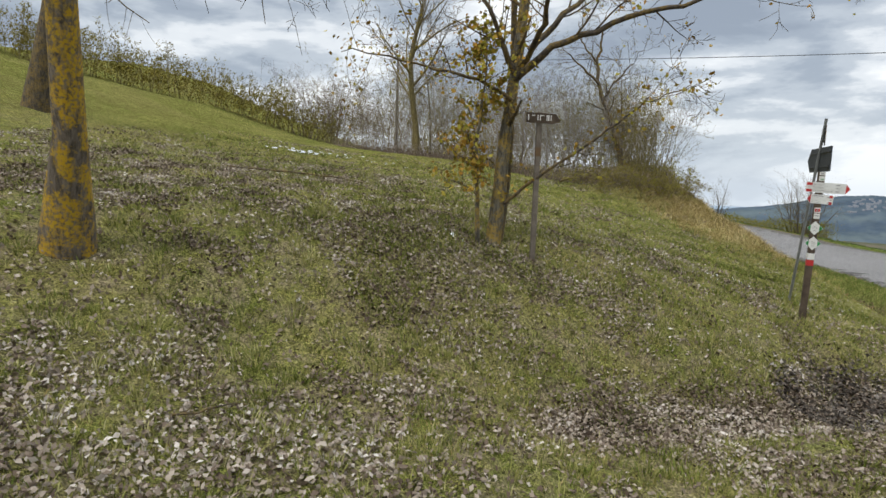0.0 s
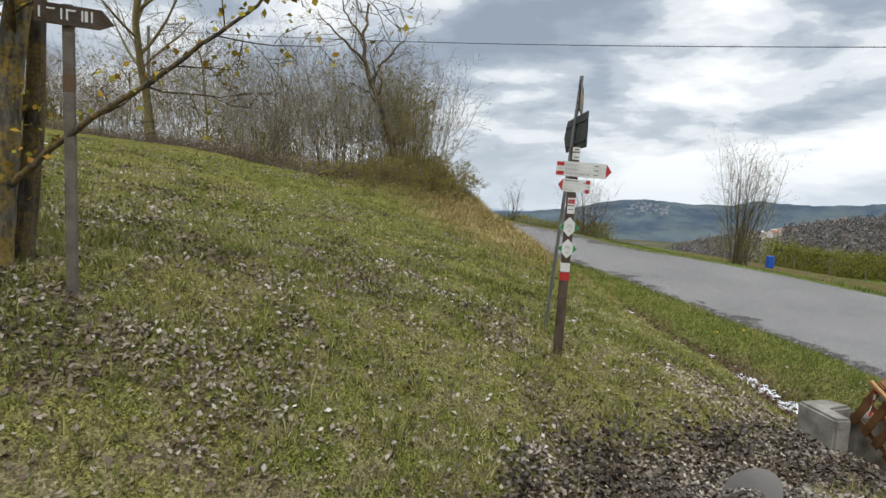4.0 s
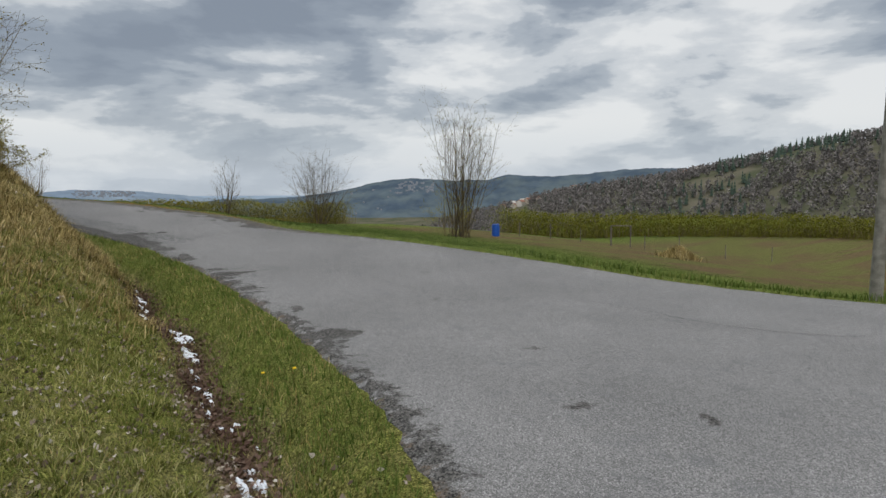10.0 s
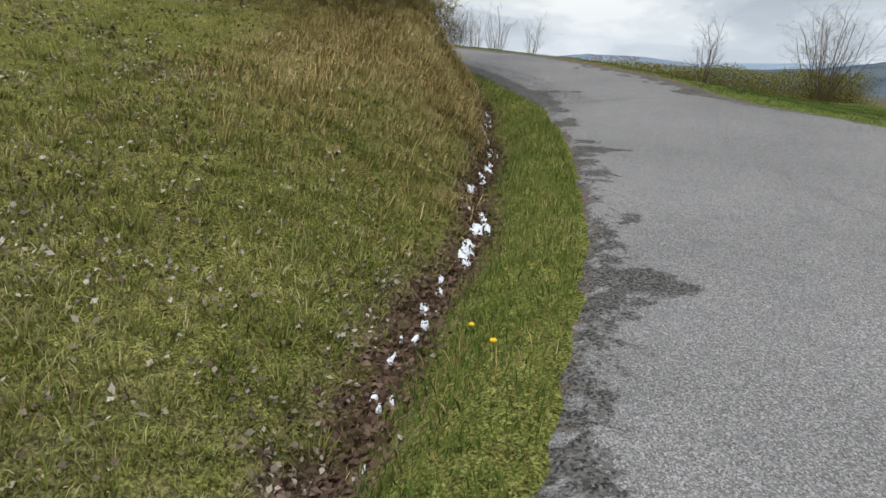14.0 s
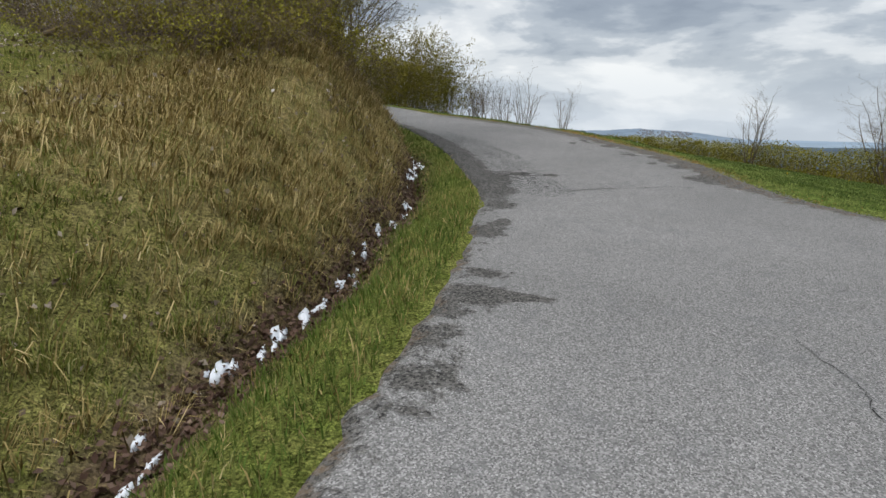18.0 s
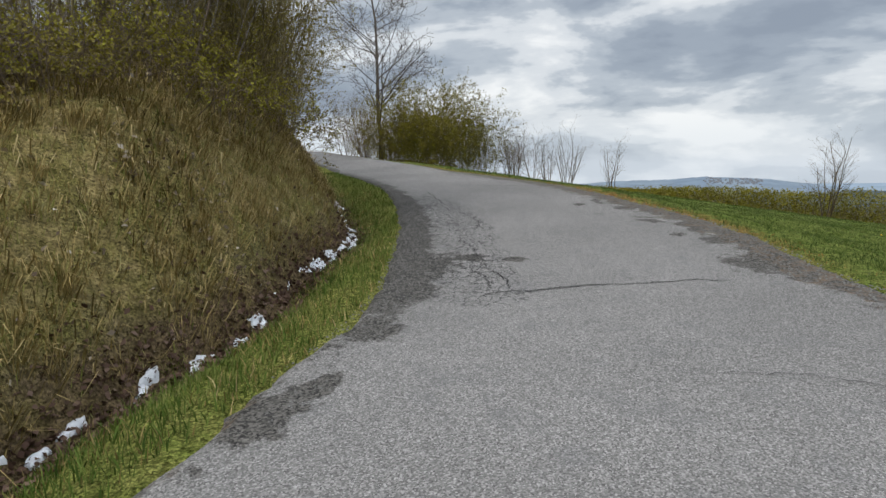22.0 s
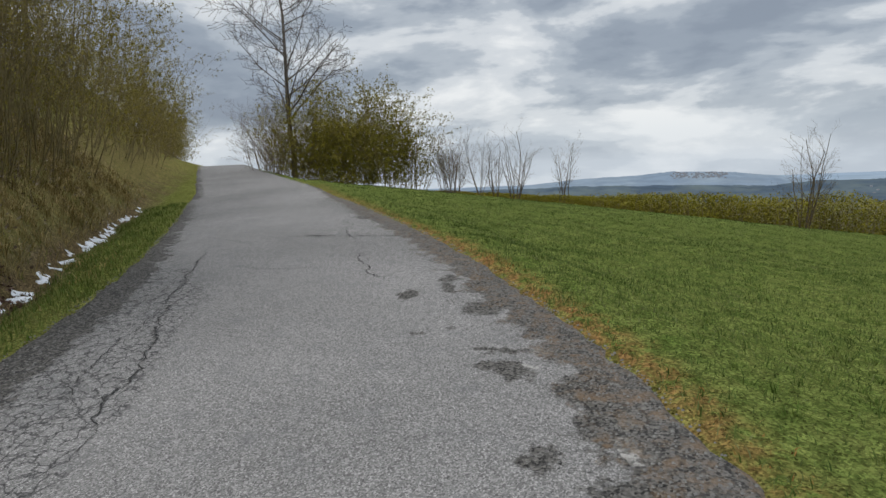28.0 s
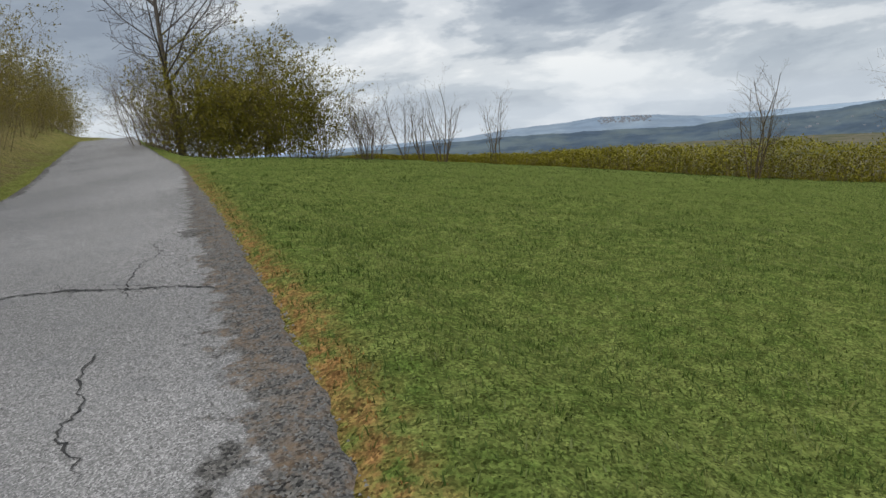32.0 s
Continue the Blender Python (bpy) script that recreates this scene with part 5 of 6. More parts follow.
def panel(z, w, h, tip, mat, yaw, text, tmat, sink):
    o = on_pole(z)
    m = pose(o.x, o.y, o.z, 0, 0, yaw)
    outline = [(-w * 0.45, -h / 2), (w * 0.55 - tip, -h / 2), (w * 0.55, 0), (w * 0.55 - tip, h / 2), (-w * 0.45, h / 2)]
    face = part("panel", plate(outline, 0.004, (0, -0.042, 0)), mat, pole)
    face.matrix_basis = m
    rim = part("panel_back", plate([(u * 1.012, v * 1.03) for u, v in outline], 0.012, (0, -0.0375, 0)), SIGNBACK, face)
    for v in (-h * 0.3, h * 0.3):
        part("rail", box(w * 0.85, 0.016, 0.03, (0.0, -0.018, v), 0.002), SIGNBACK, face)
    if text:
        lettering("lettering", text, 0.15, tmat, face, (-w * 0.38, -0.0425, 0.01))
    return face


panel(2.56, 1.35, 0.40, 0.20, BLUESIGN, 73, "MATERASSI", WHITE, 0)
f2 = panel(2.98, 0.80, 0.32, 0.14, BROWNSIGN, 58, "", WHITE, 0)
YELLOW = simple("yellow_print", (0.48, 0.30, 0.04), (0.42, 0.25, 0.03), 9, 0.6)
for u, l in ((-0.25, 0.14), (-0.05, 0.16), (0.15, 0.1)):
    part("print_bar", box(l, 0.001, 0.10, (u, -0.0427, 0), 0), YELLOW, f2)

# ---- the old name board by the tree ----
bx, by = 1.30, 8.76
nb = thing("name_board", "old wooden arrow board with scratched white letters on a post", "sign", bx, by, gz(bx, by), 6)
part("post", box(0.075, 0.06, 2.15, (0, 0, 1.03), 0.006), GREYWOOD, nb)
outline = [(-0.20, -0.065), (0.20, -0.075), (0.30, -0.03), (0.22, 0.065), (-0.20, 0.075)]
brd = part("board", plate(outline, 0.022, (0.0, -0.055, 2.02)), DARKWOOD, nb)
for k, (u, l) in enumerate(((-0.17, 0.012), (-0.10, 0.05), (-0.035, 0.012), (0.0, 0.012), (0.03, 0.05), (0.095, 0.012), (0.12, 0.02), (0.155, 0.012))):
    part("letter_bar", box(l, 0.002, 0.075 if l < 0.03 else 0.012, (u, -0.056, 2.025 + (0.03 if l > 0.03 else 0)), 0), WHITE, brd)
part("paint_band", box(0.079, 0.064, 0.13, (0, 0, 1.55), 0.004), BROWNSIGN, nb)

# ---- the drain inlet with its pallet ----
di = thing("drain_inlet", "mossy concrete drain inlet sunk beside the road", "drain", 10.2, 8.6, -2.70)


def block(sx_, sy_, sz_, at, rot=None):
    bm = box(sx_, sy_, sz_, (0, 0, 0), 0.025)
    bmesh.ops.subdivide_edges(bm, edges=[e for e in bm.edges if e.calc_length() > 0.2], cuts=3, use_grid_fill=True)
    for v in bm.verts:
        v.co += Vector(noise.noise_vector(v.co * 4 + Vector(at))) * 0.012
    if rot:
        bmesh.ops.rotate(bm, matrix=Euler((0, 0, radians(rot))).to_matrix(), verts=bm.verts)
    bmesh.ops.translate(bm, vec=at, verts=bm.verts)
    return bm


# wall colour holds both the stains and the shade of the deep pit
part("wall", block(0.50, 1.80, 1.20, (0.50, -0.05, -0.42), -4), STAIN_SHADE, di, "stained concrete wall on the road side, pit shade painted in")
part("wall", block(1.30, 0.30, 1.1, (-0.20, -0.85, -0.48), 2), STAIN_SHADE, di)
part("wall", block(0.75, 0.20, 1.0, (0.0, 0.62, -0.62), -3), STAIN_SHADE, di, "dark concrete back wall under the verge")
bm = bmesh.new()
ell = [bm.verts.new((u, v, 0.0)) for u, v in ((-0.98, 0.90), (-0.56, 0.88), (-0.42, 0.60), (-0.80, 0.56), (-0.88, 0.22), (-1.10, 0.25))]
low = [bm.verts.new((q.co.x, q.co.y, -1.0)) for q in ell]
bm.faces.new(ell[::-1])
bm.faces.new(low)
for k in range(6):
    bm.faces.new((ell[k], ell[(k + 1) % 6], low[(k + 1) % 6], low[k]))
bmesh.ops.recalc_face_normals(bm, faces=bm.faces)
bmesh.ops.bevel(bm, geom=bm.edges[:], offset=0.03, segments=2, affect="EDGES")
part("wing", bm, CONCRETE, di, "pale concrete wing wall with a worn corner")
# dark post colour stands for the shade at the bottom
part("bottom", box(1.25, 1.6, 0.05, (-0.2, 0.0, -1.02), 0.01), DARKWOOD, di, "inlet bottom, coloured dark for the shade down there")

U, Vv = Vector((0.05, -0.82, -0.57)).normalized(), Vector((0.25, 0.56, -0.79)).normalized()
Nn = U.cross(Vv).normalized()
Vv = Nn.cross(U).normalized()
pal = thing("pallet", "broken wooden pallet leaning in the drain inlet", "pallet", 9.56, 8.76, -2.22)
base = Matrix((U, Nn, Vv)).transposed().to_4x4()


def slat(name, su, sn, sv, at, mat, label=""):
    bm = box(su, sn, sv, at, 0.004)
    bmesh.ops.transform(bm, matrix=base, verts=bm.verts)
    return part(name, bm, mat, pal, label)


for k in range(6):
    slat("slat", 0.10, 0.02, 0.80, (0.06 + 0.175 * k, 0.0, 0.42), PALLET)
slat("batten", 1.12, 0.045, 0.045, (0.52, -0.035, 0.06), FRESHWOOD, "pale sawn batten")
for u in (0.07, 0.52, 0.97):
    slat("stringer_block", 0.12, 0.085, 0.11, (u, 0.052, 0.06), PALLET, "split orange wood block")
for v in (0.40, 0.74):
    slat("bearer", 1.08, 0.02, 0.09, (0.52, 0.022, v), PALLET)
tape = thing("warning_tape", "torn red and white barrier tape hanging on the pallet", "tape", 9.55, 8.80, -2.30)
for k in range(5):
    part("tape_strip", box(0.055 - 0.006 * (k % 2), 0.003, 0.075, (0.012 * math.sin(k * 1.7), -0.03 + 0.008 * k, -0.05 - 0.072 * k), 0, (4 * k, 9 * math.sin(k), 14 * k)), RED if k % 2 == 0 else WHITE, tape)
# ---- puddle, barrel, stakes, hay, cable ----
m = Mat("puddle_water", 0.04, 0.0, 0.5)
WATER = m.done((0.06, 0.05, 0.038), m.noise(6, 3), 0.05, 0.01)
ang = np.linspace(0, 2 * np.pi, 49)[:-1]
rad = 0.62 + 0.13 * np.sin(ang * 2 + 1) + 0.08 * np.sin(ang * 3) + 0.035 * np.sin(ang * 5 + 2) + 0.015 * np.sin(ang * 9)
du, dv = rad * 1.55 * np.cos(ang), (rad + 0.09 * np.sin(ang * 4 + 0.5)) * 0.66 * np.sin(ang)
pud = np.stack([6.62 + du * 0.82 - dv * 0.57, 7.53 + du * 0.57 + dv * 0.82, np.full(48, -2.900)], 1)
ob = part("puddle", (pud, [list(range(48))]), WATER)
tagged(ob, "shallow muddy puddle before the drain inlet", "puddle", kind="structure")

bar = thing("barrel", "blue plastic barrel standing on the field edge", "barrel", 40.3, 40.9, gz(40.3, 40.9) + 0.0)
bm = bmesh.new()
prof = [(0.0, 0.0), (0.27, 0.0), (0.29, 0.04), (0.30, 0.30), (0.31, 0.33), (0.30, 0.36), (0.30, 0.62), (0.31, 0.65), (0.30, 0.68), (0.285, 0.88), (0.26, 0.93), (0.0, 0.93)]
ringv = [[bm.verts.new((rr * math.cos(a), rr * math.sin(a), z)) for a in np.linspace(0, 2 * math.pi, 21)[:-1]] for rr, z in prof[1:-1]]
for a, b in zip(ringv, ringv[1:]):
    for k in range(20):
        bm.faces.new((a[k], a[(k + 1) % 20], b[(k + 1) % 20], b[k]))
bm.faces.new(ringv[0][::-1])
bm.faces.new(ringv[-1])
part("body", bm, BARREL, bar)
part("lid_ring", rod((0, 0, 0.86), (0, 0, 0.885), 0.298, sides=20), BLACK, bar)
part("cap", rod((0.12, 0, 0.925), (0.12, 0, 0.96), 0.05), BARREL, bar)

for k, (x, y, h) in enumerate([(46, 44, 1.2), (49, 43.2, 1.4), (52, 42.3, 1.3), (55, 41.2, 1.6), (58.5, 40.0, 1.3), (62, 38.6, 1.7), (67, 36.6, 1.4), (72, 34.4, 1.5), (44, 52, 2.2), (45.0, 51.6, 2.4), (45.8, 52.4, 2.1)]):
    stake = thing("field_stake", "thin grey wooden stake in the ploughed field", "stake", x, y, gz(x, y), 0, "stakes in the field")
    part("stake_body", rod((0, 0, -0.1), (0.03 * math.sin(k * 3), 0.03, h), 0.05, 0.04, 8), GREYWOOD, stake)
fr = thing("field_frame", "square wooden frame standing in the field", "frame", 57.5, 42.0, gz(57.5, 42.0), -50)
part("upright", rod((-0.9, 0, -0.1), (-0.9, 0, 2.0), 0.06, sides=8), GREYWOOD, fr)
part("upright", rod((0.9, 0, -0.1), (0.9, 0, 2.0), 0.06, sides=8), GREYWOOD, fr)
part("crossbar", rod((-0.95, 0, 1.95), (0.95, 0, 1.95), 0.05, sides=8), GREYWOOD, fr)
r_ = np.random.default_rng(9)
n = 900
hx, hy = r_.normal(0, 0.75, n), r_.normal(0, 0.45, n)
hz = 0.75 * np.exp(-(hx ** 2 / 1.0 + hy ** 2 / 0.4)) * r_.uniform(0.2, 1, n)
v, f = blades(46 + hx, 29 + hy, on_ground(46 + hx, 29 + hy) + hz, np.full(n, 0.4), np.full(n, 0.05), r_, 0.95)
tagged(quick("straw_heap", v, f, GRASS_DRY), "heap of dry straw on the field edge", "straw", kind="stuff")

up = thing("utility_pole", "slim wooden utility pole behind the hill thicket", "pole", -3.4, 41.4, gz(-3.4, 41.4))
part("pole", rod((0, 0, -0.3), (0, 0, 7.76 - gz(-3.4, 41.4) + 0.15), 0.11, 0.08, 12), GREYWOOD, up)
part("insulator", rod((0.0, 0, 7.70 - gz(-3.4, 41.4)), (0.16, 0, 7.76 - gz(-3.4, 41.4)), 0.03), BLACK, up)
endp = (25.3, 11.68, 3.9)
gp = gz(endp[0], endp[1])
cp = thing("roadside_pole", "tapered grey pole with a red and white trail mark", "pole", endp[0], endp[1], gp)
part("pole", rod((0, 0, -0.3), (0, 0, 4.15 - gp), 0.145, 0.095, 16), CONCRETE, cp)
part("paint_mark", box(0.11, 0.02, 0.12, (-0.02, -0.135, -1.95 - gp), 0.004, (0, 0, 0)), WHITE, cp, "white painted trail mark")
part("paint_mark", box(0.11, 0.02, 0.12, (-0.02, -0.137, -2.07 - gp), 0.004, (0, 0, 0)), RED, cp, "red painted trail mark")
part("clamp", rod((0, 0, 3.86 - gp), (0, 0, 3.94 - gp), 0.115, sides=16), STEEL, cp)
A_, B_ = np.array([-3.25, 41.4, 7.74]), np.array(endp)
tt = np.linspace(0, 1, 40)[:, None]
line = A_ + (B_ - A_) * tt
line[:, 2] -= (4 * 0.364 * tt * (1 - tt))[:, 0]
v, f = tubes([(line, np.full(40, 0.014))], 6)
cab = quick("cable", v, f, WIRE, None, True)
tagged(cab, "thin black overhead cable crossing the sky", "cable")

# a fallen branch on the slope, brushwood under the thicket
r_ = np.random.default_rng(14)


def fallen(x0, y0, x1, y1, r0, label, seed, n=14, lift=0.05, twigs=6):
    r = np.random.default_rng(seed)
    t = np.linspace(0, 1, n)
    x = x0 + (x1 - x0) * t + 0.05 * np.cumsum(r.normal(0, 1, n)) * 0.5
    y = y0 + (y1 - y0) * t + 0.05 * np.cumsum(r.normal(0, 1, n)) * 0.5
    z = on_ground(x, y) + r0 + lift * np.sin(t * np.pi)
    b = new("fallen_branch")
    tagged(b, label, "branch")
    main = (np.stack([x, y, z], 1), np.linspace(r0, r0 * 0.3, n))
    v, f = tubes([main], 6)
    quick("stick", v, f, BARK_DARK, b, True)
    fine = limbs_from(r, [main], 1, twigs, 0.4) if twigs else []
    if fine:
        v, f = tubes(fine, 3)
        tagged(quick("twig_spray", v, f, BARK_DARK, b), "thin side twigs", kind="stuff")
    return b


fallen(-4.6, 12.85, -1.4, 12.55, 0.028, "long dark fallen branch lying on the leaf litter", 1)
fallen(-1.9, 3.9, -1.4, 4.7, 0.012, "thin pale fallen branch on the leaf litter", 2, twigs=3)
fallen(-3.2, 3.4, -2.2, 3.0, 0.012, "thin pale fallen branch on the leaf litter", 3, twigs=4)
fallen(-2.4, 2.4, -2.9, 3.3, 0.014, "thin pale fallen branch on the leaf litter", 4, twigs=4)
fallen(4.4, 23.5, 5.9, 24.2, 0.06, "old log with broken branches under the thicket", 5, lift=0.15, twigs=12)
for k in range(10):
    x, y = 1.5 + 0.65 * k, 26.4 - 0.30 * k + r_.normal(0, 0.3)
    fallen(x - 0.8, y, x + 0.9, y + r_.normal(0, 0.4), 0.022, "brushwood branch lying along the thicket foot", 20 + k, lift=0.2, twigs=14)

# ---- the valley: woods, conifers, houses ----
def polar(az, d):
    a = np.radians(az)
    return 10 + d * np.sin(a), 10 + d * np.cos(a)


r_ = np.random.default_rng(51)


def wood(name, label, n, az0, az1, d0, d1, mat, size, tall, puffs, seed, keep=0.42):
    r = np.random.default_rng(seed)
    az, d = r.uniform(az0, az1, n * 3), np.sqrt(r.uniform(d0 ** 2, d1 ** 2, n * 3))
    x, y = polar(az, d)
    clearing = (np.abs(az - 45.2) < 0.8) & (d > 600) | (np.abs(az - 68.5) < 3.0) & (d > 800) & (d < 880)
    ok = (fnoise(x / 70.0, y / 70.0, seed) > keep) & ~clearing
    x, y = x[ok][:n], y[ok][:n]
    z = on_ground(x, y)
    k = len(x)
    h = tall * r.uniform(0.6, 1.25, k)
    u = r.uniform(0.15, 1.0, (k, puffs))
    wdt = 0.36 * h[:, None] * np.sin(np.clip(u, 0.1, 0.97) * np.pi) ** 0.6
    a = r.uniform(0, 2 * np.pi, (k, puffs))
    pts = np.stack([x[:, None] + wdt * np.cos(a) * r.uniform(0.2, 1, (k, puffs)), y[:, None] + wdt * np.sin(a) * r.uniform(0.2, 1, (k, puffs)), z[:, None] + h[:, None] * u], 2).reshape(-1, 3)
    v, f = flakes(pts, size, r, 1.3)
    return tagged(quick(name, v, f, mat), label, "woodland", kind="stuff")


wood("far_woodland", "bare grey woods on the opposite hillside", 6800, 34, 90, 430, 940, FOREST, 2.0, 10, 26, 1, 0.30)
wood("far_woodland", "grey bushes in the valley below the fields", 2600, 24, 85, 240, 430, FOREST, 1.3, 5.5, 18, 2, 0.30)

def conifers(n, az0, az1, d0, d1, seed):
    r = np.random.default_rng(seed)
    az, d = r.uniform(az0, az1, n), r.uniform(d0, d1, n)
    x, y = polar(az, d)
    z = on_ground(x, y)
    V, F, o = [], [], 0
    for k in range(n):
        h, w = r.uniform(9, 17), r.uniform(2.0, 3.2)
        for t in range(4):
            z0, z1, ww = z[k] + h * (0.08 + 0.22 * t), z[k] + h * min(1.0, 0.42 + 0.22 * t), w * (1 - 0.22 * t)
            a = np.arange(7) * 2 * np.pi / 7 + r.uniform(0, 1)
            rr = ww * r.uniform(0.75, 1.2, 7)
            ringp = np.stack([x[k] + rr * np.cos(a), y[k] + rr * np.sin(a), np.full(7, z0) + r.normal(0, 0.4, 7)], 1)
            V.append(np.vstack([ringp, [[x[k], y[k], z1]]]))
            F += [(o + i, o + (i + 1) % 7, o + 7) for i in range(7)]
            o += 8
    return tagged(quick("conifer_wood", np.concatenate(V), np.array(F), CONIFER), "stand of dark conifers on the opposite hill", "woodland", kind="stuff")


conifers(110, 62, 72, 800, 930, 11)
conifers(46, 58, 65, 640, 760, 12)
conifers(26, 44, 58, 660, 900, 13)
conifers(26, 70, 84, 800, 930, 14)


def house(x, y, w, d, h, rz, wallm, label, group):
    z = gz(x, y) - 1.0
    o = thing("house", label, "house", x, y, z, rz, group)
    wl_ = part("wall", box(w, d, h + 1, (0, 0, (h + 1) / 2), 0), wallm, o)
    bm = bmesh.new()
    e, t = 0.5, h + 1
    pr = [(-d / 2 - e, t - 0.25), (0, t + d * 0.28), (d / 2 + e, t - 0.25), (d / 2 + e, t), (0, t + d * 0.28 + 0.3), (-d / 2 - e, t)]
    a = [bm.verts.new((-w / 2 - e, u, v)) for u, v in pr]
    b = [bm.verts.new((w / 2 + e, u, v)) for u, v in pr]
    bm.faces.new(a[::-1])
    bm.faces.new(b)
    for k in range(6):
        bm.faces.new((a[k], a[(k + 1) % 6], b[(k + 1) % 6], b[k]))
    bmesh.ops.recalc_face_normals(bm, faces=bm.faces)
    roof = part("roof", bm, TERRACOTTA, o)
    for q in (-1, 1):
        gx_ = q * (w / 2 - 0.02)
        part("gable", (np.array([(gx_, -d / 2, t - 0.05), (gx_, d / 2, t - 0.05), (gx_, 0, t + d * 0.27)]), [(0, 2, 1) if q < 0 else (0, 1, 2)]), wallm, o)
    part("chimney", box(0.7, 0.7, 1.6, (w * 0.2, d * 0.12, t + d * 0.25), 0), wallm, roof)
    for s in (-1, 1):
        for k in range(max(2, int(w / 3.2))):
            for lev in range(max(1, int(h / 2.8))):
                u = -w / 2 + w * (k + 0.5) / max(2, int(w / 3.2))
                part("window", box(1.0, 0.12, 1.4, (u, s * d / 2, 2.2 + 2.8 * lev), 0), PANE, o)


PLASTER_W = simple("pale_plaster", (0.66, 0.63, 0.58), (0.58, 0.55, 0.50), 0.3, 0.9)
spots = [(45.2, 885, 14, 9, 6.5, 20), (44.5, 880, 11, 8, 5.5, 40), (46.0, 892, 12, 8, 5.6, -10), (43.6, 905, 10, 8, 5.5, 15), (46.8, 880, 10, 7, 5.5, 60), (41.2, 720, 10, 8, 6, 30),
         (60.8, 905, 16, 10, 6.5, 10), (59.6, 912, 10, 8, 5, 50), (52.0, 930, 12, 8, 6, 25), (50.0, 940, 11, 8, 6, 5), (54.0, 935, 10, 8, 5, -20), (48.4, 935, 10, 8, 6, 15), (56.5, 925, 11, 8, 5.5, 35),
         (63.5, 640, 11, 8, 5, 25), (60.2, 560, 10, 8, 5, -15)]
for k, (az, d, w, dd, h, rz) in enumerate(spots):
    x, y = polar(az, d)
    house(float(x), float(y), w, dd, h, rz, PLASTER if k % 3 else PLASTER_W, "far farmhouse with a terracotta roof" if k % 3 else "far pale house with a tiled roof", "houses across the valley")
# far walls glow faintly too, to stand for the haze before them
FAR_WALL = distance("far_walls", (0.09, 0.09, 0.09), (0.13, 0.12, 0.11), (0.085, 0.105, 0.135), 0.05)
# the small far towns: many tiny houses, too far to tell apart
r2 = np.random.default_rng(66)
for nm, n, az0, az1, d0, d1, s in (("far_town", 120, 6.5, 11.0, 3600, 3850, 11), ("far_village", 50, 33.5, 37.0, 2200, 2350, 9), ("far_village", 26, 20, 33, 1950, 2300, 7), ("far_village", 30, 44, 56, 955, 1000, 7)):
    az, d = r2.uniform(az0, az1, n), r2.uniform(d0, d1, n)
    x, y = polar(az, d)
    z = ridge_z(d, az, FAR_AZ, FAR_EL, 3000, 4000, -150, 0.10, 13) if d0 > 3000 else ridge_z(d, az, MID_AZ, MID_EL, 1750, 2500, -150, 0.16, 9) if d0 > 1700 else on_ground(x, y)
    V, F = [], []
    for k in range(n):
        w, h = s * r2.uniform(0.6, 1.3), s * 0.55 * r2.uniform(0.7, 1.3)
        c, s_ = math.cos(k), math.sin(k)
        o = len(V)
        for u, v, q in ((-1, -.7, 0), (1, -.7, 0), (1, .7, 0), (-1, .7, 0), (-1, -.7, 1), (1, -.7, 1), (1, .7, 1), (-1, .7, 1)):
            V.append((x[k] + (u * c - v * s_) * w / 2, y[k] + (u * s_ + v * c) * w / 2, z[k] - 2 + q * (h + 2)))
        F += [(o, o + 1, o + 5, o + 4), (o + 1, o + 2, o + 6, o + 5), (o + 2, o + 3, o + 7, o + 6), (o + 3, o, o + 4, o + 7), (o + 4, o + 5, o + 6, o + 7)]
    tagged(quick(nm, np.array(V), np.array(F), PLASTER_W if d0 < 1700 else FAR_WALL), "pale houses of a small far town", "town", kind="stuff")

# ---- cracks in the asphalt: thin tarry strips ----
def crack(points, w, seed, rough_=0.035):
    r = np.random.default_rng(seed)
    p = np.array(points, float)
    seg = np.r_[0, np.cumsum(np.hypot(*np.diff(p, axis=0).T))]
    n = max(6, int(seg[-1] / 0.045))
    s = np.linspace(0, seg[-1], n)
    c = np.stack([np.interp(s, seg, p[:, 0]), np.interp(s, seg, p[:, 1])], 1) + r.normal(0, rough_ * 0.5, (n, 2)) + rough_ * np.stack([np.sin(s * 7 + seed), np.cos(s * 5 + seed * 2)], 1)
    d = np.gradient(c, axis=0)
    d /= np.linalg.norm(d, axis=1)[:, None] + 1e-9
    nrm = np.stack([-d[:, 1], d[:, 0]], 1)
    ww = (w * r.uniform(0.25, 1.0, n) * np.clip(np.sin(np.linspace(0.05, np.pi - 0.05, n)) * 2.5, 0.2, 1))[:, None]
    a, b = c + nrm * ww / 2, c - nrm * ww / 2
    V = np.concatenate([np.c_[a, road_z(a[:, 0], a[:, 1]) + 0.007], np.c_[b, road_z(b[:, 0], b[:, 1]) + 0.007]])
    i = np.arange(n - 1)
    ob = quick("crack", V, np.stack([i, i + 1, i + 1 + n, i + n], 1), CRACK, road)
    return ob


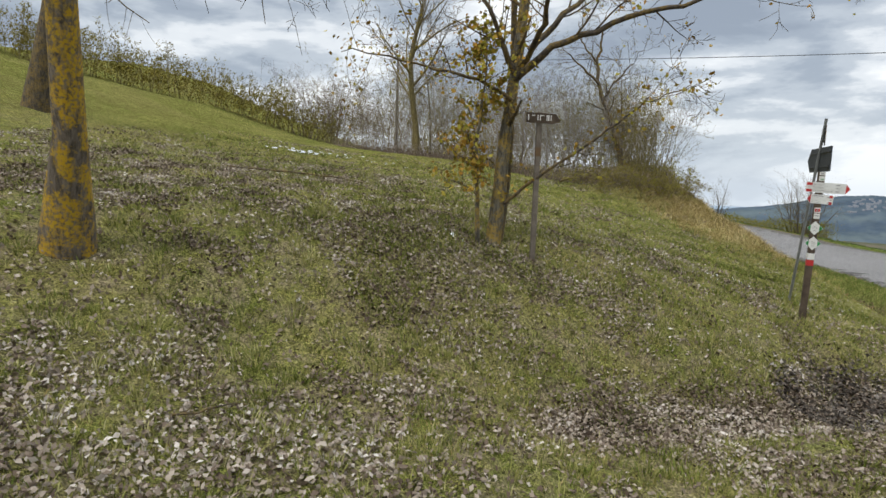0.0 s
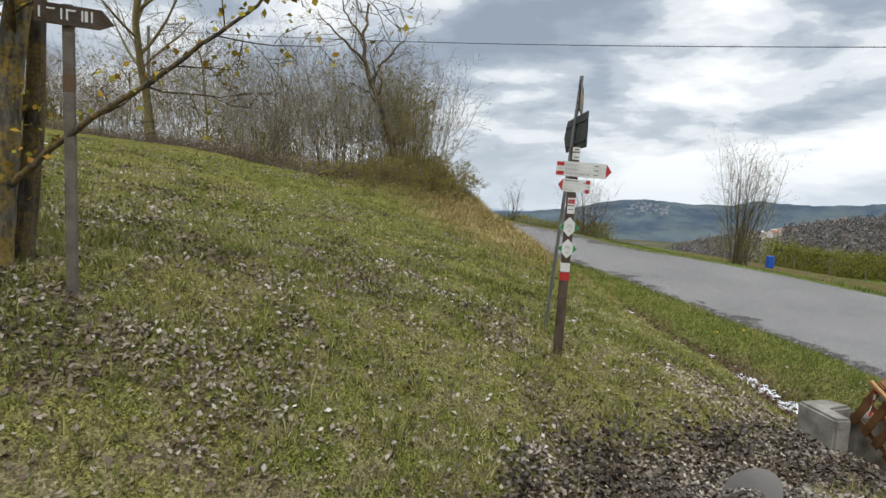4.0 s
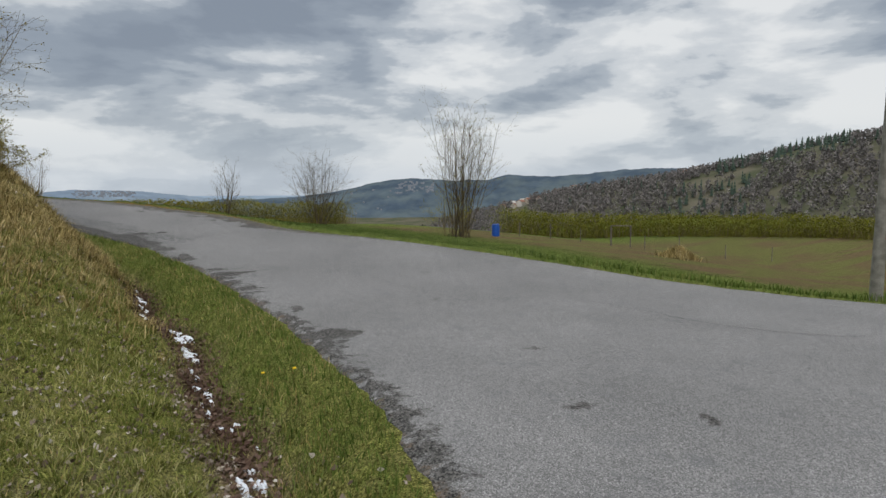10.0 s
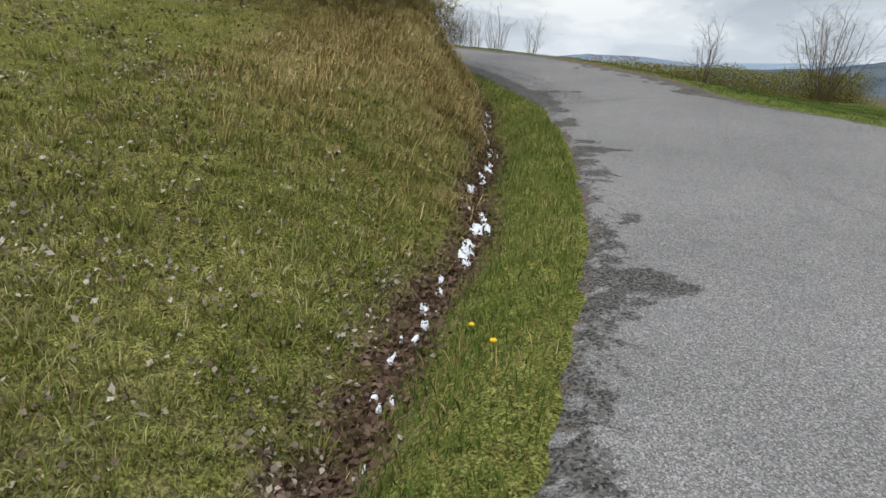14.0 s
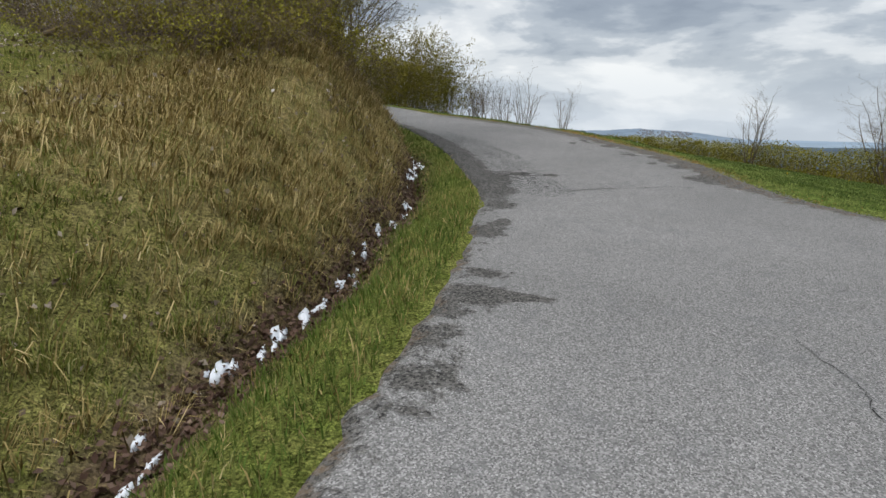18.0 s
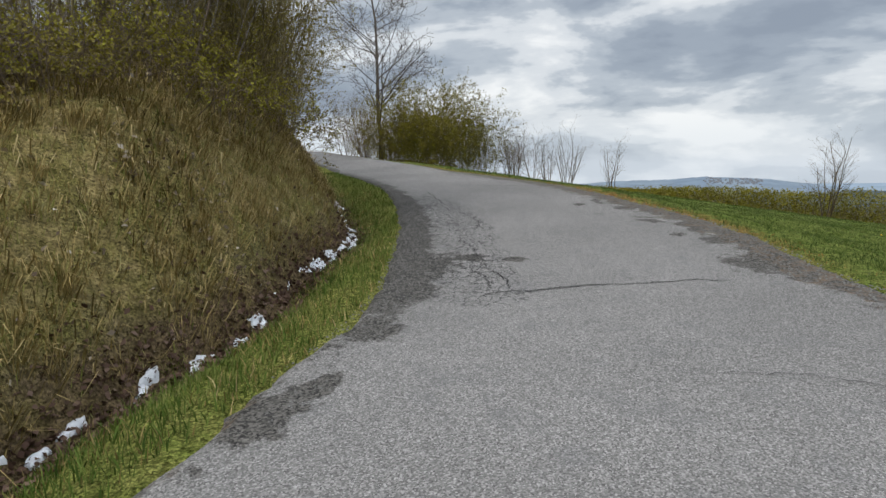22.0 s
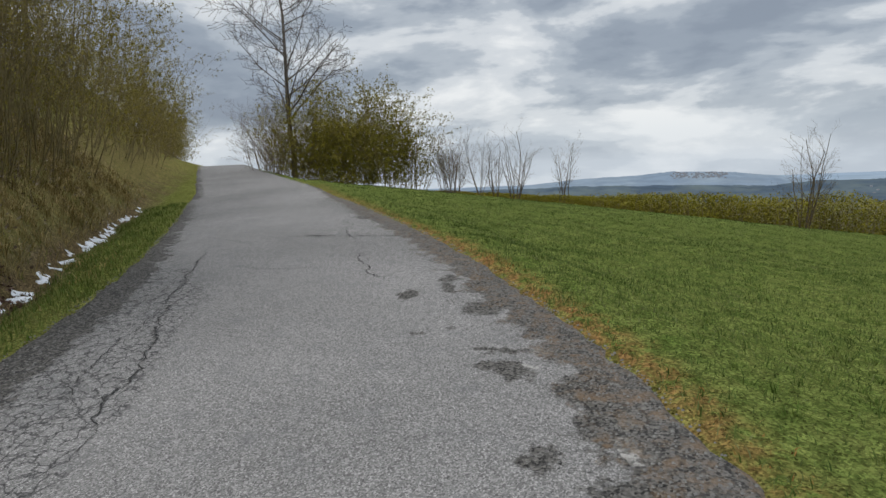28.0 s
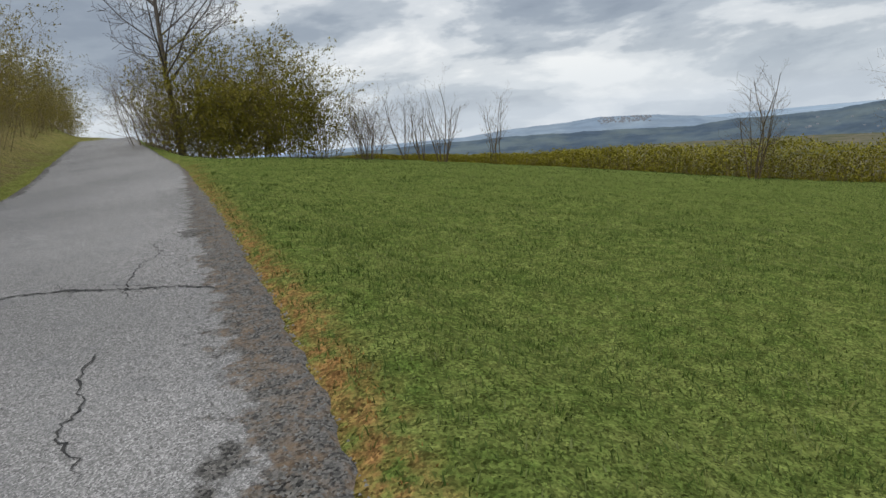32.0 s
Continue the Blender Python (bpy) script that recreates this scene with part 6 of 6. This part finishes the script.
CR = [([(13.01, 23.36), (13.05, 23.61), (13.23, 23.75), (13.58, 23.86), (13.85, 24.04), (14.12, 24.22), (14.56, 24.33), (14.88, 24.48), (15.38, 24.57)], 0.040),
      ([(13.23, 23.75), (13.07, 24.11), (12.76, 24.70), (12.47, 25.39), (12.05, 26.22)], 0.030),
      ([(12.48, 26.53), (12.22, 26.96), (11.74, 28.06), (10.99, 29.19), (10.21, 30.73), (9.61, 31.93)], 0.030),
      ([(10.67, 30.83), (11.51, 30.71), (12.15, 30.82)], 0.020), ([(13.06, 24.17), (13.30, 24.33), (13.51, 24.45), (13.63, 24.37)], 0.014),
      ([(13.05, 23.61), (12.91, 24.08), (12.65, 24.49), (12.54, 24.89), (12.38, 25.37)], 0.024), ([(10.99, 29.19), (11.45, 27.74), (11.89, 27.07)], 0.018),
      ([(12.78, 23.54), (12.81, 23.77), (12.78, 24.08), (12.84, 24.25), (13.07, 24.11)], 0.022), ([(12.48, 23.69), (12.51, 23.97), (12.43, 24.37), (12.36, 24.76)], 0.022),
      ([(12.28, 24.10), (12.60, 24.06), (12.78, 24.08)], 0.018), ([(12.43, 24.37), (12.65, 24.49), (12.76, 24.70)], 0.018), ([(12.36, 24.76), (12.54, 24.89), (12.60, 25.13)], 0.016),
      ([(12.51, 23.97), (12.28, 24.26), (12.14, 24.63), (11.95, 25.3)], 0.020), ([(12.14, 24.63), (12.36, 24.76)], 0.016), ([(12.38, 25.37), (12.1, 25.6), (11.8, 25.9)], 0.016), ([(12.0, 25.3), (12.2, 25.7), (12.05, 26.22)], 0.016),
      ([(9.95, 32.68), (10.4, 32.80), (10.9, 32.86), (11.6, 32.86), (12.53, 32.75)], 0.055), ([(11.73, 32.52), (11.28, 33.17), (11.00, 34.14), (10.46, 34.99)], 0.024),
      ([(12.18, 31.54), (12.33, 31.18), (12.57, 30.82), (12.67, 30.55), (12.89, 30.35), (13.03, 30.17)], 0.028), ([(11.10, 32.85), (11.23, 33.04), (11.77, 32.88)], 0.016), ([(10.60, 33.15), (11.07, 32.62)], 0.014),
      ([(10.9, 27.7), (11.0, 28.4), (11.3, 28.9)], 0.016), ([(10.5, 28.7), (10.7, 29.4), (10.6, 30.1)], 0.016), ([(8.9, 32.9), (9.6, 32.5), (10.05, 32.36)], 0.02),
      ([(17.40, 14.25), (17.74, 12.90), (17.74, 11.68), (18.07, 10.73), (18.50, 10.14), (19.39, 9.79)], 0.032), ([(15.6, 13.6), (15.2, 15.6), (14.9, 17.2), (14.8, 18.5)], 0.014), ([(14.6, 22.0), (15.4, 22.1), (16.2, 22.0)], 0.012)]
for k, (pts, w) in enumerate(CR):
    crack(pts, w * 0.75, 500 + k, 0.03)

# ---- old snow ----
def snow_lumps(spots, seed, name, label, ditch=False):
    r = np.random.default_rng(seed)
    V, F = [], []
    for x, y, s in spots:
        n, o = 12, len(V)
        a = np.arange(n) * 2 * np.pi / n
        rr = s * (0.35 + 0.9 * r.uniform(0, 1, n))
        lean_ = r.uniform(-0.5, 0.2)
        px, py = x + rr * np.cos(a) * 0.7 + lean_ * rr * np.sin(a), y + rr * np.sin(a) * (1.5 if ditch else 0.8)
        if ditch:
            px = x + (px - x) * 0.75
        pz = on_ground(px, py)
        V += list(zip(px, py, pz - 0.015))
        qx, qy = x + rr * 0.8 * np.cos(a) * 0.7 + lean_ * 0.8 * rr * np.sin(a), y + rr * 0.8 * np.sin(a) * (1.5 if ditch else 0.8)
        if ditch:
            qx = x + (qx - x) * 0.75
        zin = np.minimum(on_ground(qx, qy), on_ground(ditch_x(qy), qy) + 0.05) if ditch else on_ground(qx, qy)
        V += list(zip(qx, qy, zin + 0.10 * s * r.uniform(0.6, 1.3, n) + (0.03 if ditch else 0.010)))
        V.append((x, y, float(zin.mean()) + 0.13 * s + (0.032 if ditch else 0.012)))
        for i in range(n):
            j = (i + 1) % n
            F += [(o + i, o + j, o + n + j), (o + i, o + n + j, o + n + i), (o + n + i, o + n + j, o + 2 * n)]
    return tagged(quick(name, np.array(V), np.array(F), SNOW, None, True), label, "snow", kind="stuff")


r_ = np.random.default_rng(70)
sp = []
for y0, y1, n, s0, s1 in ((9.8, 11.6, 60, 0.03, 0.08), (11.6, 15.2, 22, 0.025, 0.07), (15.2, 16.3, 6, 0.07, 0.14), (16.3, 21.5, 24, 0.04, 0.12), (21.5, 24.5, 14, 0.04, 0.10), (24.5, 29.5, 62, 0.05, 0.12), (29.5, 40, 50, 0.06, 0.14)):
    y = r_.uniform(y0, y1, n)
    sp += list(zip(ditch_x(y) + r_.normal(0.02, 0.06, n), y, r_.uniform(s0, s1, n)))
snow_lumps(sp, 1, "ditch_snow", "dirty remnants of snow lying in the ditch", True)
sp = list(zip(r_.normal(-4.6, 0.75, 46), r_.normal(20.5, 0.5, 46), r_.uniform(0.04, 0.16, 46))) + list(zip(r_.normal(-2.2, 0.8, 12), r_.normal(19.4, 0.5, 12), r_.uniform(0.03, 0.08, 12)))
sp += [(0.15, 8.75, 0.10), (0.0, 8.9, 0.07), (0.28, 8.65, 0.06)]
snow_lumps(sp, 2, "slope_snow", "small patches of old snow on the grass slope")
sp = [(5.3, 7.55, 0.045), (5.4, 7.62, 0.03), (5.22, 7.5, 0.03), (4.9, 6.3, 0.035), (5.0, 6.22, 0.03)]
for cx, cy, n in ((8.0, 11.75, 16), (7.5, 11.9, 8), (7.0, 11.6, 8), (6.4, 11.2, 7), (5.6, 11.4, 10), (8.5, 12.0, 6), (5.0, 11.0, 6), (4.4, 12.5, 6)):
    sp += [(cx + r_.normal(0, 0.18), cy + r_.normal(0, 0.14), r_.uniform(0.015, 0.04)) for _ in range(n)]
snow_lumps(sp, 3, "snow_crumbs", "scattered crumbs of snow in the grass")

# ---- dead leaves ----
def scatter(n, x0, x1, y0, y1, weight, seed):
    r = np.random.default_rng(seed)
    x, y = r.uniform(x0, x1, n), r.uniform(y0, y1, n)
    ok = r.uniform(0, 1, n) < weight(x, y)
    x, y = x[ok], y[ok]
    inside = (x > 9.4) & (x < 10.95) & (y > 7.7) & (y < 9.6)
    asphalt = (x > road_left(y) - 0.02) & (x < road_right(y) + 0.02)
    wet = (((x - 6.63) * 0.82 + (y - 7.55) * 0.57) / 0.74) ** 2 + (((y - 7.55) * 0.82 - (x - 6.63) * 0.57) / 0.30) ** 2 < 1
    k = ~(inside | asphalt | wet)
    return x[k], y[k], r


x, y, r_ = scatter(420000, -9, 10.5, 2.0, 18, lambda x, y: litter_at(x, y) * np.clip(0.12 + 0.65 * sstep(0.47, 0.60, fnoise(x * 1.3, y * 1.3, 61)) + sstep(0.9, 0.3, runnel(x, y)[0]), 0, 1) * np.clip(10.0 / np.hypot(x - 3, y - 2), 0.25, 1), 81)
pts = np.stack([x, y, on_ground(x, y) + 0.012 + r_.uniform(0, 0.03, len(x))], 1)
v, f = flakes(pts, 0.050, r_, 0.9, 1.1)
tagged(quick("leaf_litter", v, f, DEADLEAF), "curled brown and bleached dead leaves over the slope", "dead leaves", kind="stuff")
x, y, r_ = scatter(75000, -8, 11, 7, 24, lambda x, y: 0.5 * sstep(0.5, 0.7, fnoise(x * 0.7, y * 0.7, 63)) + 0.06, 83)
pts = np.stack([x, y, on_ground(x, y) + 0.02 + r_.uniform(0, 0.02, len(x))], 1)
v, f = flakes(pts, 0.06, r_, 0.9, 1.6)
tagged(quick("stray_leaves", v, f, DEADLEAF), "stray dead leaves in the grass", "dead leaves", kind="stuff")
r_ = np.random.default_rng(84)
y = r_.uniform(9.9, 30, 7500)
x = ditch_x(y) + r_.normal(0, 0.13, len(y))
pts = np.stack([x, y, on_ground(x, y) + 0.012 + r_.uniform(0, 0.03, len(x))], 1)
v, f = flakes(pts, 0.058, r_, 0.9, 1.2)
tagged(quick("ditch_leaves", v, f, REDLEAF), "wet red-brown leaves in the ditch bottom", "dead leaves", kind="stuff")

x, y, r_ = scatter(26000, 4.6, 9.6, 6.3, 9.6, lambda x, y: sstep(1.05, 0.45, runnel(x, y)[0]) * (0.35 + 0.65 * sstep(0.40, 0.55, fnoise(x * 2.2, y * 2.2, 85))), 85)
pts = np.stack([x, y, on_ground(x, y) + 0.012 + r_.uniform(0, 0.035, len(x))], 1)
v, f = flakes(pts, 0.066, r_, 0.9, 1.3)
tagged(quick("soaked_leaves", v, f, WETLEAF), "soaked grey-brown leaves in the mud round the puddle", "dead leaves", kind="stuff")
q, a = np.sqrt(r_.uniform(0, 1, 420)), r_.uniform(0, 2 * np.pi, 420)
pts = np.stack([6.82 + 0.30 * q * np.cos(a), 7.84 + 0.16 * q * np.sin(a) + 0.09 * q * np.cos(a), -2.905 + 0.05 * (1 - q) + r_.uniform(0, 0.015, 420)], 1)
v, f = flakes(pts, 0.062, r_, 0.9, 1.2)
tagged(quick("leaf_clump", v, f, WETLEAF), "clump of soaked leaves lying in the puddle", "dead leaves", kind="stuff")

# ---- grass ----
def grass(name, label, mat, n, x0, x1, y0, y1, weight, h0, h1, w, seed, lean=0.6):
    x, y, r = scatter(n, x0, x1, y0, y1, weight, seed)
    h = r.uniform(h0, h1, len(x)) * (0.55 + 0.9 * fnoise(x * 2.2, y * 2.2, seed))
    v, f = blades(x, y, on_ground(x, y) - 0.01, h, np.full(len(x), w) * r.uniform(0.6, 1.3, len(x)), r, lean)
    return tagged(quick(name, v, f, mat), label, "grass", kind="stuff")


def left_w(x, y):
    d = np.hypot(x - np.clip(x, 0, 11), y - np.clip(y, 2, 8))
    tuft = 0.3 + 0.8 * sstep(0.42, 0.62, fnoise(x * 1.6, y * 1.6, 91))
    return tuft * np.clip(5.0 / (d + 4.0), 0.1, 1) * (x < ditch_x(y) + 0.1 + 5 * (y < 9.2)) * (1 - 0.75 * dry_at(x, y) * (y > 15))


def tufts(name, label, mat, n, blades_each, x0, x1, y0, y1, weight, h0, h1, w, spread, seed, droop=(0, 0)):
    """Clumps of blades that splay from one root; droop pulls the tips down a slope."""
    x, y, r = scatter(n, x0, x1, y0, y1, weight, seed)
    k = len(x)
    size = r.uniform(0.5, 1.3, k)
    a, q = r.uniform(0, 2 * np.pi, (k, blades_each)), np.sqrt(r.uniform(0, 1, (k, blades_each)))
    bx, by = (x[:, None] + spread * size[:, None] * q * np.cos(a)).ravel(), (y[:, None] + spread * size[:, None] * q * np.sin(a)).ravel()
    h = (r.uniform(h0, h1, (k, blades_each)) * size[:, None]).ravel()
    v, f = blades(bx, by, on_ground(bx, by) - 0.008, h, w * r.uniform(0.6, 1.3, len(bx)), r, 0.35)
    vv = v.reshape(-1, 5, 3)
    ox, oy = (q * np.cos(a)).ravel() * h * 0.8 + droop[0] * h, (q * np.sin(a)).ravel() * h * 0.8
    vv[:, 4, 0] += ox
    vv[:, 4, 1] += oy
    vv[:, 4, 2] -= droop[1] * h
    vv[:, 2:4, 0] += 0.35 * ox[:, None]
    vv[:, 2:4, 1] += 0.35 * oy[:, None]
    return tagged(quick(name, vv.reshape(-1, 3), f, mat), label, "grass", kind="stuff")


grass("slope_grass", "short spring grass between dead leaves", GRASS, 300000, -9, 11.2, 0.3, 24, left_w, 0.035, 0.085, 0.009, 91, 0.9)
grass("slope_straw", "short faded straw in the slope grass", GRASS_DRY, 170000, -6, 11.2, 3, 24, lambda x, y: 0.55 * left_w(x, y) * sstep(0.40, 0.62, fnoise(x * 0.8, y * 0.8, 92)) + 0.25 * sstep(0.1, 0.5, ditch_x(y) - x) * sstep(5, 2, ditch_x(y) - x) * (y > 9.5), 0.03, 0.075, 0.008, 192, 0.95)
tufts("grass_tufts", "splayed tufts of yellow-green grass on the slope", GRASS, 13000, 22, -8, 11.2, 0.4, 22, lambda x, y: left_w(x, y) * 0.8 * sstep(0.35, 0.8, runnel(x, y)[0]), 0.07, 0.14, 0.009, 0.09, 191)
grass("verge_grass", "bright green grass on the road verge", GRASS_LUSH, 230000, 2.0, 12.4, 9.4, 40, lambda x, y: (x > ditch_x(y) + 0.12) * (x < road_left(y)) * np.clip(13 / (np.abs(y - 16) + 9), 0.2, 1), 0.05, 0.13, 0.009, 92, 0.8)
grass("verge_straw", "faded straw among the verge grass", GRASS_DRY, 30000, 6, 12.4, 9.4, 32, lambda x, y: (x > ditch_x(y) + 0.05) * (x < road_left(y) + 0.05) * sstep(0.45, 0.65, fnoise(x * 1.5, y * 0.8, 64)), 0.05, 0.14, 0.008, 93, 0.95)
grass("meadow_grass", "fresh green meadow grass beside the road", GRASS_MEADOW, 700000, 3, 36, 19, 64, lambda x, y: (x > road_right(y) + 0.05) * (0.35 + 0.65 * sstep(0.35, 0.6, fnoise(x * 1.4, y * 1.4, 65))) * np.clip(5.0 / (np.hypot(x - np.clip(x, 15, 22), y - np.clip(y, 27, 36)) + 3.0), 0.05, 1), 0.03, 0.075, 0.009, 94, 0.9)
grass("far_verge_grass", "tall fresh grass along the far road edge", GRASS_LUSH, 60000, 16, 36, 4, 20, lambda x, y: (x > road_right(y)) * sstep(7, 1, x - road_right(y)) * sstep(19.5, 15, y), 0.08, 0.24, 0.022, 95, 0.7)
grass("edge_moss", "rusty brown moss along the asphalt edge", GRASS_RUST, 60000, 3, 18, 22, 45, lambda x, y: sstep(0.38, 0.05, np.abs(x - road_right(y) - 0.10)) * sstep(0.35, 0.6, fnoise(x, y, 68)) * np.clip(7 / (np.abs(y - 30) + 5), 0.2, 1), 0.02, 0.05, 0.012, 96, 0.9)


def bank_w(x, y):
    d = ditch_x(y) - x
    return sstep(0.0, 0.3, d) * sstep(4.6, 2.2, d) * sstep(14.0, 20, y) * (0.3 + 0.7 * sstep(0.35, 0.6, fnoise(x * 1.1, y * 1.1, 66))) * np.clip(16 / (np.abs(y - 24) + 9), 0.35, 1)


x, y, r_ = scatter(170000, 0, 11.3, 12, 44, bank_w, 97)
h = r_.uniform(0.10, 0.34, len(x))
v, f = blades(x, y, on_ground(x, y) - 0.01, h, r_.uniform(0.006, 0.013, len(x)), r_, 0.95)
vv = v.reshape(-1, 5, 3)
vv[:, 4, 0] += h * 0.55
vv[:, 4, 2] -= h * 0.55
vv[:, 2:4, 0] += (h * 0.16)[:, None]
tagged(quick("bank_straw", vv.reshape(-1, 3), f, GRASS_DRY), "long dry straw hanging over the steep bank", "grass", kind="stuff")
tufts("bank_tufts", "olive tufts of grass on the lower bank", GRASS, 5200, 20, 3, 11.2, 11, 20, lambda x, y: sstep(20, 17, y) * sstep(0.1, 0.4, ditch_x(y) - x) * sstep(5.5, 3.0, ditch_x(y) - x) * 0.75, 0.05, 0.11, 0.009, 0.09, 199, (0.25, 0.2))
grass("bank_grass", "patches of green grass on the dry bank", GRASS, 60000, 0, 11.3, 10, 42, lambda x, y: bank_w(x, y) * sstep(0.45, 0.6, fnoise(x * 0.9, y * 0.9, 67)) + 0.25 * bank_w(x, y), 0.06, 0.16, 0.009, 98, 0.85)

tufts("straw_tufts", "drooping tufts of bleached straw on the bank", GRASS_DRY, 12000, 22, 0, 11.3, 12, 42, lambda x, y: bank_w(x, y), 0.12, 0.30, 0.007, 0.07, 197, (0.35, 0.45))
tufts("meadow_tufts", "coarser tufts in the meadow grass", GRASS_LUSH, 11000, 14, 4, 30, 20, 60, lambda x, y: (x > road_right(y) + 0.3) * 0.5 * np.clip(6.0 / (np.hypot(x - np.clip(x, 14, 18), y - np.clip(y, 26, 33)) + 3.0), 0.1, 1), 0.04, 0.09, 0.008, 0.06, 198)
x, y, r_ = scatter(26000, 0, 11.3, 21, 44, lambda x, y: bank_w(x, y) * sstep(0.38, 0.62, fnoise(x * 1.2, y * 1.2, 86)) * (0.35 + 0.65 * sstep(24, 29, y)), 86)
pts = np.stack([x, y, on_ground(x, y) + 0.03 + r_.uniform(0, 0.09, len(x))], 1)
v, f = flakes(pts, 0.062, r_, 0.9, 1.3)
tagged(quick("bank_leaves", v, f, DEADLEAF), "brown dead leaves caught in the straw of the bank", "dead leaves", kind="stuff")
# loose grit on the shoulders, dandelions
r_ = np.random.default_rng(88)
n = 9000
y = r_.uniform(21, 40, n)
x = np.where(r_.uniform(0, 1, n) < 0.65, road_right(y) - np.abs(r_.normal(0.35, 0.4, n)), road_left(y) + np.abs(r_.normal(0, 0.35, n)))
s = r_.uniform(0.006, 0.015, n)
z = road_z(x, y) + 0.002
tet = np.array([[1, 0, 0], [-0.6, 0.8, 0], [-0.6, -0.8, 0], [0, 0, 0.9]])
V = (np.stack([x, y, z], 1)[:, None, :] + tet[None] * s[:, None, None]).reshape(-1, 3)
i = np.arange(n) * 4
F = np.concatenate([np.stack([i, i + 1, i + 3], 1), np.stack([i + 1, i + 2, i + 3], 1), np.stack([i + 2, i, i + 3], 1)])
tagged(quick("loose_grit", V, F, GRIT), "loose grey grit along the road shoulders", "gravel", kind="stuff")
for x, y in ((11.35, 12.7), (11.2, 13.2), (24.5, 41.0), (19.5, 33.0)):
    d = thing("dandelion", "yellow dandelion flower in the grass", "flower", x, y, gz(x, y), 0, "dandelions")
    bm = bmesh.new()
    bmesh.ops.create_uvsphere(bm, u_segments=10, v_segments=5, radius=0.022)
    bmesh.ops.scale(bm, vec=(1, 1, 0.5), verts=bm.verts)
    bmesh.ops.translate(bm, vec=(0, 0, 0.08), verts=bm.verts)
    part("flower_head", bm, DANDELION, d)
    part("stalk", rod((0, 0, -0.01), (0, 0, 0.075), 0.003, sides=5), GRASS_LUSH, d)
